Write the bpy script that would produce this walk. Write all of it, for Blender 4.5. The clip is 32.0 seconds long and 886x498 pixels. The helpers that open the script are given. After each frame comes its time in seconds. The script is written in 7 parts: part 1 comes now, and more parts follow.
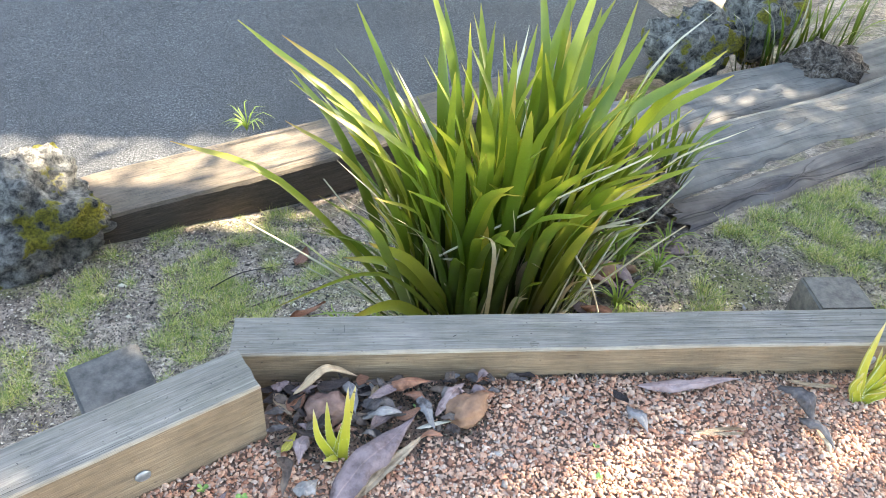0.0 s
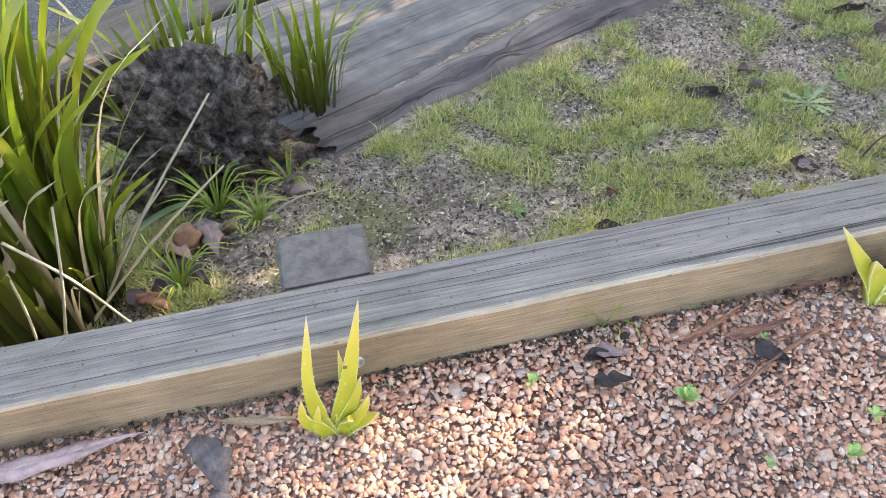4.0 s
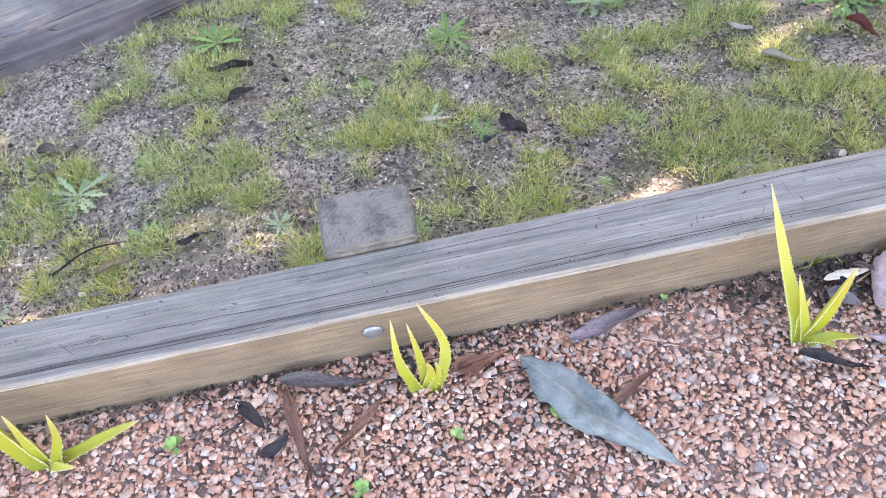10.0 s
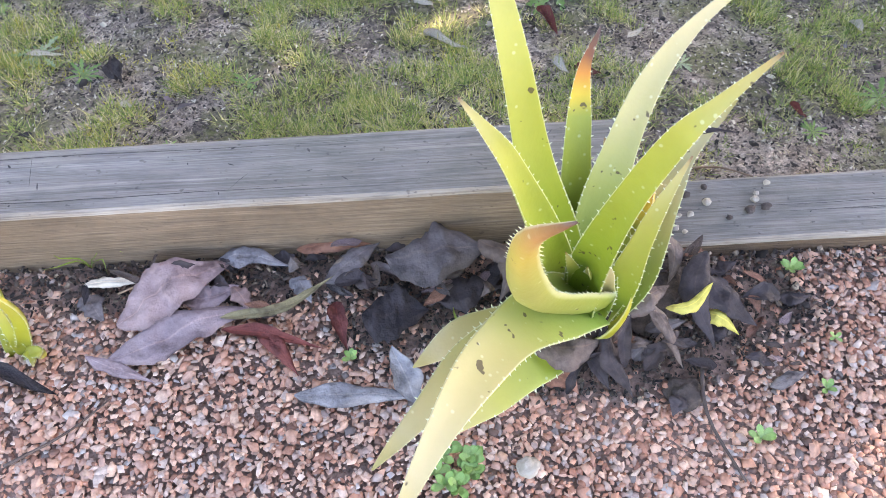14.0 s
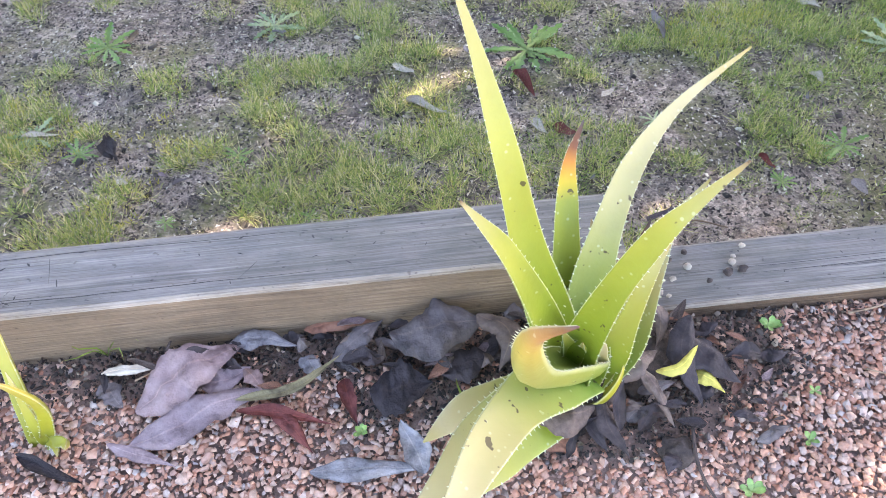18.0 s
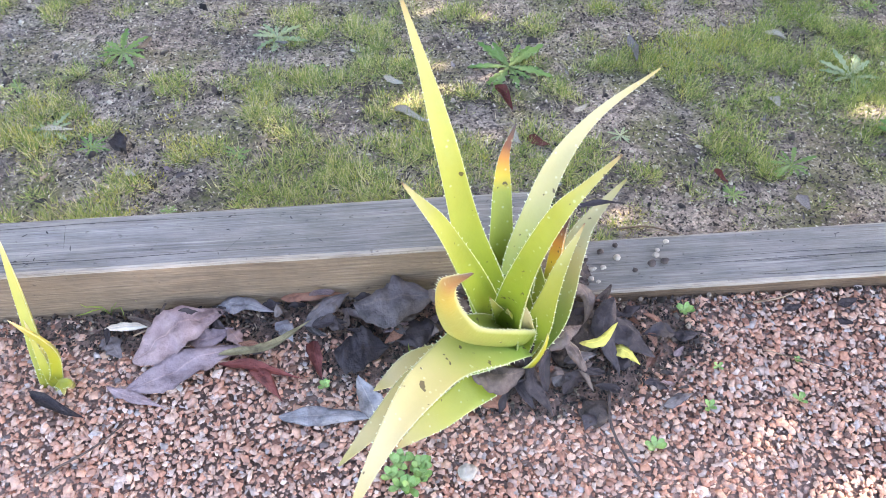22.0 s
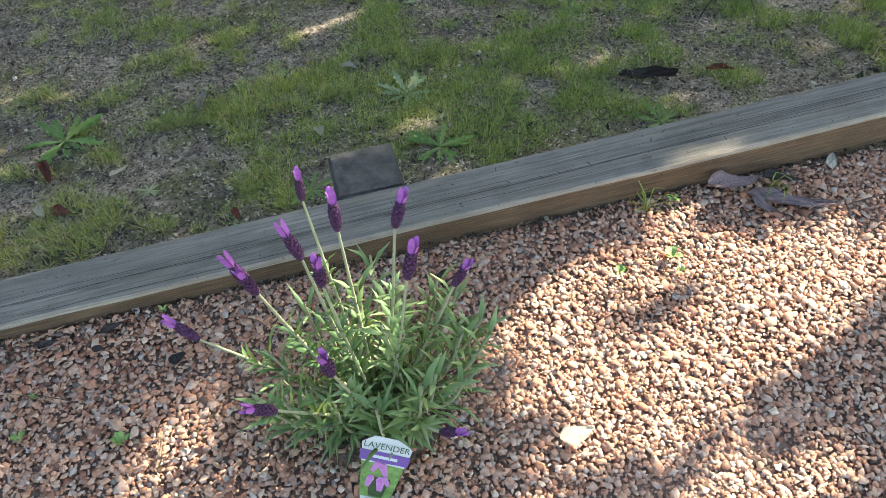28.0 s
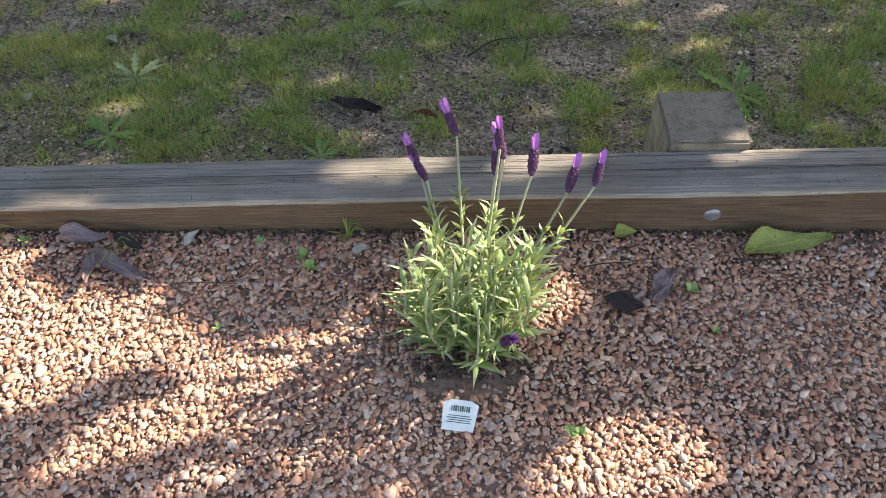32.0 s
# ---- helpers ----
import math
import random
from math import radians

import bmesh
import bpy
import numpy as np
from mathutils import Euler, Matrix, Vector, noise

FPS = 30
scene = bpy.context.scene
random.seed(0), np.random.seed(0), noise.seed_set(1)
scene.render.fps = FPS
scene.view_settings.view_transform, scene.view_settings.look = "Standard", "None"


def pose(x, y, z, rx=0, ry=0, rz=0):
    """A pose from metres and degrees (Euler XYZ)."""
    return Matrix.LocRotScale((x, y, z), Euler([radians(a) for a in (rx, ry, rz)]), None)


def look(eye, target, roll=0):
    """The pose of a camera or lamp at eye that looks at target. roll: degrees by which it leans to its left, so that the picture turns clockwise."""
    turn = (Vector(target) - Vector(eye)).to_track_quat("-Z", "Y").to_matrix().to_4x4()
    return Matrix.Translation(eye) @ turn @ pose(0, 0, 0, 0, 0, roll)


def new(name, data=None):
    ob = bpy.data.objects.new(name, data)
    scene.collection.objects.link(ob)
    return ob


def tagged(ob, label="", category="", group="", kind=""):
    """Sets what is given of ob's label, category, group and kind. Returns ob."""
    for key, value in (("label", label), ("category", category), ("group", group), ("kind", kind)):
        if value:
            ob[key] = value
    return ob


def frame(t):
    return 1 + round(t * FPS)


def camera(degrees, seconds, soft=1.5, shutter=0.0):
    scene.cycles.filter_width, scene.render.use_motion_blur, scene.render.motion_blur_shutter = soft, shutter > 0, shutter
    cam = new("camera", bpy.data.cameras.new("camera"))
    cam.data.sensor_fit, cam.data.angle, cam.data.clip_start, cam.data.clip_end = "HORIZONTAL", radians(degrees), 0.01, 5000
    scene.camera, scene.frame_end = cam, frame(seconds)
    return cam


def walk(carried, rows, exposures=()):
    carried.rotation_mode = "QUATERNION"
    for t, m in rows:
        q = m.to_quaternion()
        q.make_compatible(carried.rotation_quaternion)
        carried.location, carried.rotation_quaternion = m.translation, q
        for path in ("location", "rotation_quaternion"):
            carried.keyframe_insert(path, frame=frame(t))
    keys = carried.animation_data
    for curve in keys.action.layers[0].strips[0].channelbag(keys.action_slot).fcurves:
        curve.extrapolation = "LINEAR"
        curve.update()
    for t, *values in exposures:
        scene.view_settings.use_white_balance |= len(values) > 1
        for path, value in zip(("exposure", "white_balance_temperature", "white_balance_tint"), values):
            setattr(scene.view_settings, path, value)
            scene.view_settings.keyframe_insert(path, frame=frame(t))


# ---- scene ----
cam = camera(56.8, 32.0, soft=0.8)
PATH = [
    (0.0, -0.0491, 0.5476, 1.3839, 46.645, -3.757, -4.391),
    (0.5, -0.0678, 0.7018, 1.2096, 43.065, -3.923, -6.615),
    (1.0, -0.0213, 0.7827, 1.0861, 40.570, -3.626, -5.479),
    (1.5, 0.1830, 0.7975, 1.0922, 40.302, -1.081, -6.132),
    (2.0, 0.3685, 0.7987, 1.0931, 41.038, 1.592, -12.844),
    (2.5, 0.4931, 0.8305, 1.0767, 41.388, 1.005, -15.185),
    (3.0, 0.6412, 0.9457, 1.0151, 41.419, 0.615, -14.545),
    (3.5, 0.8229, 1.0060, 0.9928, 41.294, 1.027, -13.893),
    (4.0, 1.0665, 0.9769, 0.9882, 40.466, 1.593, -13.034),
    (4.5, 1.2771, 0.9071, 1.0258, 39.116, 2.129, -13.075),
    (6.5, 1.7999, 1.0772, 0.9693, 35.728, 1.005, -5.700),
    (7.0, 1.9511, 1.0416, 0.9851, 35.170, 2.564, -5.901),
    (7.5, 2.1589, 0.9996, 1.0348, 37.370, 3.914, -7.255),
    (8.0, 2.3366, 1.0500, 1.0242, 37.001, 1.335, -11.009),
    (8.5, 2.5073, 1.1124, 1.0192, 36.356, 1.618, -11.761),
    (9.0, 2.7054, 1.0858, 0.9843, 34.431, 1.266, -9.475),
    (9.5, 2.9093, 1.0559, 1.0067, 34.628, 1.822, -9.249),
    (10.0, 3.1271, 1.0098, 1.0500, 35.191, 3.715, -11.486),
    (10.5, 3.3491, 1.0592, 1.0411, 35.283, 1.009, -15.549),
    (11.0, 3.5258, 1.0617, 1.0386, 34.868, 1.865, -15.978),
    (11.5, 3.7685, 0.9714, 1.0401, 34.510, 0.101, -12.172),
    (12.0, 3.9716, 0.9924, 1.0334, 34.270, -0.096, -10.974),
    (12.5, 4.0744, 1.0452, 0.9736, 34.543, 0.290, -10.370),
    (13.0, 4.1330, 1.0040, 0.8993, 33.111, -0.869, -6.593),
    (13.5, 4.1586, 1.0004, 0.8946, 32.682, -0.861, -4.719),
    (14.0, 4.1497, 1.0096, 0.9029, 32.446, -0.057, -4.145),
    (14.5, 4.1559, 1.0221, 0.8978, 32.429, 0.376, -3.193),
    (16.5, 4.1345, 1.0194, 0.9445, 34.352, 1.102, -5.394),
    (17.0, 4.1282, 1.0111, 0.9683, 35.925, 1.449, -5.434),
    (17.5, 4.1334, 1.0150, 0.9816, 36.060, -0.076, -6.874),
    (18.0, 4.1270, 1.0172, 0.9818, 35.171, 0.210, -6.993),
    (18.5, 4.1049, 1.0172, 0.9785, 32.950, 0.802, -8.903),
    (19.0, 4.0805, 1.0279, 1.0114, 32.682, 1.678, -10.950),
    (19.5, 4.0856, 1.0295, 1.0234, 32.330, 1.213, -11.667),
    (20.0, 4.1365, 1.0052, 1.0484, 31.912, -1.644, -6.439),
    (20.5, 4.1574, 0.9700, 1.0647, 33.043, -2.706, -3.511),
    (21.0, 4.1530, 0.9742, 1.0744, 34.214, -2.064, -4.229),
    (21.5, 4.1249, 0.9631, 1.0873, 35.035, -0.893, -5.582),
    (22.0, 4.1808, 0.8714, 1.0959, 36.294, -0.739, -5.055),
    (22.5, 4.3742, 0.7597, 1.1191, 37.762, 0.554, -11.728),
    (23.0, 4.5565, 0.6254, 1.1492, 37.992, -0.780, -19.203),
    (23.5, 4.7166, 0.5601, 1.1818, 38.153, 0.234, -22.338),
    (24.0, 4.8854, 0.6438, 1.1068, 37.807, -0.342, -22.797),
    (24.5, 5.0124, 0.6736, 1.0155, 34.630, -2.747, -16.138),
    (26.5, 5.0873, 0.7196, 0.8572, 36.488, 0.743, -9.243),
    (27.0, 5.0823, 0.7245, 0.8639, 36.456, 1.580, -9.199),
    (27.5, 5.1092, 0.7188, 0.9121, 37.222, 2.982, -9.841),
    (28.0, 5.2493, 0.6539, 1.0235, 40.618, 3.126, -15.146),
    (28.5, 5.4146, 0.5712, 1.1211, 42.202, 2.523, -17.036),
    (29.0, 5.6206, 0.5195, 1.1495, 42.965, 1.687, -19.510),
    (29.5, 5.8407, 0.5964, 1.1383, 43.465, 0.587, -23.315),
    (30.0, 6.0072, 0.6278, 1.1492, 43.134, 1.451, -23.091),
    (30.5, 6.1828, 0.5606, 1.1078, 42.557, 0.051, -15.484),
    (31.0, 6.3075, 0.5401, 1.1308, 42.179, 1.628, -9.149),
    (31.5, 6.4549, 0.6048, 1.1069, 41.630, 1.679, -6.763),
    (32.0, 6.5666, 0.5963, 1.0915, 38.661, 1.187, -0.173),
]
EXPOSURES = [(0.0, 3.1, 7250, 7), (1.0, 2.96, 7500, 11), (2.0, 2.94, 7400, 14), (3.0, 2.9, 7750, 14), (4.0, 3.13, 7850, 15), (7.0, 3.41, 7500, 16), (9.0, 3.46, 7300, 20), (12.0, 3.49, 7000, 24), (14.0, 3.24, 7100, 23), (17.0, 3.3, 6850, 23), (21.5, 3.41, 6950, 23), (23.0, 3.12, 6850, 21), (24.0, 2.15, 6800, 20), (27.0, 2.11, 7000, 7), (28.5, 2.18, 7050, 4), (30.0, 2.24, 7050, 9), (31.0, 1.97, 6900, 10), (32.0, 1.93, 7250, 13)]
walk(cam, [(t, pose(x, y, z, rx, ry, rz)) for t, x, y, z, rx, ry, rz in PATH], EXPOSURES)

# ---- light ----
SUN_ELEV, SUN_AZ = 34.0, 27.0            # degrees; azimuth from +x towards +y
SUN_DIR = Vector((math.cos(radians(SUN_ELEV)) * math.cos(radians(SUN_AZ)),
                  math.cos(radians(SUN_ELEV)) * math.sin(radians(SUN_AZ)), math.sin(radians(SUN_ELEV))))
world = bpy.data.worlds.new("sky")
scene.world = world
world.use_nodes = True
wn = world.node_tree
sky = wn.nodes.new("ShaderNodeTexSky")
sky.sky_type, sky.sun_disc = "NISHITA", False
sky.sun_elevation, sky.sun_rotation = radians(SUN_ELEV), radians(90 - SUN_AZ)
wn.links.new(sky.outputs[0], wn.nodes["Background"].inputs[0])
wn.nodes["Background"].inputs[1].default_value = 0.115
sun = new("sun", bpy.data.lights.new("sun", "SUN"))
sun.data.energy, sun.data.angle, sun.data.color = 4.4, radians(0.53), (1.0, 0.93, 0.82)
sun.matrix_world = look(SUN_DIR * 30, (0, 0, 0))


# ---- shapes of the plan ----
def smooth01(t):
    t = min(1.0, max(0.0, t))
    return t * t * (3 - 2 * t)


def lawn_z(x, y):
    """Height of the lawn, which lies below the retaining wall and falls away to the road."""
    s = x - 0.9 * (y - 2.6)
    return -0.0103 * x - 0.146 * min(y, 6.0) - 0.080 - 0.00275 * x * min(y, 6.0) - 0.43 * smooth01((1.3 - s) / 1.9)


def wall_front(x):
    """y of the front face of the sleepers."""
    if x < -0.23:
        return 1.48 + 0.563 * (x + 0.232)
    if x < 4.43:
        return 1.612 - 0.006 * x
    return 1.553 - 0.020 * (x - 4.445)


# ---- materials ----
def material(name, rough=0.8):
    m = bpy.data.materials.new(name)
    m.use_nodes = True
    nt = m.node_tree
    b = nt.nodes["Principled BSDF"]
    b.inputs["Roughness"].default_value = rough
    return m, nt, b


def node(nt, kind, **values):
    n = nt.nodes.new(kind)
    for k, v in values.items():
        n.inputs[k.replace("_", " ")].default_value = v
    return n


def ramp(nt, source, stops, mode="LINEAR"):
    r = nt.nodes.new("ShaderNodeValToRGB")
    r.color_ramp.interpolation = mode
    while len(r.color_ramp.elements) < len(stops):
        r.color_ramp.elements.new(0.5)
    for e, (p, c) in zip(r.color_ramp.elements, stops):
        e.position, e.color = p, (*c, 1)
    nt.links.new(source, r.inputs[0])
    return r.outputs[0]


def mix(nt, fac, a, b, mode="MIX"):
    n = nt.nodes.new("ShaderNodeMix")
    n.data_type, n.blend_type = "RGBA", mode
    for s, v in ((0, fac), (6, a), (7, b)):
        if isinstance(v, (float, int)):
            n.inputs[s].default_value = v
        elif isinstance(v, tuple):
            n.inputs[s].default_value = (*v, 1)
        else:
            nt.links.new(v, n.inputs[s])
    return n.outputs[2]


def coords(nt, scale=(1, 1, 1), which="Object"):
    t = nt.nodes.new("ShaderNodeTexCoord")
    m = nt.nodes.new("ShaderNodeMapping")
    m.inputs["Scale"].default_value = scale
    nt.links.new(t.outputs[which], m.inputs[0])
    return m.outputs[0]


def noise_tex(nt, vec, scale, detail=4.0, rough=0.6):
    n = node(nt, "ShaderNodeTexNoise", Scale=scale, Detail=detail, Roughness=rough)
    nt.links.new(vec, n.inputs["Vector"])
    return n.outputs[0]


def bump(nt, b, height, strength=0.5, distance=0.01):
    n = node(nt, "ShaderNodeBump", Strength=strength, Distance=distance)
    nt.links.new(height, n.inputs["Height"])
    nt.links.new(n.outputs[0], b.inputs["Normal"])


def island(nt):
    return nt.nodes.new("ShaderNodeNewGeometry").outputs["Random Per Island"]


def object_random(nt):
    return nt.nodes.new("ShaderNodeObjectInfo").outputs["Random"]


def along(nt):
    """0 at a leaf's foot, 1 at its tip."""
    uv = nt.nodes.new("ShaderNodeUVMap")
    s = nt.nodes.new("ShaderNodeSeparateXYZ")
    nt.links.new(uv.outputs[0], s.inputs[0])
    return s.outputs[1], s.outputs[0]


def mat_gravel():
    m, nt, b = material("gravel_chips", 0.75)
    c = ramp(nt, island(nt), [(0, (0.15, 0.10, 0.08)), (0.08, (0.42, 0.21, 0.14)), (0.20, (0.74, 0.42, 0.29)), (0.32, (0.50, 0.295, 0.215)), (0.44, (0.82, 0.53, 0.38)), (0.54, (0.58, 0.385, 0.31)),
                              (0.64, (0.86, 0.62, 0.47)), (0.74, (0.46, 0.36, 0.32)), (0.83, (0.88, 0.74, 0.63)), (0.91, (0.66, 0.43, 0.30)), (0.96, (0.62, 0.60, 0.58)), (1, (0.17, 0.14, 0.13))])
    v = coords(nt)
    c = mix(nt, 0.6, c, ramp(nt, noise_tex(nt, v, 160, 5), [(0.3, (0.55, 0.45, 0.4)), (0.7, (1.1, 1.05, 1.0))]), "MULTIPLY")
    c = mix(nt, 0.35, c, ramp(nt, noise_tex(nt, v, 1.7, 3), [(0.35, (0.7, 0.6, 0.55)), (0.65, (1, 1, 1))]), "MULTIPLY")
    c = mix(nt, 1.0, c, (1.0, 0.925, 0.85), "MULTIPLY")
    nt.links.new(c, b.inputs["Base Color"])
    bump(nt, b, noise_tex(nt, v, 420, 3), 0.35, 0.002)
    return m


def mat_bed():
    m, nt, b = material("gravel_bed", 0.95)
    v = coords(nt)
    nt.links.new(ramp(nt, noise_tex(nt, v, 70, 6), [(0.3, (0.12, 0.076, 0.056)), (0.7, (0.37, 0.24, 0.18))]), b.inputs["Base Color"])
    bump(nt, b, noise_tex(nt, v, 90, 5), 0.8, 0.01)
    return m


def mat_soil():
    m, nt, b = material("lawn_soil", 0.95)
    v = coords(nt)
    c = ramp(nt, noise_tex(nt, v, 5.5, 8, 0.68), [(0.30, (0.12, 0.098, 0.084)), (0.45, (0.285, 0.235, 0.20)), (0.58, (0.44, 0.37, 0.315)), (0.75, (0.62, 0.525, 0.435))])
    c = mix(nt, 0.55, c, ramp(nt, noise_tex(nt, v, 120, 6, 0.7), [(0.32, (0.25, 0.23, 0.22)), (0.5, (0.9, 0.88, 0.85)), (0.68, (1.7, 1.62, 1.5))]), "MULTIPLY")
    c = mix(nt, 0.85, c, ramp(nt, noise_tex(nt, v, 42, 5, 0.75), [(0.38, (0.3, 0.28, 0.27)), (0.6, (1.35, 1.32, 1.28))]), "MULTIPLY")
    c = mix(nt, 0.6, c, ramp(nt, noise_tex(nt, v, 330, 4, 0.7), [(0.36, (0.3, 0.28, 0.27)), (0.62, (1.45, 1.42, 1.38))]), "MULTIPLY")
    moss = ramp(nt, noise_tex(nt, v, 3.1, 7, 0.7), [(0.5, (0, 0, 0)), (0.62, (0.65, 0.65, 0.65))])
    c = mix(nt, moss, c, mix(nt, noise_tex(nt, v, 60, 4), (0.09, 0.12, 0.025), (0.24, 0.23, 0.06)))
    nt.links.new(c, b.inputs["Base Color"])
    bump(nt, b, noise_tex(nt, v, 75, 7, 0.7), 0.9, 0.012)
    return m


def mat_asphalt():
    m, nt, b = material("asphalt", 0.8)
    v = coords(nt)
    c = ramp(nt, noise_tex(nt, v, 260, 4), [(0.36, (0.023, 0.023, 0.024)), (0.5, (0.064, 0.063, 0.065)), (0.66, (0.20, 0.198, 0.20))])
    c = mix(nt, 0.5, c, ramp(nt, noise_tex(nt, v, 1.6, 5), [(0.35, (0.65, 0.63, 0.62)), (0.7, (1.3, 1.3, 1.3))]), "MULTIPLY")
    c = mix(nt, 0.8, c, ramp(nt, noise_tex(nt, v, 95, 3, 0.7), [(0.36, (0.45, 0.44, 0.43)), (0.52, (1, 1, 1)), (0.66, (1.9, 1.9, 1.9))]), "MULTIPLY")
    nt.links.new(c, b.inputs["Base Color"])
    bump(nt, b, noise_tex(nt, v, 150, 3), 1.0, 0.008)
    return m


def mat_timber(name, dark, mid, light, crack=0.45, stain=(0.55, 0.6, 0.5), wide=1.0, bands=0.0):
    m, nt, b = material(name, 0.85)
    v = coords(nt, (1.0, 55.0, 55.0))
    grain = noise_tex(nt, v, 8.0, 9, 0.72)
    c = ramp(nt, grain, [(0.28, dark), (0.47, mid), (0.68, light)])
    c = mix(nt, 0.5, c, ramp(nt, noise_tex(nt, coords(nt, (1, 6, 6)), 3.2, 5, 0.6), [(0.35, (0.72, 0.70, 0.68)), (0.65, (1.15, 1.13, 1.1))]), "MULTIPLY")
    lines = noise_tex(nt, coords(nt, (0.35, 24.0, 24.0)), 3.0, 2, 0.4)
    cr = ramp(nt, lines, [(0.0, (1, 1, 1)), (0.423 - 0.008 * wide, (1, 1, 1)), (0.423, (0.2 / wide, 0.18 / wide, 0.16 / wide)), (0.423 + 0.009 * wide, (1, 1, 1)),
                          (0.60 - 0.006 * wide, (1, 1, 1)), (0.60, (0.3 / wide, 0.27 / wide, 0.25 / wide)), (0.60 + 0.006 * wide, (1, 1, 1))])
    c = mix(nt, crack, c, cr, "MULTIPLY")
    c = mix(nt, 0.5, c, ramp(nt, noise_tex(nt, coords(nt), 4.5, 6, 0.65), [(0.35, stain), (0.6, (1.05, 1.05, 1.05))]), "MULTIPLY")
    c = mix(nt, 0.6, c, ramp(nt, noise_tex(nt, coords(nt, (1, 1.4, 1.4)), 75, 2), [(0.27, (0.35, 0.33, 0.32)), (0.34, (1, 1, 1))]), "MULTIPLY")
    c = mix(nt, 0.45, c, ramp(nt, noise_tex(nt, coords(nt, (2.5, 150, 150)), 6.0, 4, 0.65), [(0.36, (0.5, 0.47, 0.44)), (0.5, (1, 1, 1)), (0.66, (1.2, 1.18, 1.16))]), "MULTIPLY")
    c = mix(nt, 0.55, c, ramp(nt, noise_tex(nt, coords(nt, (1.5, 9, 9)), 7.0, 5, 0.7), [(0.36, (0.62, 0.63, 0.66)), (0.5, (1, 1, 1)), (0.68, (1.14, 1.12, 1.08))]), "MULTIPLY")
    if bands:
        c = mix(nt, bands, c, ramp(nt, noise_tex(nt, coords(nt, (0.3, 26.0, 26.0)), 3.0, 3, 0.6), [(0.36, (0.42, 0.43, 0.44)), (0.47, (0.95, 0.95, 0.95)), (0.56, (0.62, 0.63, 0.63)), (0.66, (1.3, 1.28, 1.25))]), "MULTIPLY")
    nt.links.new(c, b.inputs["Base Color"])
    h = mix(nt, min(0.6, crack), grain, cr, "MULTIPLY")
    bump(nt, b, h, 0.5, 0.003)
    return m


def mat_leaf(name, stops, spots=0.0, rough=0.45, vary=0.25, veins=0.0, trans=0.0, tex=40, thin=0.0):
    """A leaf whose colour runs from foot to tip, with blotches, and differs a little from leaf to leaf."""
    m, nt, b = material(name, rough)
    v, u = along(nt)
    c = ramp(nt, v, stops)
    ob = coords(nt)
    c = mix(nt, vary, c, ramp(nt, noise_tex(nt, ob, tex, 5), [(0.3, (0.55, 0.6, 0.4)), (0.7, (1.35, 1.3, 1.25))]), "MULTIPLY")
    c = mix(nt, vary * 1.6, c, ramp(nt, object_random(nt), [(0, (0.55, 0.68, 0.42)), (0.5, (1, 1, 1)), (1, (1.35, 1.22, 0.95))]), "MULTIPLY")
    if spots:
        c = mix(nt, ramp(nt, u, [(0.0, (0.6, 0.6, 0.6)), (0.035, (0, 0, 0)), (0.965, (0, 0, 0)), (1.0, (0.6, 0.6, 0.6))]), c, (0.66, 0.64, 0.36))
        vo = node(nt, "ShaderNodeTexVoronoi", Scale=70.0, Randomness=1.0)
        nt.links.new(ob, vo.inputs["Vector"])
        c = mix(nt, ramp(nt, vo.outputs["Distance"], [(0.08, (spots * 0.32,) * 3), (0.16, (0, 0, 0))]), c, (0.75, 0.8, 0.55))
        c = mix(nt, ramp(nt, noise_tex(nt, ob, 62, 2), [(0.67 if spots > 0.78 else 0.71, (0, 0, 0)), (0.70 if spots > 0.78 else 0.74, (0.85, 0.85, 0.85))]), c, (0.06, 0.035, 0.015))
    if veins:
        w = node(nt, "ShaderNodeTexWave", Scale=veins, Distortion=0.6)
        nt.links.new(u, w.inputs["Vector"])
        c = mix(nt, 0.25, c, w.outputs[0], "MULTIPLY")
    nt.links.new(c, b.inputs["Base Color"])
    if thin:
        tr = nt.nodes.new("ShaderNodeBsdfTranslucent")
        nt.links.new(mix(nt, 0.35, c, (0.75, 0.8, 0.12), "MIX"), tr.inputs[0])
        ms = nt.nodes.new("ShaderNodeMixShader")
        ms.inputs[0].default_value = thin
        nt.links.new(b.outputs[0], ms.inputs[1])
        nt.links.new(tr.outputs[0], ms.inputs[2])
        nt.links.new(ms.outputs[0], nt.nodes["Material Output"].inputs[0])
    if trans:
        b.inputs["Subsurface Weight"].default_value = trans
        b.inputs["Subsurface Radius"].default_value = (0.012, 0.012, 0.004)
    bump(nt, b, noise_tex(nt, ob, 130, 3), 0.25, 0.002)
    return m


def mat_simple(name, a, c2, scale=60.0, rough=0.8, strength=0.4, per_object=0.0):
    m, nt, b = material(name, rough)
    v = coords(nt)
    n = noise_tex(nt, v, scale, 6, 0.65)
    c = ramp(nt, n, [(0.3, a), (0.7, c2)])
    c = mix(nt, 0.4, c, ramp(nt, noise_tex(nt, v, scale / 6, 3), [(0.3, (0.6, 0.6, 0.6)), (0.7, (1.25, 1.25, 1.25))]), "MULTIPLY")
    if per_object:
        c = mix(nt, per_object, c, ramp(nt, object_random(nt), [(0, (0.6, 0.6, 0.62)), (1, (1.35, 1.25, 1.15))]), "MULTIPLY")
    nt.links.new(c, b.inputs["Base Color"])
    bump(nt, b, n, strength, 0.006)
    return m


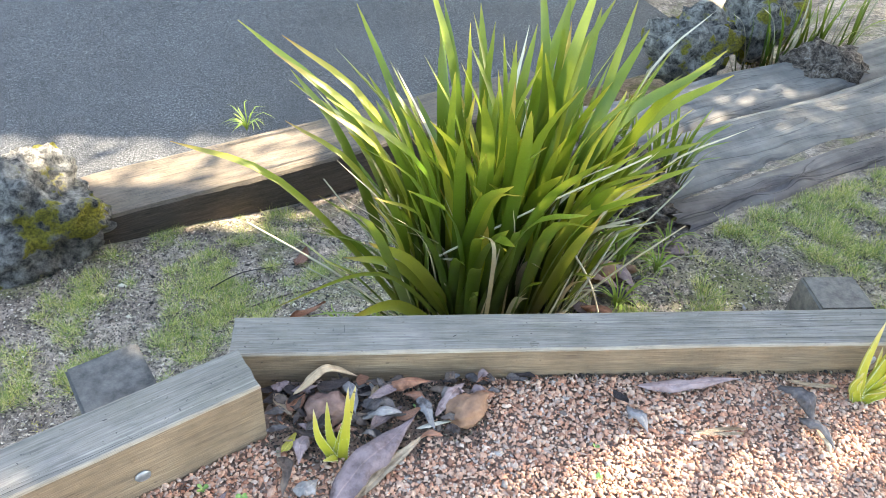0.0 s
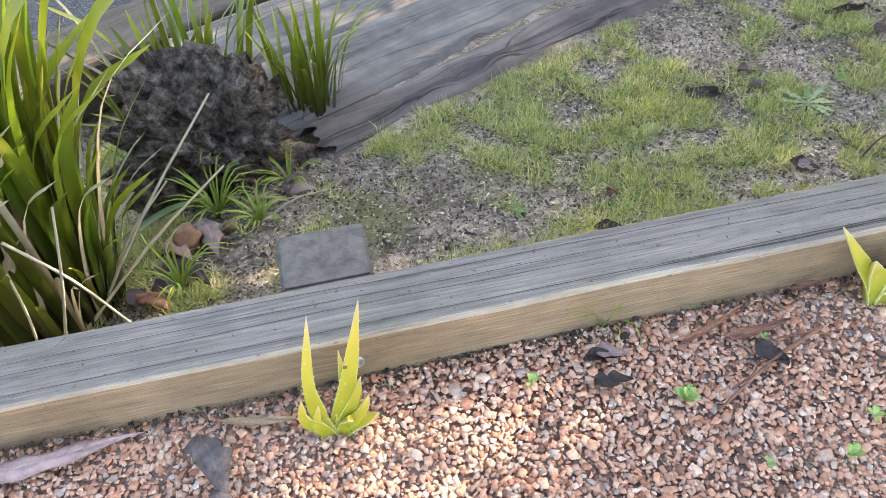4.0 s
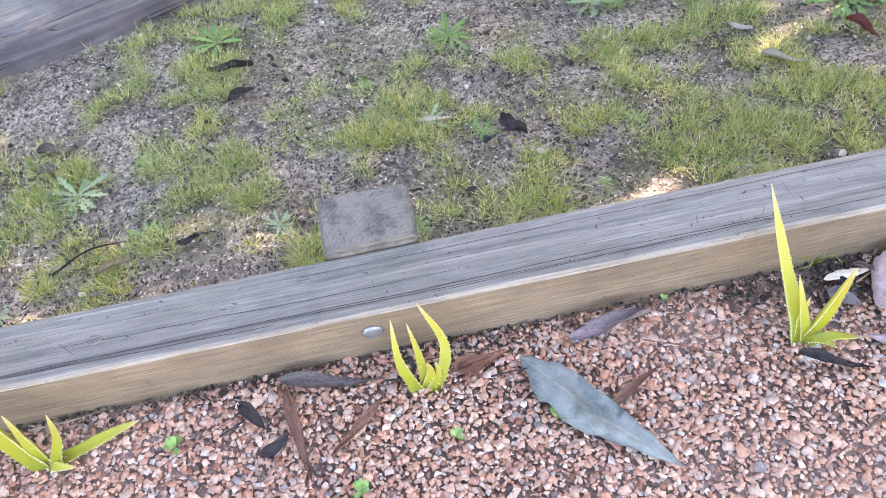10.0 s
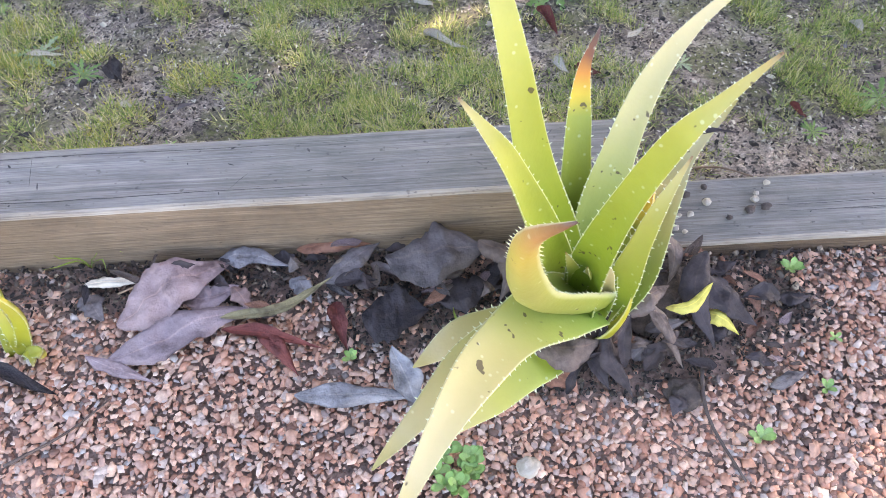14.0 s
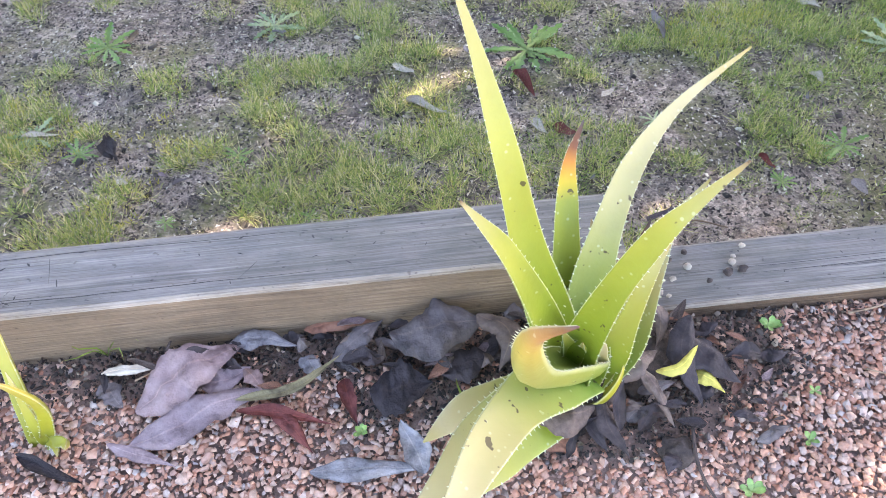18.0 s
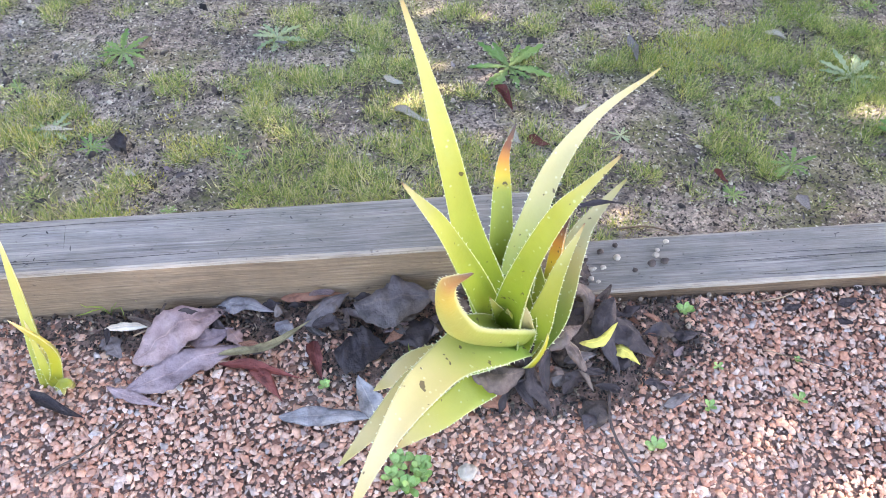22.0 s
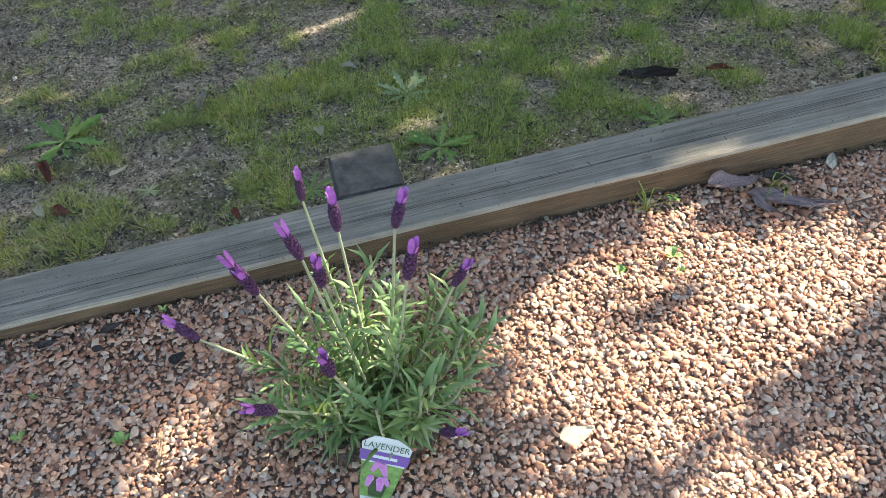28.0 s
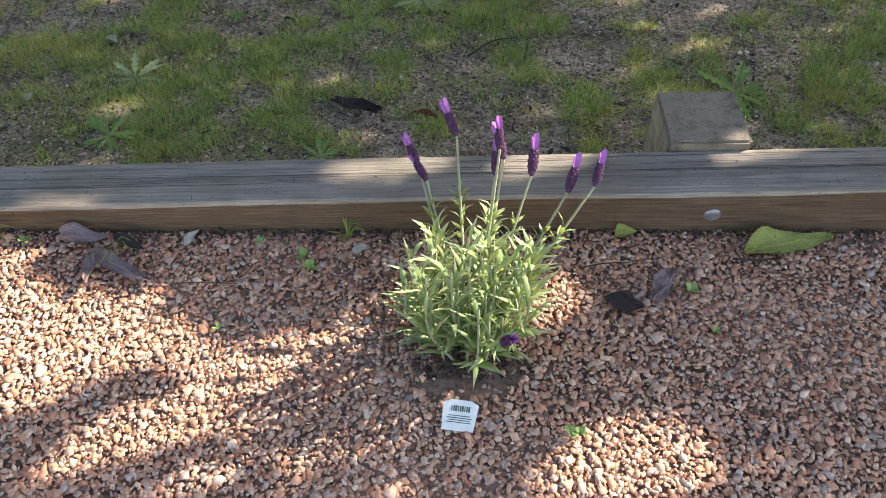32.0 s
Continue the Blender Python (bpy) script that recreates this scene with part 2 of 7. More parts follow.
def mat_dead(name, a, c2):
    """A dead leaf: blotched, with a pale midrib, faint side veins, dark spots and a darker margin."""
    m, nt, b = material(name, 0.8)
    v, u = along(nt)
    ob = coords(nt)
    n = noise_tex(nt, ob, 26, 7, 0.7)
    c = ramp(nt, n, [(0.32, tuple(q * 0.72 for q in a)), (0.5, tuple(0.5 * (p + q) for p, q in zip(a, c2))), (0.68, c2)])
    c = mix(nt, 0.5, c, ramp(nt, object_random(nt), [(0, (0.55, 0.52, 0.55)), (0.5, (1, 1, 1)), (1, (1.4, 1.25, 1.1))]), "MULTIPLY")
    c = mix(nt, 0.55, c, ramp(nt, u, [(0, (0.5, 0.45, 0.42)), (0.14, (1, 1, 1)), (0.46, (1, 1, 1)), (0.5, (1.7, 1.6, 1.45)), (0.54, (1, 1, 1)), (0.86, (1, 1, 1)), (1, (0.5, 0.45, 0.42))]), "MULTIPLY")
    c = mix(nt, 0.7, c, ramp(nt, noise_tex(nt, ob, 19, 3), [(0.32, (0.28, 0.22, 0.2)), (0.39, (1, 1, 1))]), "MULTIPLY")
    nt.links.new(c, b.inputs["Base Color"])
    bump(nt, b, noise_tex(nt, ob, 24, 5), 0.5, 0.02)
    return m


def mat_islands(name, stops, rough=0.7, greener=False):
    m, nt, b = material(name, rough)
    c = ramp(nt, island(nt), stops)
    c = mix(nt, 0.4, c, ramp(nt, noise_tex(nt, coords(nt), 2.2, 5), [(0.35, (0.7, 0.8, 0.6)), (0.65, (1.3, 1.15, 0.95))]), "MULTIPLY")
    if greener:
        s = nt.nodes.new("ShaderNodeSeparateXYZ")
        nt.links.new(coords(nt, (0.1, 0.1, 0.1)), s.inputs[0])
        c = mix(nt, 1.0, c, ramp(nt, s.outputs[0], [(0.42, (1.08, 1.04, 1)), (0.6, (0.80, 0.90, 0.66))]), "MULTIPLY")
    nt.links.new(c, b.inputs["Base Color"])
    return m


def mat_rock(name="vesicular_rock", scale=24, tones=((0.025, 0.023, 0.021), (0.14, 0.13, 0.117), (0.36, 0.335, 0.295), (0.62, 0.585, 0.52)), mossy=0.53):
    m, nt, b = material(name, 0.95)
    v = coords(nt)
    n = noise_tex(nt, v, scale, 9, 0.75)
    c = ramp(nt, n, list(zip((0.36, 0.45, 0.56, 0.70), tones)))
    moss = ramp(nt, noise_tex(nt, v, 6.0, 4), [(mossy, (0, 0, 0)), (mossy + 0.05, (1, 1, 1))])
    c = mix(nt, moss, c, ramp(nt, noise_tex(nt, v, 90, 3), [(0.3, (0.10, 0.09, 0.01)), (0.7, (0.38, 0.33, 0.03))]))
    nt.links.new(c, b.inputs["Base Color"])
    bump(nt, b, n, 1.0, 0.05)
    return m


def mat_rings():
    """Sawn end grain: growth rings about a heart outside the timber, with stains and pits."""
    m, nt, b = material("post_end_grain", 0.9)
    v = coords(nt)
    mp = node(nt, "ShaderNodeMapping", Location=(-0.05, 0.03, 0.0))
    nt.links.new(v, mp.inputs[0])
    w = node(nt, "ShaderNodeTexWave", Scale=46.0, Distortion=2.4, Detail=3.0, Detail_Scale=2.0)
    w.wave_type, w.rings_direction = "RINGS", "Z"
    nt.links.new(mp.outputs[0], w.inputs["Vector"])
    c = ramp(nt, w.outputs[0], [(0.0, (0.185, 0.155, 0.126)), (0.3, (0.20, 0.17, 0.137)), (1.0, (0.21, 0.178, 0.145))])
    c = mix(nt, 0.8, c, ramp(nt, noise_tex(nt, v, 26, 7, 0.7), [(0.34, (0.35, 0.34, 0.33)), (0.5, (1, 1, 1)), (0.7, (1.3, 1.27, 1.2))]), "MULTIPLY")
    c = mix(nt, 0.6, c, ramp(nt, noise_tex(nt, v, 210, 3), [(0.34, (0.3, 0.29, 0.28)), (0.42, (1, 1, 1))]), "MULTIPLY")
    nt.links.new(c, b.inputs["Base Color"])
    bump(nt, b, noise_tex(nt, v, 90, 6, 0.7), 0.7, 0.006)
    return m


def mat_old_log(name, tones, split):
    """Weathered log: flowing grain along the mesh's own grain lines, long dark checks, pale worn patches."""
    m, nt, b = material(name, 0.9)
    uv = nt.nodes.new("ShaderNodeUVMap").outputs[0]
    def flow(sx, sy):
        mp = node(nt, "ShaderNodeMapping", Scale=(sx, sy, 1.0))
        nt.links.new(uv, mp.inputs[0])
        return mp.outputs[0]
    grain = noise_tex(nt, flow(1.3, 26.0), 1.0, 8, 0.62)
    c = ramp(nt, grain, list(zip((0.26, 0.42, 0.60, 0.78), tones)))
    checks = ramp(nt, noise_tex(nt, flow(0.8, 11.0), 1.0, 3, 0.5), [(0.412, (1, 1, 1)), (0.424, (0.13, 0.12, 0.12)), (0.436, (1, 1, 1)), (0.572, (1, 1, 1)), (0.58, (0.16, 0.15, 0.15)), (0.588, (1, 1, 1))])
    c = mix(nt, split, c, checks, "MULTIPLY")
    c = mix(nt, 0.75, c, ramp(nt, noise_tex(nt, coords(nt), 4.0, 6, 0.65), [(0.33, (0.45, 0.44, 0.45)), (0.62, (1.3, 1.26, 1.22))]), "MULTIPLY")
    nt.links.new(c, b.inputs["Base Color"])
    bump(nt, b, mix(nt, 0.7, grain, checks, "MULTIPLY"), 0.8, 0.012)
    return m


GRAVEL, BED, SOIL, ASPHALT, ROCK = mat_gravel(), mat_bed(), mat_soil(), mat_asphalt(), mat_rock()
DARK_ROCK = mat_rock("dark_rock", 34, ((0.008, 0.006, 0.005), (0.10, 0.073, 0.056), (0.31, 0.24, 0.19), (0.72, 0.64, 0.56)), 0.8)
GREY_WOOD = mat_timber("weathered_top", (0.215, 0.187, 0.162), (0.275, 0.242, 0.212), (0.335, 0.30, 0.262), 0.08, bands=0.6)
DARK_TAN = mat_timber("brown_side", (0.075, 0.045, 0.025), (0.155, 0.098, 0.056), (0.27, 0.18, 0.105), 0.35, (0.45, 0.40, 0.33))
TAN_WOOD = mat_timber("tan_side", (0.155, 0.108, 0.066), (0.275, 0.195, 0.122), (0.39, 0.29, 0.188), 0.3, (0.36, 0.33, 0.29))
EDGE_WOOD = mat_timber("worn_edge", (0.20, 0.16, 0.12), (0.37, 0.31, 0.24), (0.49, 0.425, 0.34), 0.3, (0.6, 0.55, 0.45))
END_WOOD = mat_timber("end_grain", (0.12, 0.10, 0.085), (0.20, 0.175, 0.15), (0.29, 0.26, 0.225), 0.5)
DARK_LOG = mat_old_log("dark_old_log", ((0.06, 0.05, 0.047), (0.125, 0.105, 0.098), (0.185, 0.158, 0.147), (0.28, 0.25, 0.23)), 0.85)
PALE_LOG = mat_old_log("pale_old_log", ((0.135, 0.122, 0.108), (0.195, 0.178, 0.16), (0.24, 0.22, 0.198), (0.30, 0.278, 0.252)), 0.45)
POST_TOP = mat_rings()
DARK_POST = mat_simple("dark_post_wood", (0.045, 0.042, 0.040), (0.15, 0.135, 0.12), 40, 0.9, 0.7)
BROWN_POST = mat_simple("brown_post_wood", (0.08, 0.07, 0.06), (0.20, 0.175, 0.148), 44, 0.9, 0.7)
POST_SIDE = mat_simple("post_side", (0.13, 0.10, 0.07), (0.33, 0.27, 0.19), 30, 0.9, 0.5)
CRACK = mat_simple("dirt_in_cracks", (0.04, 0.035, 0.032), (0.12, 0.105, 0.094), 60, 0.95, 0.1)
# kerb top, and a darker copy for the sides with their shade painted in
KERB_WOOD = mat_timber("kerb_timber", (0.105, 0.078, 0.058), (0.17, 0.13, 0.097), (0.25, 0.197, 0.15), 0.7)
KERB_SHADED_SIDE = mat_timber("kerb_shaded_side", (0.04, 0.028, 0.02), (0.09, 0.066, 0.05), (0.16, 0.12, 0.092), 0.8)
ZINC = mat_simple("zinc_bolt", (0.26, 0.265, 0.27), (0.46, 0.465, 0.47), 80, 0.45, 0.1)
ZINC.node_tree.nodes["Principled BSDF"].inputs["Metallic"].default_value = 0.6
# green and yellowing straps: inner shade of the clump painted as darker feet
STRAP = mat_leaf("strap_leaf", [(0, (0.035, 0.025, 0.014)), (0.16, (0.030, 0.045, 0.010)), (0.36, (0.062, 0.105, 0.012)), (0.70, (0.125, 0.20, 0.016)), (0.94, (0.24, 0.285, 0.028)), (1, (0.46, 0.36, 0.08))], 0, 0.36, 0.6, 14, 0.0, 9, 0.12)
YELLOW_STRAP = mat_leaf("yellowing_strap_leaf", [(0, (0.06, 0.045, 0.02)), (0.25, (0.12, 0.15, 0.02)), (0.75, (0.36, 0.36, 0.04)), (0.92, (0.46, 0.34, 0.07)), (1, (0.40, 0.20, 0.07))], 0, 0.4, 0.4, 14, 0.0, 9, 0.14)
DRY_STRAP = mat_leaf("dry_strap_leaf", [(0, (0.30, 0.24, 0.14)), (1, (0.62, 0.56, 0.45))], 0, 0.8, 0.3)
ALOE = mat_leaf("aloe_leaf", [(0, (0.19, 0.28, 0.024)), (0.3, (0.28, 0.335, 0.030)), (0.65, (0.385, 0.37, 0.06)), (0.9, (0.42, 0.36, 0.12)), (0.97, (0.40, 0.28, 0.10)), (1, (0.28, 0.14, 0.06))], 0.75, 0.42, 0.22, 0, 0.12, 14)
ALOE_YELLOW = mat_leaf("yellow_aloe_leaf", [(0, (0.22, 0.25, 0.03)), (0.4, (0.38, 0.34, 0.025)), (1, (0.52, 0.42, 0.04))], 0.75, 0.45, 0.22, 0, 0.12, 14)
ALOE_PALE = mat_leaf("pale_aloe_leaf", [(0, (0.17, 0.28, 0.04)), (0.28, (0.29, 0.33, 0.075)), (0.48, (0.41, 0.365, 0.14)), (0.85, (0.48, 0.40, 0.205)), (1, (0.40, 0.31, 0.09))], 0.8, 0.5, 0.14, 0, 0.12, 14)
ALOE_BROWN = mat_leaf("brown_tipped_aloe_leaf", [(0, (0.21, 0.30, 0.03)), (0.62, (0.33, 0.36, 0.045)), (0.70, (0.62, 0.44, 0.03)), (0.78, (0.58, 0.22, 0.02)), (0.86, (0.20, 0.06, 0.02)), (1, (0.05, 0.03, 0.025))], 0.75, 0.45, 0.22, 0, 0.1, 14)
ALOE_DRY = mat_leaf("half_dried_aloe_leaf", [(0, (0.20, 0.26, 0.035)), (0.5, (0.30, 0.30, 0.04)), (0.62, (0.66, 0.42, 0.04)), (0.74, (0.52, 0.20, 0.03)), (0.85, (0.12, 0.05, 0.03)), (1, (0.05, 0.035, 0.03))], 0.75, 0.5, 0.3, 0, 0.05, 14)
PUP = mat_leaf("young_aloe_leaf", [(0, (0.20, 0.21, 0.018)), (0.5, (0.35, 0.335, 0.025)), (0.85, (0.45, 0.38, 0.06)), (1, (0.56, 0.42, 0.20))], 0.5, 0.45, 0.2, 0, 0.12, 20)
ALOE_TIP = mat_leaf("aloe_leaf_with_orange_tip", [(0, (0.28, 0.33, 0.05)), (0.6, (0.40, 0.375, 0.085)), (0.74, (0.50, 0.37, 0.07)), (0.86, (0.48, 0.24, 0.08)), (1, (0.12, 0.05, 0.03))], 0.75, 0.45, 0.2, 0, 0.1, 14)
TOOTH = mat_simple("aloe_tooth", (0.58, 0.60, 0.34), (0.74, 0.74, 0.52), 50, 0.5, 0.1)
# lavender leaves: green feet darkened for shade inside the bush, tips paled as lit
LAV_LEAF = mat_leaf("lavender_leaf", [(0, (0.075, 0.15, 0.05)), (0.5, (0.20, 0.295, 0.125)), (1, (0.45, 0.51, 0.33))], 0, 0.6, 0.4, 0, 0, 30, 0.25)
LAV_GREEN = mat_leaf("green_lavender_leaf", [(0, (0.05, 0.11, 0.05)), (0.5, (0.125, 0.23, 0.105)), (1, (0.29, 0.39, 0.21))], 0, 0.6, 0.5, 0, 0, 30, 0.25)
LAV_STEM = mat_simple("lavender_stem", (0.28, 0.30, 0.16), (0.42, 0.42, 0.27), 60, 0.8, 0.2)
LAV_HEAD = mat_simple("lavender_head", (0.03, 0.008, 0.03), (0.15, 0.05, 0.14), 160, 0.8, 0.8)
LAV_BRACT = mat_simple("lavender_bract", (0.32, 0.075, 0.37), (0.50, 0.18, 0.55), 60, 0.6, 0.1)
WEED = mat_leaf("weed_leaf", [(0, (0.34, 0.42, 0.16)), (1, (0.20, 0.36, 0.09))], 0, 0.5, 0.4)
GREEN_BLADE = mat_leaf("fresh_grass", [(0, (0.10, 0.16, 0.02)), (0.6, (0.24, 0.34, 0.04)), (1, (0.40, 0.44, 0.10))], 0, 0.5, 0.4, 0, 0, 20, 0.15)
PALE_WEED = mat_leaf("pale_weed_leaf", [(0, (0.50, 0.54, 0.34)), (1, (0.33, 0.43, 0.24))], 0, 0.6, 0.4)
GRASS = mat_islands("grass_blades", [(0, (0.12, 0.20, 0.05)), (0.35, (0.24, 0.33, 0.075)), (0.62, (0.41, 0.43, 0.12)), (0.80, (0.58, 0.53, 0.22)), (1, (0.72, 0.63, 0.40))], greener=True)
MOSS = mat_islands("yellow_moss", [(0, (0.28, 0.25, 0.03)), (0.5, (0.48, 0.43, 0.05)), (1, (0.66, 0.58, 0.12))])
STRAW = mat_islands("dry_bits", [(0, (0.05, 0.038, 0.03)), (0.35, (0.18, 0.14, 0.105)), (0.65, (0.46, 0.38, 0.26)), (1, (0.80, 0.71, 0.53))], 0.9, True)
FLAKES = mat_islands("soil_flakes", [(0, (0.022, 0.018, 0.016)), (0.5, (0.085, 0.068, 0.058)), (0.74, (0.25, 0.205, 0.17)), (0.9, (0.52, 0.45, 0.37)), (1, (0.74, 0.68, 0.58))], 0.9)
CROWN = mat_islands("tree_leaves", [(0, (0.05, 0.075, 0.03)), (1, (0.10, 0.12, 0.05))])
BARK = mat_simple("tree_bark", (0.12, 0.09, 0.07), (0.36, 0.31, 0.26), 12, 0.9, 0.7)
STONE = mat_simple("brown_stone", (0.17, 0.085, 0.05), (0.42, 0.23, 0.135), 22, 0.7, 0.4)
DARK_SOIL = mat_simple("dark_soil", (0.03, 0.022, 0.018), (0.13, 0.095, 0.075), 70, 0.95, 0.9)
DULL_STONE = mat_simple("dull_stone", (0.16, 0.085, 0.065), (0.31, 0.19, 0.15), 40, 0.8, 0.4)
EARTH = mat_islands("dark_earth", [(0, (0.018, 0.014, 0.012)), (0.6, (0.06, 0.045, 0.037)), (0.85, (0.14, 0.105, 0.083)), (1, (0.34, 0.27, 0.20))], 0.95)
PEBBLE = mat_simple("grey_pebble", (0.22, 0.24, 0.27), (0.40, 0.42, 0.45), 60, 0.6, 0.2)
DEAD = {}
for key, a, c2 in (("mauve", (0.21, 0.14, 0.135), (0.38, 0.285, 0.275)), ("grey", (0.07, 0.056, 0.052), (0.21, 0.176, 0.164)), ("silver", (0.17, 0.155, 0.15), (0.36, 0.335, 0.325)),
                   ("tan", (0.34, 0.23, 0.14), (0.52, 0.40, 0.27)), ("rust", (0.20, 0.085, 0.05), (0.38, 0.19, 0.12)), ("dark", (0.024, 0.017, 0.016), (0.075, 0.056, 0.054)), ("rose", (0.27, 0.155, 0.125), (0.44, 0.295, 0.245)),
                   ("red", (0.12, 0.025, 0.02), (0.25, 0.065, 0.045)), ("olive", (0.20, 0.16, 0.075), (0.36, 0.30, 0.15)), ("bark", (0.07, 0.047, 0.037), (0.20, 0.148, 0.118)),
                   ("yellow", (0.50, 0.42, 0.06), (0.66, 0.58, 0.14)), ("cream", (0.52, 0.45, 0.33), (0.70, 0.64, 0.52)), ("blue", (0.17, 0.195, 0.16), (0.34, 0.35, 0.31)),
                   ("lime", (0.22, 0.30, 0.06), (0.44, 0.43, 0.13))):
    DEAD[key] = mat_dead(key + "_leaf", a, c2)


# ---- mesh helpers ----
def mesh_of(name, verts, faces, mats, uvs=None, smooth=True, slots=None):
    me = bpy.data.meshes.new(name)
    me.from_pydata([tuple(v) for v in verts], [], faces)
    for m in mats if isinstance(mats, (list, tuple)) else [mats]:
        me.materials.append(m)
    if smooth:
        me.polygons.foreach_set("use_smooth", [True] * len(me.polygons))
    if slots:
        me.polygons.foreach_set("material_index", slots)
    if uvs:
        layer = me.uv_layers.new(name="UVMap")
        vi = np.empty(len(me.loops), dtype=np.int32)
        me.loops.foreach_get("vertex_index", vi)
        layer.data.foreach_set("uv", np.array(uvs, dtype=np.float32)[vi].ravel())
    me.update()
    return me


def part(name, data, parent, label="", at=None):
    ob = new(name, data)
    ob.parent = parent
    if at is not None:
        ob.matrix_basis = at
    if label:
        tagged(ob, label)
    return ob


def bm_mesh(name, bm, mats, smooth=False):
    me = bpy.data.meshes.new(name)
    bm.normal_update()
    bm.to_mesh(me)
    bm.free()
    for m in mats if isinstance(mats, (list, tuple)) else [mats]:
        me.materials.append(m)
    if smooth:
        me.polygons.foreach_set("use_smooth", [True] * len(me.polygons))
    return me


def base_empty(name, at=(0, 0, 0), turn=0.0):
    ob = new(name)
    ob.empty_display_size = 0.05
    ob.matrix_basis = Matrix.Translation(at) @ Matrix.Rotation(turn, 4, "Z")
    return ob


def bezier(points, n):
    """n + 1 points on the smooth curve through the points."""
    p = [Vector(q) for q in points]
    p = [p[0] * 2 - p[1]] + p + [p[-1] * 2 - p[-2]]
    out = []
    for k in range(n + 1):
        s = k / n * (len(p) - 3)
        i = min(int(s), len(p) - 4)
        t = s - i
        a, b, c, d = p[i:i + 4]
        out.append(0.5 * ((2 * b) + (c - a) * t + (2 * a - 5 * b + 4 * c - d) * t * t + (3 * b - a - 3 * c + d) * t ** 3))
    return out


def spine_frames(spine, up):
    up = Vector(up)
    for k, p in enumerate(spine):
        tan = (spine[min(k + 1, len(spine) - 1)] - spine[max(k - 1, 0)]).normalized()
        side = tan.cross(up)
        side = side.normalized() if side.length > 1e-4 else Vector((1, 0, 0))
        yield p, tan, side, side.cross(tan)


def blade_data(name, points, width, mats, up=(0, 0, 1), n=9, fold=0.25, shape=None, wave=0.0, twist=0.0):
    """A thin leaf along a curve: a V in section, wide as shape tells from 0 at the foot to 1 at the tip."""
    shape = shape or (lambda s: min(1, 0.55 + 2 * s) * (1 - s ** 3) ** 0.8)
    verts, uvs, faces = [], [], []
    for k, (p, tan, side, nor) in enumerate(spine_frames(bezier(points, n), up)):
        s = k / n
        if twist:
            r = Matrix.Rotation(twist * s, 3, tan)
            side, nor = r @ side, r @ nor
        w = max(0.04, shape(s)) * width / 2
        wob = wave * w * math.sin(s * 11 + width * 900)
        verts += [p - side * w + nor * (fold * w + wob), p, p + side * w + nor * (fold * w - wob)]
        uvs += [(0, s), (0.5, s), (1, s)]
        if k:
            a = 3 * (k - 1)
            faces += [(a, a + 1, a + 4, a + 3), (a + 1, a + 2, a + 5, a + 4)]
    return mesh_of(name, verts, faces, mats, uvs)


def leaf_taper(s, p=1.0):
    """Share of a succulent leaf's full width along it."""
    return (1 - 0.96 * s ** p) * (0.80 + 0.20 * min(1, 6 * s))


def fleshy_data(name, points, width, thick, mats, up=(0, 0, 1), n=18, scoop=0.5, p_=1.0, wave=0.0, turn=0.0):
    """A thick succulent leaf, hollow above and round below; it may twist towards its tip."""
    ring = 14
    verts, uvs, faces = [], [], []
    for k, (p, tan, side, nor) in enumerate(spine_frames(bezier(points, n), up)):
        s = k / n
        if turn:
            r = Matrix.Rotation(turn * s, 3, tan)
            side, nor = r @ side, r @ nor
        f = max(0.03, leaf_taper(s, p_))
        w, h = width / 2 * f * (1 + 0.05 * math.sin(s * 17 + width * 300)), thick * max(0.06, f ** 0.8)
        for j in range(ring):
            a = 2 * math.pi * j / ring
            c, z = math.cos(a), math.sin(a)
            c = math.copysign(abs(c) ** 0.8, c)
            z = z * h * 0.22 if z > 0 else z * h
            verts.append(p + side * (c * w) + nor * (z + scoop * w * (c * c) * (1 - 0.5 * s) + wave * w * math.sin(s * 9 + c * 2)))
            uvs.append((0.5 + 0.5 * c, s))
        if k:
            a = ring * (k - 1)
            faces += [(a + j, a + (j + 1) % ring, a + ring + (j + 1) % ring, a + ring + j) for j in range(ring)]
    faces += [tuple(range(ring))[::-1], tuple(range(ring * n, ring * (n + 1)))]
    return mesh_of(name, verts, faces, mats, uvs)


def teeth_data(name, points, width, size, mats, up=(0, 0, 1), n=22, scoop=0.5, p_=1.0, wave=0.0, turn=0.0):
    """The row of small teeth on both margins of a succulent leaf."""
    verts, faces = [], []
    for k, (p, tan, side, nor) in enumerate(spine_frames(bezier(points, n), up)):
        s = k / n
        if s < 0.04 or s > 0.93:
            continue
        if turn:
            r = Matrix.Rotation(turn * s, 3, tan)
            side, nor = r @ side, r @ nor
        f = leaf_taper(s, p_)
        w = width / 2 * f
        for sg in (-1, 1):
            e = p + side * sg * w * 0.98 + nor * scoop * w * (1 - 0.5 * s)
            i = len(verts)
            q = size * (0.75 + 0.5 * ((k * 7 + sg) % 5) / 4) * (0.35 + 0.65 * f)
            verts += [e - tan * q * 0.5, e + tan * q * 0.5, e + nor * q * 0.35 - side * sg * q * 0.35, e + side * sg * q * 1.1 + tan * q * 0.45 + nor * q * 0.2]
            faces += [(i, i + 1, i + 3), (i + 1, i + 2, i + 3), (i + 2, i, i + 3)]
    return mesh_of(name, verts, faces, mats, smooth=False)


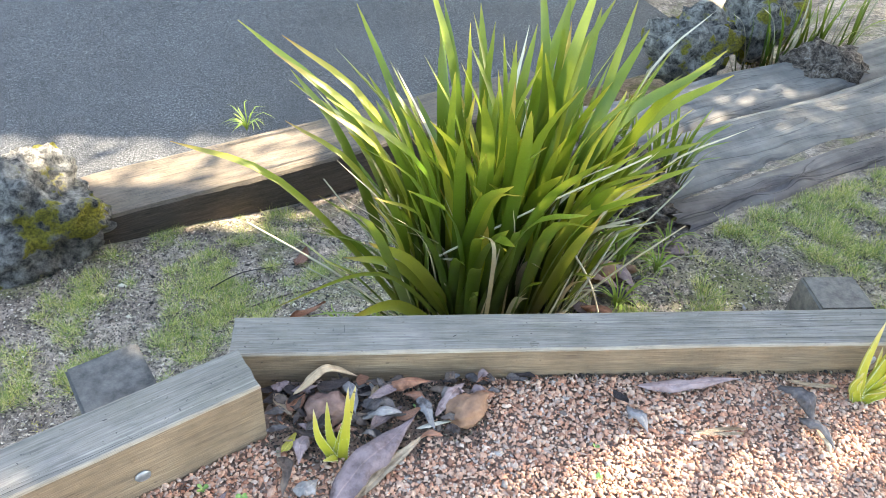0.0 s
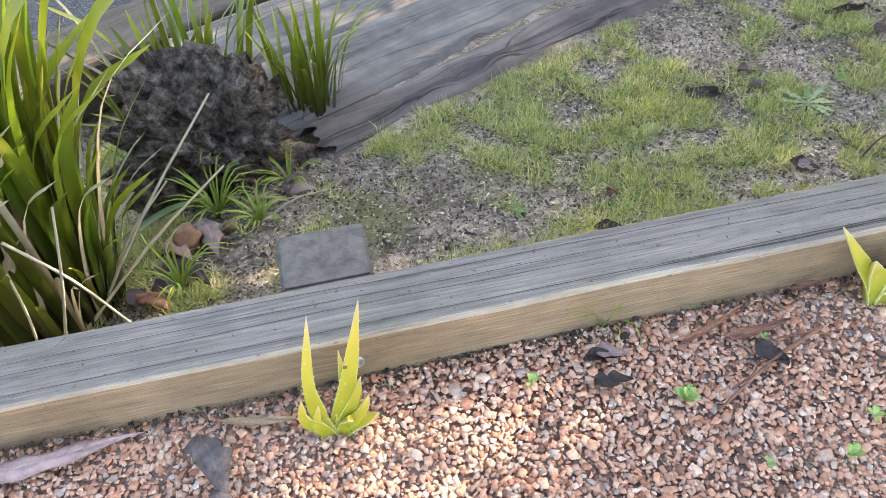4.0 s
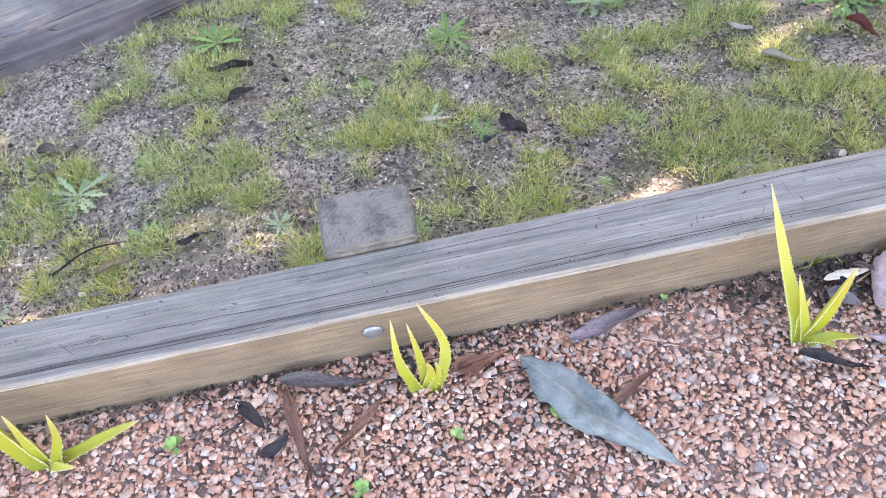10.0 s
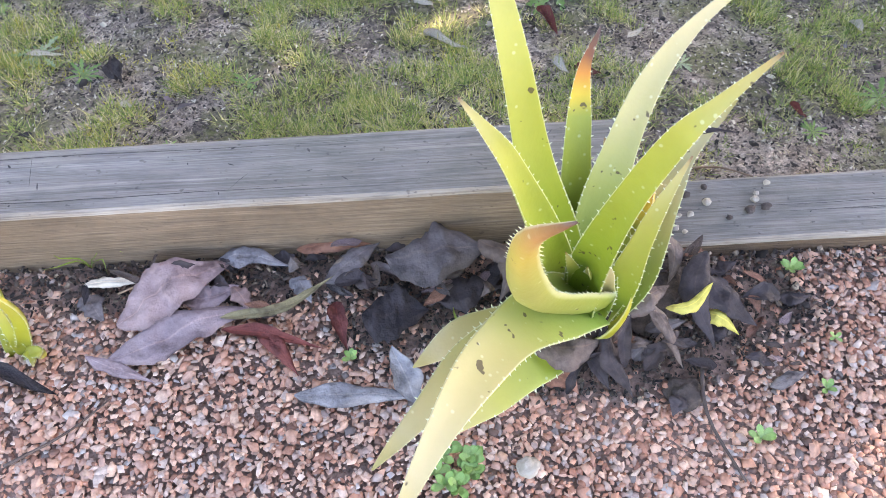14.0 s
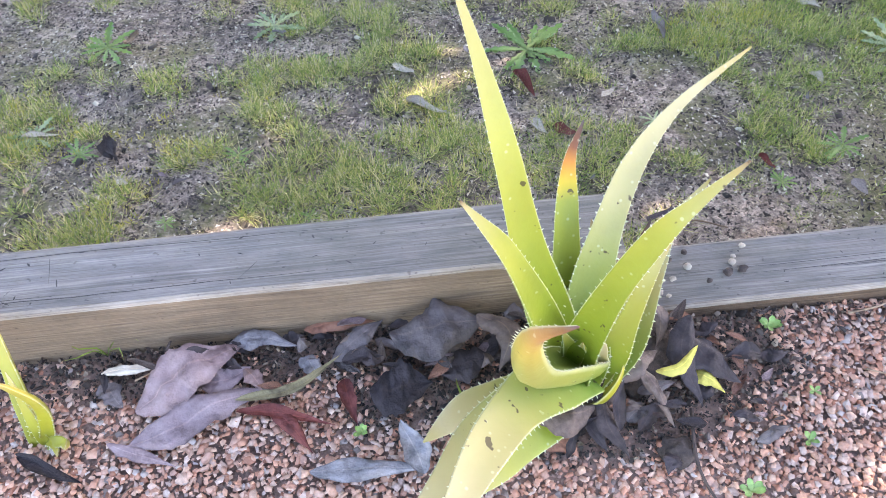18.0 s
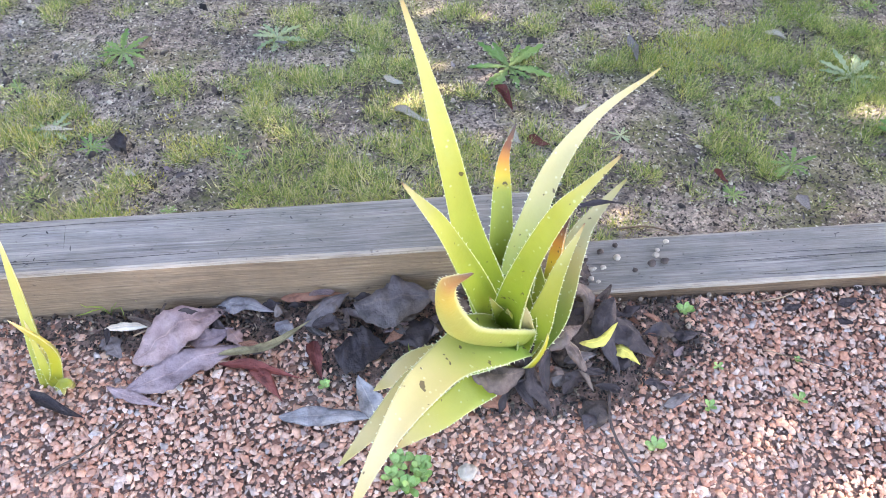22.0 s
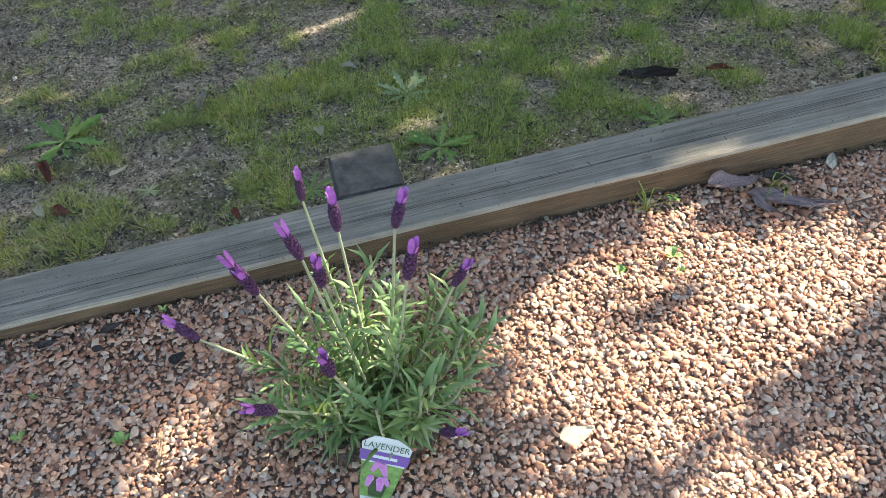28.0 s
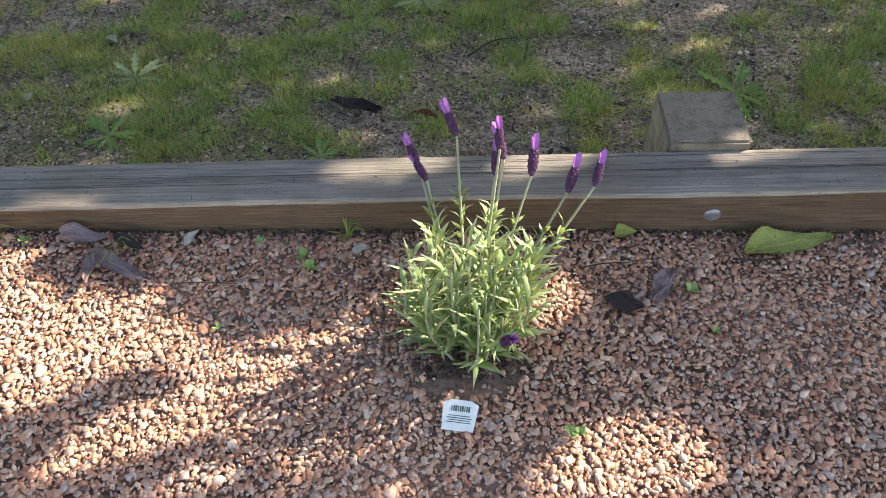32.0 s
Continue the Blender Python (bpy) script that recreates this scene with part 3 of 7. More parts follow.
def rock_data(name, size, mats, seed, rough=0.25, level=3, freq=2.2):
    bm = bmesh.new()
    bmesh.ops.create_icosphere(bm, subdivisions=level, radius=1)
    off = Vector((seed * 7.3, seed * 3.1, seed * 5.7))
    for v in bm.verts:
        d = v.co.normalized()
        k = 1 + rough * 1.6 * noise.noise(d * freq * 0.6 + off) + rough * 0.8 * noise.noise(d * freq * 2 + off) + rough * 0.5 * noise.noise(d * freq * 6 + off) + (rough * 0.28 * noise.noise(d * freq * 15 + off) if level > 3 else 0)
        v.co = Vector((d.x * size[0], d.y * size[1], d.z * size[2])) * k
    return bm_mesh(name, bm, mats, True)


def bulk(name, verts, tris, mats, label, category, smooth=False, kind="stuff"):
    """One mesh out of arrays of corners and triangles."""
    me = bpy.data.meshes.new(name)
    me.vertices.add(len(verts))
    me.vertices.foreach_set("co", np.asarray(verts, dtype=np.float32).ravel())
    me.loops.add(tris.size)
    me.loops.foreach_set("vertex_index", np.asarray(tris, dtype=np.int32).ravel())
    me.polygons.add(len(tris))
    me.polygons.foreach_set("loop_start", np.arange(0, tris.size, 3, dtype=np.int32))
    if smooth:
        me.polygons.foreach_set("use_smooth", np.ones(len(tris), dtype=bool))
    me.update(calc_edges=True)
    me.materials.append(mats)
    return tagged(new(name, me), label, category, kind=kind)


rng = np.random.default_rng(7)


# ---- ground, gravel bed, road ----
def grid_sheet(name, xs, ys, height, keep, mat, label, category):
    idx, verts, faces = {}, [], []
    def vert(i, j):
        if (i, j) not in idx:
            idx[i, j] = len(verts)
            verts.append((xs[i], ys[j], height(xs[i], ys[j])))
        return idx[i, j]
    for i in range(len(xs) - 1):
        for j in range(len(ys) - 1):
            if keep(0.5 * (xs[i] + xs[i + 1]), 0.5 * (ys[j] + ys[j + 1])):
                faces.append((vert(i, j), vert(i + 1, j), vert(i + 1, j + 1), vert(i, j + 1)))
    return tagged(new(name, mesh_of(name, verts, faces, mat)), label, category, kind="structure")


FAR = [-400, -100, -30, -12, -6]
xs = FAR + list(np.arange(-4, 12.01, 0.08)) + [14, 20, 40, 120, 400]
ys = list(np.arange(-0.2, 6.01, 0.08)) + [7, 9, 14, 30, 100, 400]


def ground_height(x, y):
    wob = 0.016 * noise.noise((x * 3.1, y * 3.1, 0)) + 0.006 * noise.noise((x * 5, y * 5, 4))
    return lawn_z(max(-8, min(14, x)), max(1.0, y)) + wob


grid_sheet("ground", xs, ys, ground_height, lambda x, y: True, SOIL, "mossy soil lawn, half bare, below a sleeper wall", "lawn")
gx = FAR + list(np.arange(-4, 12.01, 0.05)) + [14, 20, 40, 120, 400]
gy = [-400, -100, -30, -12, -5, -2] + list(np.linspace(0, 1, 24))


def bed():
    """The raised bed under the gravel, up to the middle of the sleepers."""
    verts, faces = [], []
    for x in gx:
        top = max(-6, wall_front(max(-3.2, min(12, x)))) + 0.05
        for g in gy:
            verts.append((x, g * top if g >= 0 else g + min(0, top), -0.008 + 0.003 * noise.noise((x * 5, g * 9, 2))))
    n = len(gy)
    for i in range(len(gx) - 1):
        faces += [(i * n + j, (i + 1) * n + j, (i + 1) * n + j + 1, i * n + j + 1) for j in range(n - 1)]
    tagged(new("gravel_bed", mesh_of("gravel_bed", verts, faces, BED)), "brown earth bed under pink gravel", "ground", kind="structure")


bed()

# road beyond the kerb timber: direction of the kerb, and the side away from the lawn
KD, KN, K0 = Vector((0.912, 0.410, 0)), Vector((-0.410, 0.912, 0)), Vector((-1.067, 3.02, -0.95))
rv, rf = [], []
ra, rb = [-300, -60, -12, -4, -2, 0, 2, 3.4], [0.12, 0.5, 1, 2, 4, 7]
for a in ra:
    for b_ in rb:
        q = K0 + KD * a + KN * b_
        rv.append((q.x, q.y, -0.885 + 0.004 * b_))
for i in range(len(ra) - 1):
    rf += [(i * 6 + j, i * 6 + 6 + j, i * 6 + 7 + j, i * 6 + 1 + j) for j in range(5)]
tagged(new("road", mesh_of("road", rv, rf, ASPHALT)), "grey coarse asphalt driveway", "road", kind="structure")


# ---- sleepers, posts, kerb, old logs ----
def timber_data(name, length, width, height, mats, seed, seg=48, rough=0.0022, corner=0.006):
    """A sawn timber along x, from 0 to length; y from 0 to width; its top at z = 0. Slots: top, sides, ends."""
    c = corner
    prof = [(c, 0), (width - c, 0), (width - c * 0.3, -c * 0.3), (width, -c), (width, -height + c), (width - c, -height), (c, -height), (0, -height + c), (0, -height * 0.5), (0, -c), (c * 0.3, -c * 0.3)]
    prof = [(c + (width - 2 * c) * k / 5, 0) for k in range(5)] + prof[1:]
    m = len(prof)
    verts, faces, slots = [], [], []
    for i in range(seg + 1):
        x = length * i / seg
        for j, (y, z) in enumerate(prof):
            r = noise.noise((x * 2.5 + seed, y * 30, z * 30)) * rough + noise.noise((x * 14 + seed, y * 60, z * 60)) * rough * 0.6
            verts.append((x + (r * 1.5 if i in (0, seg) else 0), y + r * (0.6 if y < width / 2 else -0.6), z + r))
        if i:
            a = m * (i - 1)
            for j in range(m):
                faces.append((a + j, a + (j + 1) % m, a + m + (j + 1) % m, a + m + j))
                slots.append(0 if j < 7 else (3 if j >= m - 2 else 1))
    faces += [tuple(range(m)), tuple(range(m * seg, m * (seg + 1)))[::-1]]
    slots += [2, 2]
    me = mesh_of(name, verts, faces, mats, slots=slots, smooth=False)
    bm = bmesh.new()
    bm.from_mesh(me)
    bmesh.ops.recalc_face_normals(bm, faces=bm.faces)
    bm.to_mesh(me)
    bm.free()
    return me


def bolt_data():
    bm = bmesh.new()
    bmesh.ops.create_uvsphere(bm, u_segments=18, v_segments=10, radius=0.0145)
    for v in bm.verts:
        v.co.z *= 0.34
    return bm_mesh("bolt", bm, ZINC, True)


BOLT = bolt_data()


def knot_data(r):
    bm = bmesh.new()
    bmesh.ops.create_cone(bm, cap_ends=True, segments=14, radius1=r, radius2=r * 0.75, depth=0.003)
    for v in bm.verts:
        v.co.x *= 1.35
    return bm_mesh("knot", bm, END_WOOD)


KNOT = knot_data(0.009)


def cracks_data(length, width, count, seed):
    """Long drying cracks and short dark scratches on the top of a sleeper."""
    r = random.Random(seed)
    verts, faces = [], []
    for k in range(count + int(length * 34)):
        if k < count:
            ln, w, a = r.uniform(0.3, min(2.2, length * 0.6)), r.uniform(0.0012, 0.0030) * r.uniform(0.5, 1.0), r.uniform(-0.006, 0.006)
        elif k % 14 == 0:
            ln, w, a = r.uniform(0.010, 0.045), r.uniform(0.0004, 0.0009), r.choice((-1, 1)) * r.uniform(0.5, 1.57)
        else:
            ln, w, a = r.uniform(0.002, 0.014) * r.uniform(0.4, 1.0), r.uniform(0.0007, 0.0026), r.uniform(-1.5, 1.5)
        x, y = r.uniform(0.01, length - ln - 0.01), r.uniform(0.012, width - 0.014)
        n = 26 if k < count else (6 if ln > 0.014 else 2)
        f = len(verts)
        wob = 0.0
        for i in range(n + 1):
            s = i / n
            wob += r.uniform(-0.0012, 0.0012) if k < count else 0
            q = w * (math.sin(math.pi * (0.04 + 0.92 * s)) ** 0.5) / 2
            yy = min(width - 0.009, max(0.008, y + wob + ln * s * math.sin(a)))
            dx = 0.0 if k < count else q * math.sin(a)
            verts += [(x + ln * s * math.cos(a) + dx, yy - q, 0.0023), (x + ln * s * math.cos(a) - dx, yy + q, 0.0023)]
            if i:
                b = f + 2 * i - 2
                faces.append((b, b + 2, b + 3, b + 1))
    return mesh_of("drying_cracks", verts, faces, CRACK, smooth=False)


def sleeper(name, start, heading, tilt, length, label, bolts=(), knots=(), seed=0.0, height=0.2, mats=(GREY_WOOD, TAN_WOOD, END_WOOD, EDGE_WOOD)):
    base = base_empty(name, start, heading)
    base.matrix_basis = base.matrix_basis @ Matrix.Rotation(-tilt, 4, "Y")
    part("timber", timber_data("timber", length, 0.103, height, mats, seed), base)
    tagged(part("drying_cracks", cracks_data(length, 0.103, int(length * 3.2), seed), base, "fine dark drying cracks"), kind="stuff")
    for x, z in bolts:
        part("bolt", BOLT, base, "zinc-plated domed bolt head", Matrix.Translation((x, -0.0015, z)) @ Matrix.Rotation(radians(90), 4, "X"))
    for x, y in knots:
        part("knot", KNOT, base, "dark round knot", Matrix.Translation((x, y, 0.0)))
    return tagged(base, label, "sleeper", "retaining wall sleepers")


sleeper("retaining_sleeper", (-0.31, 1.614, 0.082), radians(-0.35), radians(0.45), 4.74, "weathered grey pine sleeper along pink gravel, tan on its face",
        bolts=((1.37, -0.055), (3.39, -0.045)), knots=((3.02, 0.048), (3.31, 0.075), (0.62, 0.015)), seed=1.0)
sleeper("retaining_sleeper", (4.445, 1.553, 0.022), radians(-1.15), radians(1.6), 4.6, "weathered pine sleeper, brown on its face, sinking into gravel",
        bolts=((2.555, -0.05),), knots=((0.62, 0.04), (1.35, 0.03)), seed=9.0, mats=(GREY_WOOD, DARK_TAN, END_WOOD, EDGE_WOOD))
DIAG = math.atan2(-0.49, -0.87)
dv = Vector((math.cos(DIAG), math.sin(DIAG), 0))
db = base_empty("retaining_sleeper", Vector((-0.232, 1.48, 0.155)) + dv * 2.4, DIAG + math.pi)
part("timber", timber_data("timber", 2.4, 0.105, 0.2, (GREY_WOOD, TAN_WOOD, TAN_WOOD, EDGE_WOOD), 17.0), db)
tagged(part("drying_cracks", cracks_data(2.4, 0.105, 9, 3), db, "fine dark drying cracks"), kind="stuff")
part("bolt", BOLT, db, "zinc-plated domed bolt head", Matrix.Translation((2.4 - 0.235, -0.0015, -0.10)) @ Matrix.Rotation(radians(90), 4, "X"))
tagged(db, "weathered grey pine sleeper end, turned at the corner", "sleeper", "retaining wall sleepers")
for k, (sx, sy, hd, ln, top) in enumerate(((-0.31, 1.616, -0.35, 4.72, -0.121), (4.45, 1.557, -1.15, 4.6, -0.172))):
    for c in range(3):
        ob = sleeper("lower_sleeper", (sx, sy + 0.002 * c, top - 0.203 * c), radians(hd), radians(0.45 + 1.15 * k) if c == 0 else 0.0, ln, "lower course of treated pine sleeper under the wall", seed=30 + 5 * k + c, height=0.2 if c else 0.16)
for c in range(3):
    ob = base_empty("lower_sleeper", Vector((-0.236, 1.484, -0.048 - 0.203 * c)) + dv * 2.4, DIAG + math.pi)
    part("timber", timber_data("timber", 2.4, 0.10, 0.2, (TAN_WOOD, TAN_WOOD, TAN_WOOD, TAN_WOOD), 50.0 + c), ob)
    tagged(ob, "lower course of treated pine sleeper under the wall", "sleeper", "retaining wall sleepers")


def post(at, turn, w, d, front_z, back_z, label, skew=0.0, dark=None):
    """A stub of square timber behind the wall; its sawn top slopes."""
    base = base_empty("wall_post", (at[0], at[1], -0.75), turn)
    bm = bmesh.new()
    bmesh.ops.create_cube(bm, size=1)
    for v in bm.verts:
        top = v.co.z > 0
        v.co = Vector(((v.co.x) * w, (v.co.y + 0.5) * d, 0.0))
        if top:
            v.co.z = 0.75 + (front_z if v.co.y < d / 2 else back_z) + skew * v.co.x
    bmesh.ops.bevel(bm, geom=bm.edges[:], offset=0.005, segments=2, affect="EDGES")
    me = bm_mesh("post_block", bm, (dark, dark) if dark else (POST_TOP, POST_SIDE))
    for p in me.polygons:
        p.material_index = 0 if p.normal.z > 0.5 else 1
    part("post_block", me, base)
    return tagged(base, label, "wall post", "posts behind the wall")


post((1.045, 1.713), 0.0, 0.132, 0.115, 0.085, 0.075, "brown-grey square timber post, weathered sawn top", dark=BROWN_POST)
post((3.102, 1.697), 0.0, 0.136, 0.10, 0.118, 0.125, "grey square timber post with a cracked top")
post((5.335, 1.640), -0.02, 0.118, 0.125, 0.045, 0.035, "dark weathered post stub, lower than the sleeper", dark=DARK_POST)
post((7.004, 1.604), -0.03, 0.142, 0.145, 0.112, 0.10, "grey square timber post, weathered sawn top")
post((-0.476, 1.466), DIAG + math.pi, 0.135, 0.135, 0.135, 0.128, "dark grey weathered post at the turned sleeper", dark=DARK_POST)

kb = base_empty("kerb_timber", K0 + Vector((0, 0, 0.155)) , math.atan2(KD.y, KD.x))
part("timber", timber_data("timber", 2.2, 0.30, 0.22, (KERB_WOOD, KERB_SHADED_SIDE, KERB_SHADED_SIDE, KERB_WOOD), 70.0, 40, 0.008, 0.02), kb)
kc = tagged(part("drying_cracks", cracks_data(2.2, 0.30, 26, 8), kb, "long dark drying cracks"), kind="stuff")
kc.matrix_basis = Matrix.Translation((0, 0, 0.003))
tagged(kb, "cracked kerb timber beside the driveway, its sides coloured darker for shade", "kerb timber")


def log_data(length, width, thick, seed, knots, mat):
    """An old flattened log along x: its grain, checks and ridges run along it and part round the knots."""
    nx, ny = 130, 44
    verts, faces, uvs = [], [], []
    for i in range(nx + 1):
        for j in range(ny + 1):
            u, v = i / nx, j / ny
            x, y = u * length, v * width
            flow, swell = y, 0.0
            for kx, ky, kr in knots:
                dx, dy = (x - kx) / 2.4, y - ky
                d = math.hypot(dx, dy)
                near = math.exp(-(d / kr) ** 2)
                flow += near * (1.6 * d * (1 if dy > 0 else -1) - dy) if d < 3 * kr else 0.0
                swell += near * (0.018 - 0.03 * math.exp(-(d / (kr * 0.4)) ** 2))
            edge = min(1, 5 * v, 5 * (1 - v)) ** 0.5 if 0 < v < 1 else 0
            r = swell + 0.016 * noise.noise((x * 1.1 + seed, flow * 12, 1)) + 0.004 * noise.noise((x * 2 + seed, flow * 40, 3)) + 0.022 * noise.noise((x * 1.3, y * 3, seed))
            verts.append((x + 0.05 * noise.noise((v * 7, seed, 0)) * (i in (0, nx)), y + 0.035 * noise.noise((x * 1.7, seed, v)), thick * (edge - 1) + r))
            uvs.append((x + seed, flow + 0.03 * noise.noise((x * 1.5, y * 2, seed))))
    for i in range(nx):
        for j in range(ny):
            a = i * (ny + 1) + j
            faces.append((a, a + ny + 1, a + ny + 2, a + 1))
    return mesh_of("log_body", verts, faces, mat, uvs)


LD = radians(25.5)
for k, (lx, ly, lz, wd, sd, sl, knots) in enumerate(((1.12, 2.585, -0.482, 0.22, 2.0, 0.065, ((0.50, 0.10, 0.07),)),
                                                     (0.98, 2.735, -0.515, 0.42, 8.0, 0.06, ((0.75, 0.06, 0.05),)),
                                                     (0.80, 3.07, -0.590, 0.44, 14.0, 0.055, ((1.3, 0.2, 0.06),)))):
    base = base_empty("old_log", (lx, ly, lz), LD)
    base.matrix_basis = base.matrix_basis @ Matrix.Rotation(sl, 4, "Y")
    part("log_body", log_data(2.7, wd, 0.085, sd, knots, PALE_LOG if k else DARK_LOG), base)
    tagged(base, "smooth pale grey old log lying flat behind another" if k else "dark cracked old log lying flat beside the lawn", "log", "old logs by the lawn")


# ---- rocks ----
def rock(at, size, mat, seed, label, turn=0.0, rough=0.28, level=4):
    ob = new("rock", rock_data("rock", size, mat, seed, rough, level))
    ob.matrix_basis = Matrix.Translation(at) @ Matrix.Rotation(turn, 4, "Z")
    return tagged(ob, label, "rock")


rock((-1.335, 3.02, -0.80), (0.31, 0.24, 0.26), ROCK, 1, "pitted grey rock with yellow moss patches", 0.3, 0.20, 5)
rock((0.815, 2.68, -0.45), (0.20, 0.15, 0.165), DARK_ROCK, 2, "dark pitted rock beside a strappy clump", -0.25, 0.62, 5)
rock((1.68, 4.30, -0.72), (0.24, 0.18, 0.20), ROCK, 3, "pitted dark grey rock near the old logs", 0.2, 0.3)
rock((2.20, 4.62, -0.72), (0.30, 0.2, 0.2), ROCK, 4, "pitted dark grey rock near the driveway", 0.9, 0.3)
rock((2.35, 4.12, -0.74), (0.22, 0.18, 0.14), DARK_ROCK, 6, "dark low rock among grass tufts", 0.1, 0.3)
rock((0.165, 1.520, 0.012), (0.046, 0.032, 0.034), STONE, 5, "smooth orange-brown stone on gravel", 0.5, 0.2)
rock((-0.115, 1.530, 0.012), (0.044, 0.036, 0.036), DULL_STONE, 8, "dull brown stone half under dead leaves", 0.2, 0.2)
rock((5.312, 1.075, 0.008), (0.017, 0.013, 0.012), PEBBLE, 9, "smooth blue-grey pebble on gravel", 0.5, 0.12, 3)
rock((2.05, 1.40, 0.008), (0.012, 0.010, 0.009), PEBBLE, 11, "dark pebble on gravel", 0.5, 0.15, 3)
rock((4.265, 1.285, 0.008), (0.013, 0.012, 0.010), DEAD["cream"], 12, "pale rounded pebble on gravel", 0.5, 0.15, 3)
rock((0.73, 2.34, -0.42), (0.035, 0.03, 0.03), STONE, 13, "brown stone in leaf litter", 0.1, 0.2, 3)


# ---- the strappy clump ----
def tube(verts, faces, pts, r0, r1, sides=5):
    n = len(pts) - 1
    first = len(verts)
    for k, (p, tan, side, nor) in enumerate(spine_frames(pts, (0.3, 0.9, 0.2))):
        r = r0 + (r1 - r0) * k / n
        verts += [p + side * math.cos(2 * math.pi * j / sides) * r + nor * math.sin(2 * math.pi * j / sides) * r for j in range(sides)]
        if k:
            a = first + sides * (k - 1)
            faces += [(a + j, a + (j + 1) % sides, a + sides + (j + 1) % sides, a + sides + j) for j in range(sides)]


def strap_meshes(count, lo, hi, mat, seed, wide):
    r = random.Random(seed)
    out = []
    for k in range(count):
        ln, lean = r.uniform(lo, hi), r.uniform(0.02, 0.30)
        droop = r.uniform(0.0, 0.16) * ln * (0.3 + 2 * lean)
        sx = r.uniform(-0.08, 0.08)
        pts = [(0, 0, 0), (ln * lean * 0.16, sx * 0.3, ln * 0.36), (ln * lean * 0.55, sx * 0.7, ln * 0.72 - droop * 0.25), (ln * (lean * 1.1 + 0.04), sx, ln * 0.97 - droop)]
        out.append(blade_data("strap_leaf", pts, r.uniform(*wide), mat, up=(-1, 0, 0.4), n=11, fold=0.28, twist=r.uniform(-0.9, 0.9),
                              shape=lambda s: min(1, 0.6 + 1.6 * s) * (1 - s ** 4) ** 0.7))
    return out


def clump(name, at, spread, count, meshes, dry, label, seed, scale=(0.75, 1.12), out_bias=1.0, stalks=0):
    r = random.Random(seed)
    base = base_empty(name, at)
    for k in range(count):
        a = r.uniform(0, 2 * math.pi)
        q = r.random() ** 0.5
        me = r.choice(dry if dry and r.random() < 0.2 else meshes)
        lean = out_bias * (q - 0.45) * 0.55 + r.uniform(-0.26, 0.26)
        if math.sin(a) < -0.2:
            lean = min(lean, 0.04)
        if math.cos(a) > 0.25:
            lean = min(lean, 0.06)
        size = r.uniform(*scale)
        if k % 7 == 0 and out_bias > 0.5:
            q, lean, size = 1.0, r.uniform(0.45, 1.05) if (math.sin(a) > -0.3 and math.cos(a) < 0.5) or math.cos(a) < -0.6 else 0.1, size * 0.55
        x, y = math.cos(a) * q * spread[0], math.sin(a) * q * spread[1]
        z = ground_height(at[0] + x, at[1] + y) - at[2] - 0.02
        m = Matrix.Translation((x, y, z)) @ Matrix.Rotation(a + r.uniform(-0.95, 0.95), 4, "Z") @ Matrix.Rotation(lean, 4, "Y") @ Matrix.Scale(size, 4)
        part("dry_leaf" if me.materials[0] == DRY_STRAP else "leaf", me, base, at=m)
    if stalks:
        for p, q in (((0.489, 2.06, -0.40), (0.61, 2.06, -0.002)), ((0.503, 2.06, -0.062), (0.633, 2.06, -0.342)), ((0.44, 2.05, -0.42), (0.50, 2.02, -0.1)), ((0.15, 2.08, -0.1), (0.62, 2.02, 0.28)), ((0.05, 2.1, -0.35), (-0.32, 2.05, 0.05))):
            p, q = Vector(p) - Vector(at), Vector(q) - Vector(at)
            sv, sf = [], []
            tube(sv, sf, bezier([p, p.lerp(q, 0.5) + Vector((0.008, 0, 0.012)), q], 6), 0.0034, 0.0024, 5)
            part("dry_stalk", mesh_of("dry_stalk", sv, sf, DRY_STRAP, [(0.5, 0.9)] * len(sv)), base, "pale dry flower stalk")
        for k in range(stalks):
            a = r.uniform(0, 2 * math.pi)
            x, y, ln = math.cos(a) * spread[0] * 0.9, math.sin(a) * spread[1] * 0.9, r.uniform(0.25, 0.6)
            d = Vector((math.cos(a) * r.uniform(0.1, 1.2), abs(math.sin(a)) * 0.3, r.uniform(0.5, 1.0))).normalized()
            foot = Vector((x, y, ground_height(at[0] + x, at[1] + y) - at[2]))
            sv, sf = [], []
            tube(sv, sf, bezier([foot, foot + d * ln * 0.5 + Vector((0, 0, 0.02)), foot + d * ln], 6), 0.0042, 0.0022, 5)
            part("dry_stalk", mesh_of("dry_stalk", sv, sf, DRY_STRAP, [(0.5, 0.8)] * len(sv)), base, "pale dry flower stalk")
    return tagged(base, label, "plant")


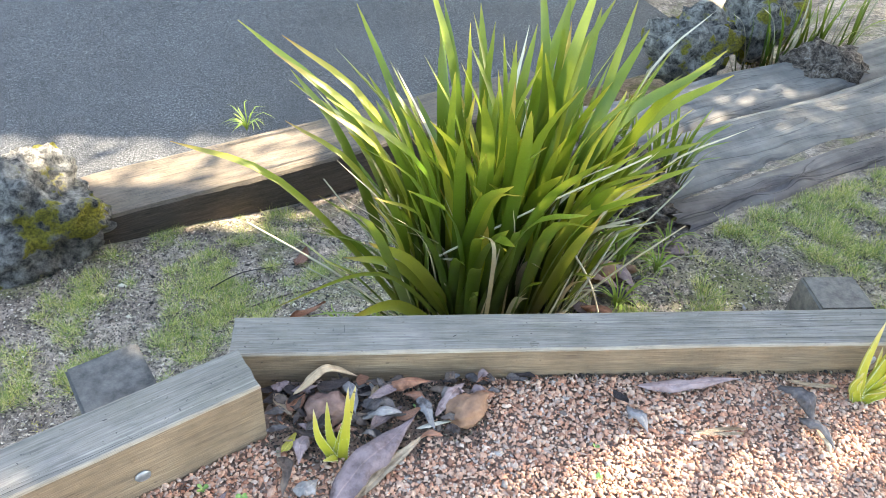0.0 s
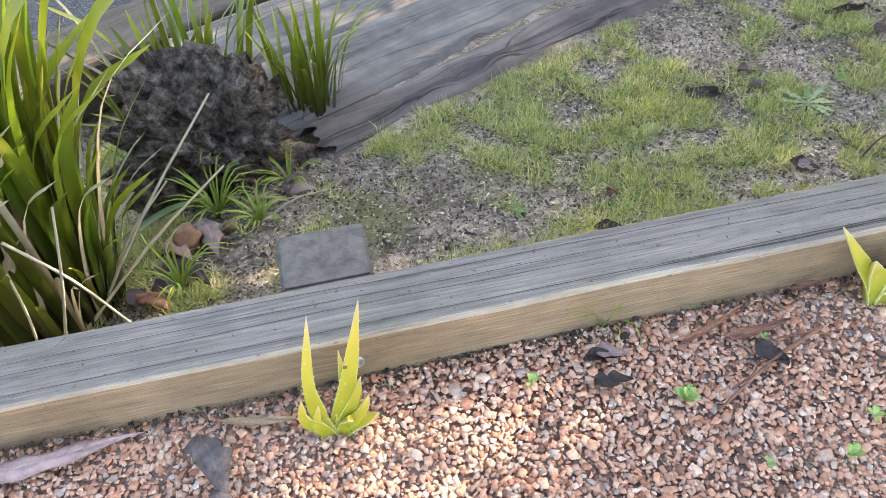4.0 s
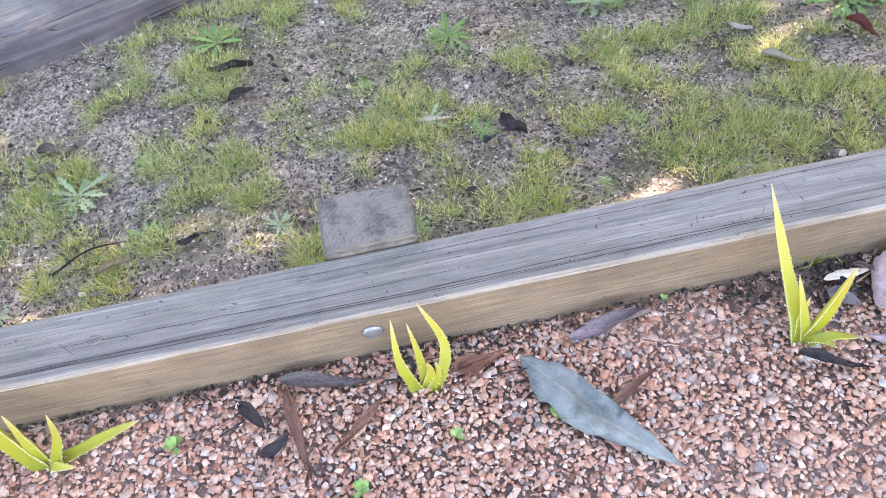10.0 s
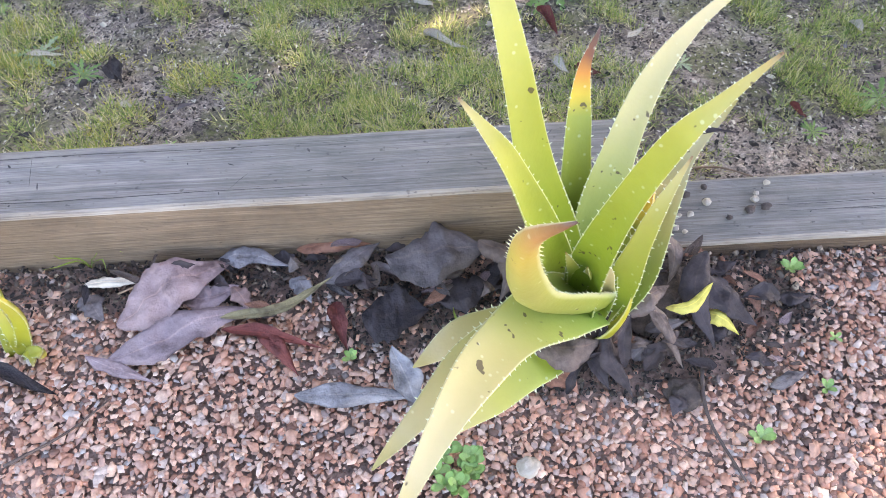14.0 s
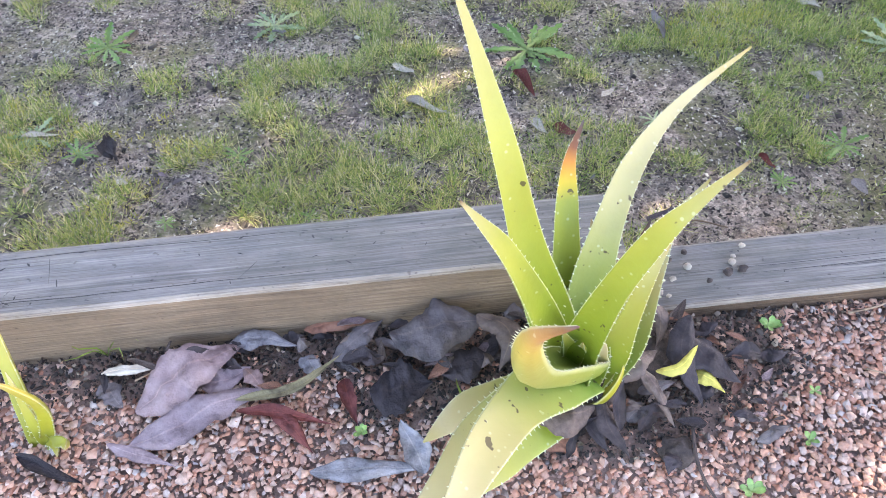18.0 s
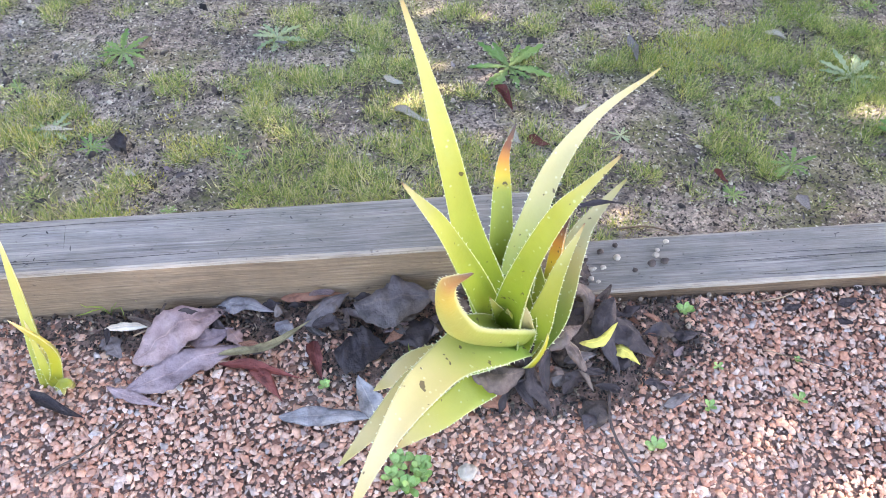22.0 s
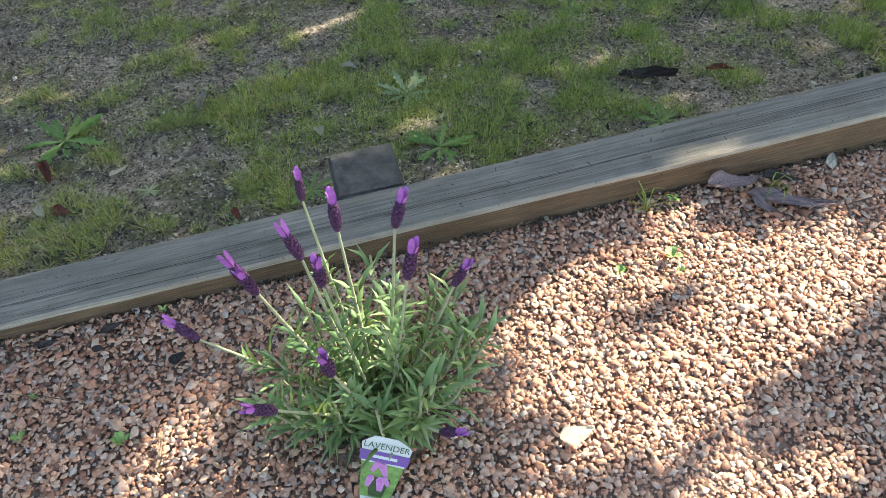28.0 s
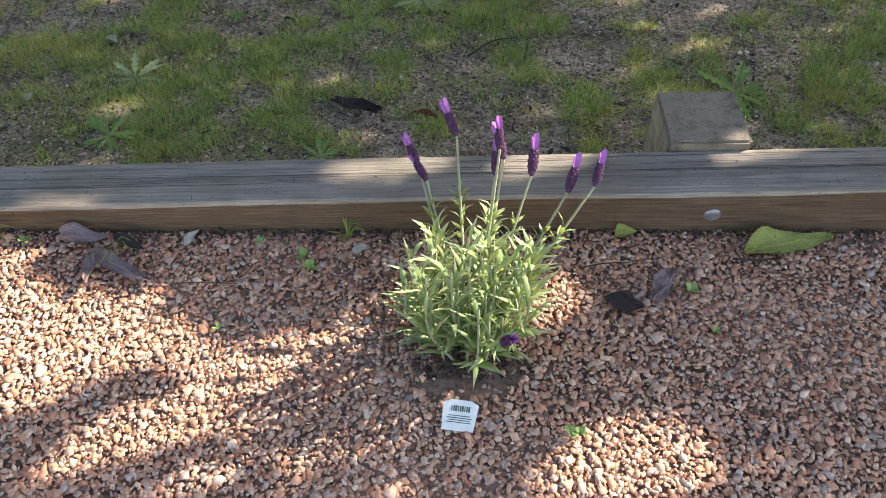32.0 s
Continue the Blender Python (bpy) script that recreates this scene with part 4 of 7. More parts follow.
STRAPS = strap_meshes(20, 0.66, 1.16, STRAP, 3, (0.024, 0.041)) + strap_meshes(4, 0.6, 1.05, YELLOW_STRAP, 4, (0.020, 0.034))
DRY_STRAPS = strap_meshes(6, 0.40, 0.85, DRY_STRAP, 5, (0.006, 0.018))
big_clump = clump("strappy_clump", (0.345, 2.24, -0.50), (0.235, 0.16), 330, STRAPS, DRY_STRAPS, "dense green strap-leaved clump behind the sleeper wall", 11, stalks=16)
for pts_, w_ in ((((0.24, 2.12, -0.42), (0.09, 2.05, -0.10), (-0.03, 2.03, 0.0)), 0.034), (((0.22, 2.13, -0.42), (0.06, 2.06, -0.12), (-0.09, 2.05, -0.07)), 0.030), (((0.20, 2.10, -0.44), (0.05, 2.04, -0.24), (-0.08, 2.03, -0.28)), 0.034),
                 (((0.22, 2.12, -0.44), (0.0, 2.05, -0.13), (-0.29, 2.06, -0.27)), 0.012), (((0.44, 2.10, -0.36), (0.47, 2.03, 0.05), (0.64, 1.98, 0.25)), 0.044), (((0.44, 2.10, -0.36), (0.48, 2.03, -0.05), (0.53, 2.0, 0.11)), 0.040)):
    part("leaf", blade_data("strap_leaf", [Vector(p) - Vector((0.345, 2.24, -0.50)) for p in pts_], w_, YELLOW_STRAP, up=(0.2, -0.8, 0.5), n=12, fold=0.3), big_clump, "yellowing outer strap leaf")
SMALL_STRAPS = strap_meshes(8, 0.30, 0.48, STRAP, 9, (0.012, 0.022))
clump("small_strappy_clump", (1.06, 2.90, -0.60), (0.10, 0.07), 46, SMALL_STRAPS, None, "small green strap-leaved clump beside a dark rock", 12)
clump("small_strappy_clump", (0.72, 2.98, -0.62), (0.17, 0.08), 60, strap_meshes(8, 0.45, 0.72, STRAP, 19, (0.016, 0.026)), DRY_STRAPS, "green strap-leaved clump behind a dark rock", 14, out_bias=0.4)
clump("small_strappy_clump", (2.30, 4.35, -0.80), (0.30, 0.16), 60, SMALL_STRAPS, DRY_STRAPS, "straggling strap-leaved clump among rocks", 13)


# ---- aloes ----
def aloe_leaf(base, points, width, thick, mat, up, label="", teeth=0.0029, n=18, p_=1.0, scoop=0.45, wave=0.0, turn=0.0):
    leaf = part("leaf", fleshy_data("leaf", points, width, thick, mat, up, n, scoop, p_, wave, turn), base, label)
    length = sum((Vector(q) - Vector(p)).length for p, q in zip(points, points[1:]))
    tagged(part("margin_teeth", teeth_data("margin_teeth", points, width, teeth, TOOTH, up, max(10, int(length / 0.0105)), scoop, p_, wave, turn), leaf, "row of pale margin teeth"), kind="stuff")
    return leaf


def big_aloe():
    b0 = Vector((4.345, 1.45, 0.0))
    base = base_empty("aloe_plant", b0)
    def rel(*pts):
        return [Vector(p) - b0 for p in pts]
    up_b, up_f = (0.1, -1, 0.25), (0.1, -0.1, 1)
    # standing leaves
    aloe_leaf(base, rel((4.325, 1.462, 0.075), (4.306, 1.490, 0.155), (4.282, 1.524, 0.236), (4.256, 1.563, 0.355), (4.232, 1.613, 0.445), (4.207, 1.655, 0.522)), 0.072, 0.014, ALOE, (0.15, -1, 0.3), "tall upright aloe leaf with brown spots", n=24, p_=0.92)
    aloe_leaf(base, rel((4.335, 1.468, 0.075), (4.331, 1.498, 0.14), (4.330, 1.532, 0.196), (4.332, 1.570, 0.252), (4.336, 1.598, 0.300), (4.352, 1.620, 0.336)), 0.052, 0.012, ALOE_BROWN, up_b, "aloe leaf with a withered orange and brown tip", n=24, p_=1.35)
    aloe_leaf(base, rel((4.345, 1.466, 0.075), (4.352, 1.500, 0.18), (4.370, 1.535, 0.246), (4.406, 1.587, 0.297), (4.465, 1.637, 0.331), (4.554, 1.683, 0.362)), 0.054, 0.011, ALOE_PALE, (-0.2, -1, 0.4), "pale blotched aloe leaf", n=24, p_=1.25)
    aloe_leaf(base, rel((4.338, 1.440, 0.085), (4.331, 1.428, 0.19), (4.342, 1.420, 0.305), (4.364, 1.412, 0.405), (4.388, 1.411, 0.452), (4.414, 1.408, 0.500)), 0.054, 0.014, ALOE, (-0.65, -0.65, 0.32), "upright aloe leaf bending over the gravel", n=24, scoop=0.45, p_=0.95)
    aloe_leaf(base, rel((4.318, 1.450, 0.09), (4.298, 1.452, 0.172), (4.266, 1.460, 0.264), (4.240, 1.468, 0.327), (4.217, 1.474, 0.365), (4.197, 1.480, 0.394)), 0.050, 0.013, ALOE, (0.6, -0.75, 0.3), n=20, scoop=0.55)
    # the cupped leaf that faces the path, and its orange tip
    aloe_leaf(base, rel((4.352, 1.440, 0.10), (4.305, 1.408, 0.165), (4.258, 1.368, 0.250), (4.236, 1.335, 0.345), (4.232, 1.315, 0.425), (4.252, 1.285, 0.490)), 0.058, 0.017, ALOE_TIP, (0.5, 0.75, 0.45), "upturned cupped aloe leaf with a dry orange tip", teeth=0.0042, scoop=0.75, p_=1.5)
    aloe_leaf(base, rel((4.328, 1.450, 0.12), (4.318, 1.437, 0.17), (4.308, 1.428, 0.205), (4.300, 1.424, 0.230)), 0.024, 0.008, ALOE, up_b, "small young centre leaf", teeth=0.003, n=12)
    aloe_leaf(base, rel((4.338, 1.448, 0.12), (4.334, 1.432, 0.165), (4.326, 1.42, 0.195), (4.322, 1.415, 0.215)), 0.018, 0.007, ALOE, (-0.5, -0.5, 0.7), "small young centre leaf", teeth=0.0026, n=12)
    aloe_leaf(base, rel((4.352, 1.452, 0.055), (4.350, 1.440, 0.115), (4.346, 1.430, 0.170), (4.342, 1.428, 0.215)), 0.050, 0.011, ALOE_PALE, up_b, "short inner aloe leaf", n=16, p_=1.6)
    aloe_leaf(base, rel((4.366, 1.448, 0.045), (4.378, 1.446, 0.110), (4.386, 1.452, 0.170), (4.400, 1.466, 0.235), (4.424, 1.486, 0.290)), 0.046, 0.011, ALOE, (-0.5, -0.8, 0.3), "narrow inner aloe leaf", n=18, p_=1.3)
    # leaves that arch down over the gravel
    aloe_leaf(base, rel((4.352, 1.442, 0.085), (4.275, 1.396, 0.150), (4.218, 1.335, 0.196), (4.165, 1.255, 0.222), (4.112, 1.165, 0.205)), 0.076, 0.013, ALOE_PALE, (0.25, -0.2, 1), "long arching pale aloe leaf", n=24, p_=1.5, scoop=0.35)
    aloe_leaf(base, rel((4.345, 1.444, 0.060), (4.268, 1.416, 0.088), (4.208, 1.368, 0.125), (4.155, 1.300, 0.162), (4.103, 1.242, 0.172)), 0.056, 0.011, ALOE_PALE, (0.3, -0.15, 1), "pale aloe leaf arching under another", n=20, p_=2.2, scoop=0.3)
    aloe_leaf(base, rel((4.335, 1.450, 0.045), (4.262, 1.432, 0.066), (4.202, 1.412, 0.088), (4.145, 1.373, 0.098)), 0.048, 0.010, ALOE_PALE, (0.2, -0.3, 1), "short withered aloe leaf", p_=4.0, scoop=0.25, wave=0.12)
    aloe_leaf(base, rel((4.350, 1.432, 0.040), (4.296, 1.402, 0.034), (4.232, 1.356, 0.040), (4.168, 1.308, 0.050)), 0.050, 0.010, ALOE, (0.2, -0.3, 1), "low aloe leaf resting on gravel", p_=3.2, scoop=0.15)
    # the fan of narrow leaves behind
    side = (-0.9, -0.4, 0.25)
    aloe_leaf(base, rel((4.352, 1.446, 0.060), (4.362, 1.456, 0.115), (4.356, 1.490, 0.165), (4.362, 1.540, 0.222)), 0.046, 0.011, ALOE, (-0.5, -0.8, 0.3), n=18, p_=1.4)
    aloe_leaf(base, rel((4.358, 1.446, 0.050), (4.376, 1.460, 0.108), (4.378, 1.484, 0.152), (4.366, 1.530, 0.200), (4.362, 1.56, 0.235)), 0.050, 0.011, ALOE, (-0.4, -0.85, 0.3), n=18, p_=1.4)
    aloe_leaf(base, rel((4.364, 1.446, 0.042), (4.388, 1.462, 0.105), (4.400, 1.488, 0.164), (4.408, 1.518, 0.208), (4.426, 1.545, 0.246)), 0.050, 0.011, ALOE_DRY, side, "half-dried aloe leaf with an orange and brown tip", n=20, p_=1.5)
    aloe_leaf(base, rel((4.370, 1.448, 0.034), (4.404, 1.468, 0.092), (4.420, 1.492, 0.142), (4.434, 1.522, 0.186), (4.460, 1.558, 0.205), (4.513, 1.598, 0.240)), 0.052, 0.010, ALOE_PALE, (-0.8, -0.5, 0.4), "pale dry aloe leaf with a blackened tip", n=22, p_=2.2, turn=0.3)
    aloe_leaf(base, rel((4.376, 1.450, 0.028), (4.414, 1.474, 0.074), (4.427, 1.500, 0.122), (4.436, 1.535, 0.185)), 0.050, 0.010, ALOE_YELLOW, (-0.9, -0.3, 0.2), "yellowing narrow aloe leaf", n=16)
    aloe_leaf(base, rel((4.362, 1.430, 0.030), (4.372, 1.420, 0.060), (4.385, 1.425, 0.095), (4.392, 1.44, 0.125)), 0.030, 0.009, ALOE_YELLOW, (-0.7, 0.5, 0.3), "yellowing narrow aloe leaf", n=12)
    # shrivelled brown strip hanging from the pale leaf
    part("withered_tip", blade_data("withered_tip", rel((4.424, 1.55, 0.236), (4.445, 1.553, 0.240), (4.472, 1.554, 0.243), (4.503, 1.552, 0.240)), 0.009, DEAD["dark"], n=10, fold=0.8, wave=0.5), base, "shrivelled black leaf tip")
    part("stem", rock_data("stem", (0.042, 0.036, 0.060), DEAD["bark"], 21, 0.2, 3), base, "brown woody stem", Matrix.Translation((0.02, 0.0, 0.015)))
    return tagged(base, "large yellow-green aloe sprawling over the sleeper joint", "aloe")


big_aloe()


def pup(at, leaves, label, turn=0.0, mat=PUP):
    """A small aloe offset. Each leaf: sideways, towards the lawn and up from its foot, a bend, a width."""
    base = base_empty("small_aloe", at, turn)
    for k, (dx, dy, dz, bend, w) in enumerate(leaves):
        f = Vector((0.006 * (k % 3 - 1), 0.005 * (k % 2), 0.0))
        tip = Vector((dx, dy, dz))
        mid = f + tip * 0.5 + Vector((-bend, -bend * 0.3, bend * 0.2))
        up = Vector((-dx * 0.6, -1, 0.25)) if dz > abs(dx) else Vector((0, -0.3, 1))
        aloe_leaf(base, [f - Vector((0, 0, 0.012)), (f * 2 + mid) / 3 + Vector((-bend * 0.4, 0, 0)), mid, tip], w * 0.86, w * 0.5, mat, up, teeth=0.0020, n=16, p_=3.0)
    return tagged(base, label, "aloe", "small aloes along the wall")


pup((-0.092, 1.425, 0.0), [(-0.045, 0.03, 0.115, 0.010, 0.022), (-0.02, 0.035, 0.135, 0.008, 0.022), (0.02, 0.03, 0.18, 0.0, 0.024), (0.034, 0.03, 0.185, -0.006, 0.026), (-0.03, -0.02, 0.02, 0.0, 0.018)], "small yellow-green aloe among dead leaves at the corner")
pup((1.019, 1.527, 0.0), [(-0.004, 0.052, 0.195, 0.012, 0.026), (0.060, 0.052, 0.205, -0.006, 0.031), (0.024, 0.05, 0.115, -0.004, 0.024), (-0.032, 0.0, 0.095, 0.014, 0.022), (0.052, 0.0, 0.075, -0.014, 0.022), (0.02, -0.02, 0.055, -0.004, 0.022), (-0.014, 0.01, 0.06, 0.008, 0.022), (0.046, 0.01, 0.105, -0.010, 0.023), (0.060, -0.01, 0.045, -0.012, 0.020)], "bright sunlit yellow-green small aloe against the sleeper")
pup((1.836, 1.549, 0.0), [(-0.085, 0.045, 0.135, -0.008, 0.034), (-0.035, 0.01, 0.085, 0.0, 0.050), (0.005, 0.02, 0.090, -0.01, 0.052), (0.045, 0.02, 0.085, -0.02, 0.046), (0.080, 0.01, 0.060, -0.01, 0.038), (0.012, -0.02, 0.045, 0.0, 0.044)], "squat yellow-green small aloe against the sleeper")
pup((2.611, 1.526, 0.0), [(-0.035, 0.075, 0.255, 0.016, 0.026), (-0.004, 0.02, 0.125, 0.004, 0.018), (0.042, 0.02, 0.105, -0.006, 0.018), (0.13, 0.03, 0.02, -0.035, 0.020), (0.047, -0.02, 0.02, 0.0, 0.018)], "lanky pale small aloe leaning over the sleeper")
pup((3.136, 1.518, 0.0), [(-0.028, 0.05, 0.125, 0.008, 0.019), (-0.008, 0.045, 0.115, -0.004, 0.016), (0.010, 0.06, 0.135, -0.026, 0.021), (0.008, 0.0, 0.080, -0.014, 0.017), (0.02, 0.01, 0.06, -0.012, 0.014)], "small yellow-green aloe with curved fingers by a bolt")
pup((3.671, 1.471, 0.0), [(-0.035, 0.142, 0.19, -0.004, 0.026), (0.012, -0.004, 0.185, -0.020, 0.021), (-0.012, 0.05, 0.100, 0.004, 0.018), (0.004, 0.03, 0.070, 0.0, 0.017), (0.050, -0.035, 0.050, -0.012, 0.019), (0.03, -0.03, 0.02, 0.0, 0.018)], "small aloe with one tall curved leaf")


# ---- lavenders ----
def leafy_stem(name, pts, r, leaf_len, dens, bare=1.0, open_=0.75, leaf=LAV_GREEN):
    """A stem with pairs of narrow grey-green leaves along its lower share."""
    verts, faces = [], []
    spine = bezier(pts, 8)
    tube(verts, faces, spine, 0.0026, 0.0019)
    slots = [1] * len(faces)
    uvs = [(0.5, 0.3)] * len(verts)
    total = sum((spine[k + 1] - spine[k]).length for k in range(8))
    count = int(total * bare * dens)
    for k in range(count):
        s = 0.06 + (bare - 0.06) * k / max(1, count)
        i = min(7, int(s * 8))
        p = spine[i].lerp(spine[i + 1], s * 8 - i)
        tan = (spine[i + 1] - spine[i]).normalized()
        a = k * 2.4 + r.uniform(-0.4, 0.4)
        ref = tan.orthogonal().normalized()
        out = (Matrix.Rotation(a, 3, tan) @ ref)
        ln = leaf_len * r.uniform(0.65, 1.2) * (1.0 - 0.35 * (s / bare) ** 3)
        d1 = (out * open_ + tan * 0.85).normalized()
        d2 = (out * open_ * 1.3 + tan * 0.45 + Vector((0, 0, -0.15))).normalized()
        side = tan.cross(out).normalized() * r.uniform(0.0024, 0.0046)
        m1, m2 = p + d1 * ln * 0.5, p + d1 * ln * 0.5 + d2 * ln * 0.5
        f = len(verts)
        lift = (out - tan).normalized() * 0.0016
        m0 = p + d1 * ln * 0.22
        verts += [p - side * 0.35, p + side * 0.35, m0 - side * 0.85 + lift, m0, m0 + side * 0.85 + lift, m1 - side + lift, m1, m1 + side + lift, m2]
        uvs += [(0, 0), (1, 0), (0, 0.25), (0.5, 0.25), (1, 0.25), (0, 0.6), (0.5, 0.6), (1, 0.6), (0.5, 1)]
        faces += [(f, f + 3, f + 2), (f, f + 1, f + 3), (f + 1, f + 4, f + 3), (f + 2, f + 3, f + 6, f + 5), (f + 3, f + 4, f + 7, f + 6), (f + 5, f + 6, f + 8), (f + 6, f + 7, f + 8)]
        slots += [0] * 7
    return mesh_of(name, verts, faces, (leaf, LAV_STEM), uvs, slots=slots)


def head_mesh():
    """A spike of overlapping scales in rows, a little thicker at its middle."""
    bm = bmesh.new()
    for k in range(9):
        for j in range(6):
            a = j * math.pi / 3 + (k % 2) * 0.52
            r = 0.0050 * math.sin(math.pi * (k + 1.0) / 10.4) ** 0.55
            m = Matrix.Translation((math.cos(a) * r, math.sin(a) * r, 0.002 + 0.0037 * k)) @ Matrix.Rotation(a, 4, "Z") @ Matrix.Rotation(0.55, 4, "Y")
            bmesh.ops.create_icosphere(bm, subdivisions=1, radius=0.0031, matrix=m @ Matrix.Diagonal((0.65, 1, 1.45, 1)))
    return bm_mesh("flower_head", bm, LAV_HEAD)


def bract_mesh():
    """Four upright petal-like bracts at the top of the spike, cupped and uneven."""
    verts, faces = [], []
    z = Vector((0, 0, 1))
    for k in range(4):
        a = k * math.pi / 2 + 0.3
        d, s = Vector((math.cos(a), math.sin(a), 0)), Vector((-math.sin(a), math.cos(a), 0))
        h = (0.019, 0.026, 0.015, 0.023)[k]
        f = len(verts)
        for q, wd, out in ((0.0, 0.0013, 0.001), (0.3, 0.0032, 0.0030), (0.65, 0.0042, 0.0036), (0.9, 0.0030, 0.0040), (1.0, 0.0010, 0.0050)):
            c = d * out + z * (0.031 + h * q)
            verts += [c - s * wd + d * 0.0010, c - d * 0.0004, c + s * wd + d * 0.0010]
        for i in range(4):
            for j in (0, 1):
                b = f + 3 * i + j
                faces.append((b, b + 1, b + 4, b + 3))
    return mesh_of("bract_tuft", verts, faces, LAV_BRACT)


HEAD, BRACTS = head_mesh(), bract_mesh()


def lavender(at, heads, stems, height, spread, label, seed, open_=0.75):
    """heads: places of the flower heads from the plant's foot."""
    r = random.Random(seed)
    base = base_empty("lavender_bush", at)
    for hx, hy, hz in heads:
        foot = Vector((hx * 0.12, hy * 0.12, 0.0))
        tip = Vector((hx, hy, hz))
        mid = foot.lerp(tip, 0.5) + Vector((hx * 0.10, hy * 0.10, 0.02))
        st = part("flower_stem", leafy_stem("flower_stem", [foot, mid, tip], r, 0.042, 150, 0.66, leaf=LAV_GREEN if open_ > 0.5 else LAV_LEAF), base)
        d = (tip - mid).normalized()
        if open_ < 0.5:
            d = (d + Vector((-0.45 * r.random(), 0, 0))).normalized()
        d = (d + Vector((r.uniform(-0.2, 0.2), r.uniform(-0.2, 0.2), 0))).normalized()
        m = Matrix.Translation(tip) @ d.to_track_quat("Z", "Y").to_matrix().to_4x4() @ Matrix.Scale(r.uniform(0.85, 1.12), 4)
        hd = part("flower_head", HEAD, st, "dark purple lavender flower head", m)
        part("bract_tuft", BRACTS, hd, "bright mauve bracts")
    for k in range(stems):
        a = r.uniform(0, 2 * math.pi)
        q = r.random() ** 0.6
        ln = height * r.uniform(0.6, 1.0) * (1 - 0.3 * q)
        if k % 4 == 3:
            ln, q = height * r.uniform(0.22, 0.45), r.uniform(0.45, 0.85)
        foot = Vector((math.cos(a), math.sin(a), 0)) * 0.04 * r.random()
        front = 0.55 if math.sin(a) < 0 else 1.0
        tip = Vector((math.cos(a) * q * spread, math.sin(a) * q * spread * front, ln))
        mid = foot.lerp(tip, 0.5) + Vector((math.cos(a), math.sin(a), 0)) * 0.03 * q
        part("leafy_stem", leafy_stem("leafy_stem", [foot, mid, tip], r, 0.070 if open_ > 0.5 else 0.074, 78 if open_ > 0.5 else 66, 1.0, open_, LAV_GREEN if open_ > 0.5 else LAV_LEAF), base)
    return tagged(base, label, "lavender", "lavender bushes on gravel")


L1 = Vector((5.265, 1.25, 0.0))
heads1 = [(5.227, 1.40, 0.295), (5.143, 1.32, 0.25), (5.152, 1.29, 0.27), (5.212, 1.30, 0.30), (5.261, 1.345, 0.285), (5.328, 1.32, 0.295), (5.325, 1.25, 0.28),
          (5.228, 1.27, 0.28), (5.05, 1.35, 0.135), (5.14, 1.19, 0.17), (5.325, 1.135, 0.115), (5.216, 1.18, 0.23), (5.385, 1.27, 0.22)]
lavender(L1, [tuple(Vector(h) - L1) for h in heads1], 36, 0.235, 0.17, "green lavender bush with purple flower heads", 21)
L2 = Vector((6.588, 1.275, 0.0))
heads2 = [(6.572, 1.49, 0.245), (6.511, 1.51, 0.165), (6.632, 1.42, 0.285), (6.640, 1.44, 0.245), (6.68, 1.425, 0.225), (6.775, 1.425, 0.20), (6.63, 1.46, 0.19),
          (6.63, 1.20, 0.13), (6.736, 1.423, 0.19), (6.524, 1.49, 0.15)]
lavender(L2, [tuple(Vector(h) - L2) for h in heads2], 40, 0.30, 0.105, "sunlit silver-green lavender bush with purple flower heads", 22, 0.40)


def text_data(words, size, mat):
    cu = bpy.data.curves.new("lettering", "FONT")
    cu.body, cu.size, cu.align_x, cu.align_y = words, size, "CENTER", "CENTER"
    ob = bpy.data.objects.new("lettering", cu)
    me = bpy.data.meshes.new_from_object(ob)
    bpy.data.objects.remove(ob)
    me.materials.append(mat)
    return me


TAG_WHITE = mat_simple("tag_plastic", (0.66, 0.68, 0.66), (0.76, 0.78, 0.76), 20, 0.35, 0.05)
TAG_PURPLE = mat_simple("tag_purple", (0.16, 0.07, 0.33), (0.20, 0.09, 0.38), 20, 0.35, 0.02)
TAG_GREEN = mat_simple("tag_green", (0.06, 0.16, 0.03), (0.28, 0.45, 0.12), 120, 0.35, 0.02)
TAG_PINK = mat_simple("tag_pink", (0.45, 0.12, 0.42), (0.66, 0.32, 0.62), 90, 0.35, 0.02)
TAG_DARK = mat_simple("tag_dark_green", (0.015, 0.03, 0.015), (0.06, 0.12, 0.03), 150, 0.35, 0.02)
TAG_INK = mat_simple("tag_ink", (0.05, 0.10, 0.06), (0.07, 0.13, 0.08), 20, 0.4, 0.02)


def plate(w, h, thick, mat, taper=1.0, cut=0.0):
    """A thin upright plate in x and z, its foot at z = 0, narrower at the foot by taper."""
    t = w / 2
    pts = [(-t * taper, 0), (t * taper, 0), (t, h - cut), (t * 0.55, h), (-t * 0.55, h), (-t, h - cut)] if cut else [(-t * taper, 0), (t * taper, 0), (t, h), (-t, h)]
    n = len(pts)
    verts = [(x, 0, z) for x, z in pts] + [(x, thick, z) for x, z in pts]
    faces = [tuple(range(n)), tuple(range(n, 2 * n))[::-1]] + [(j, j + n, (j + 1) % n + n, (j + 1) % n) for j in range(n)]
    return mesh_of("plate", verts, faces, mat, smooth=False)


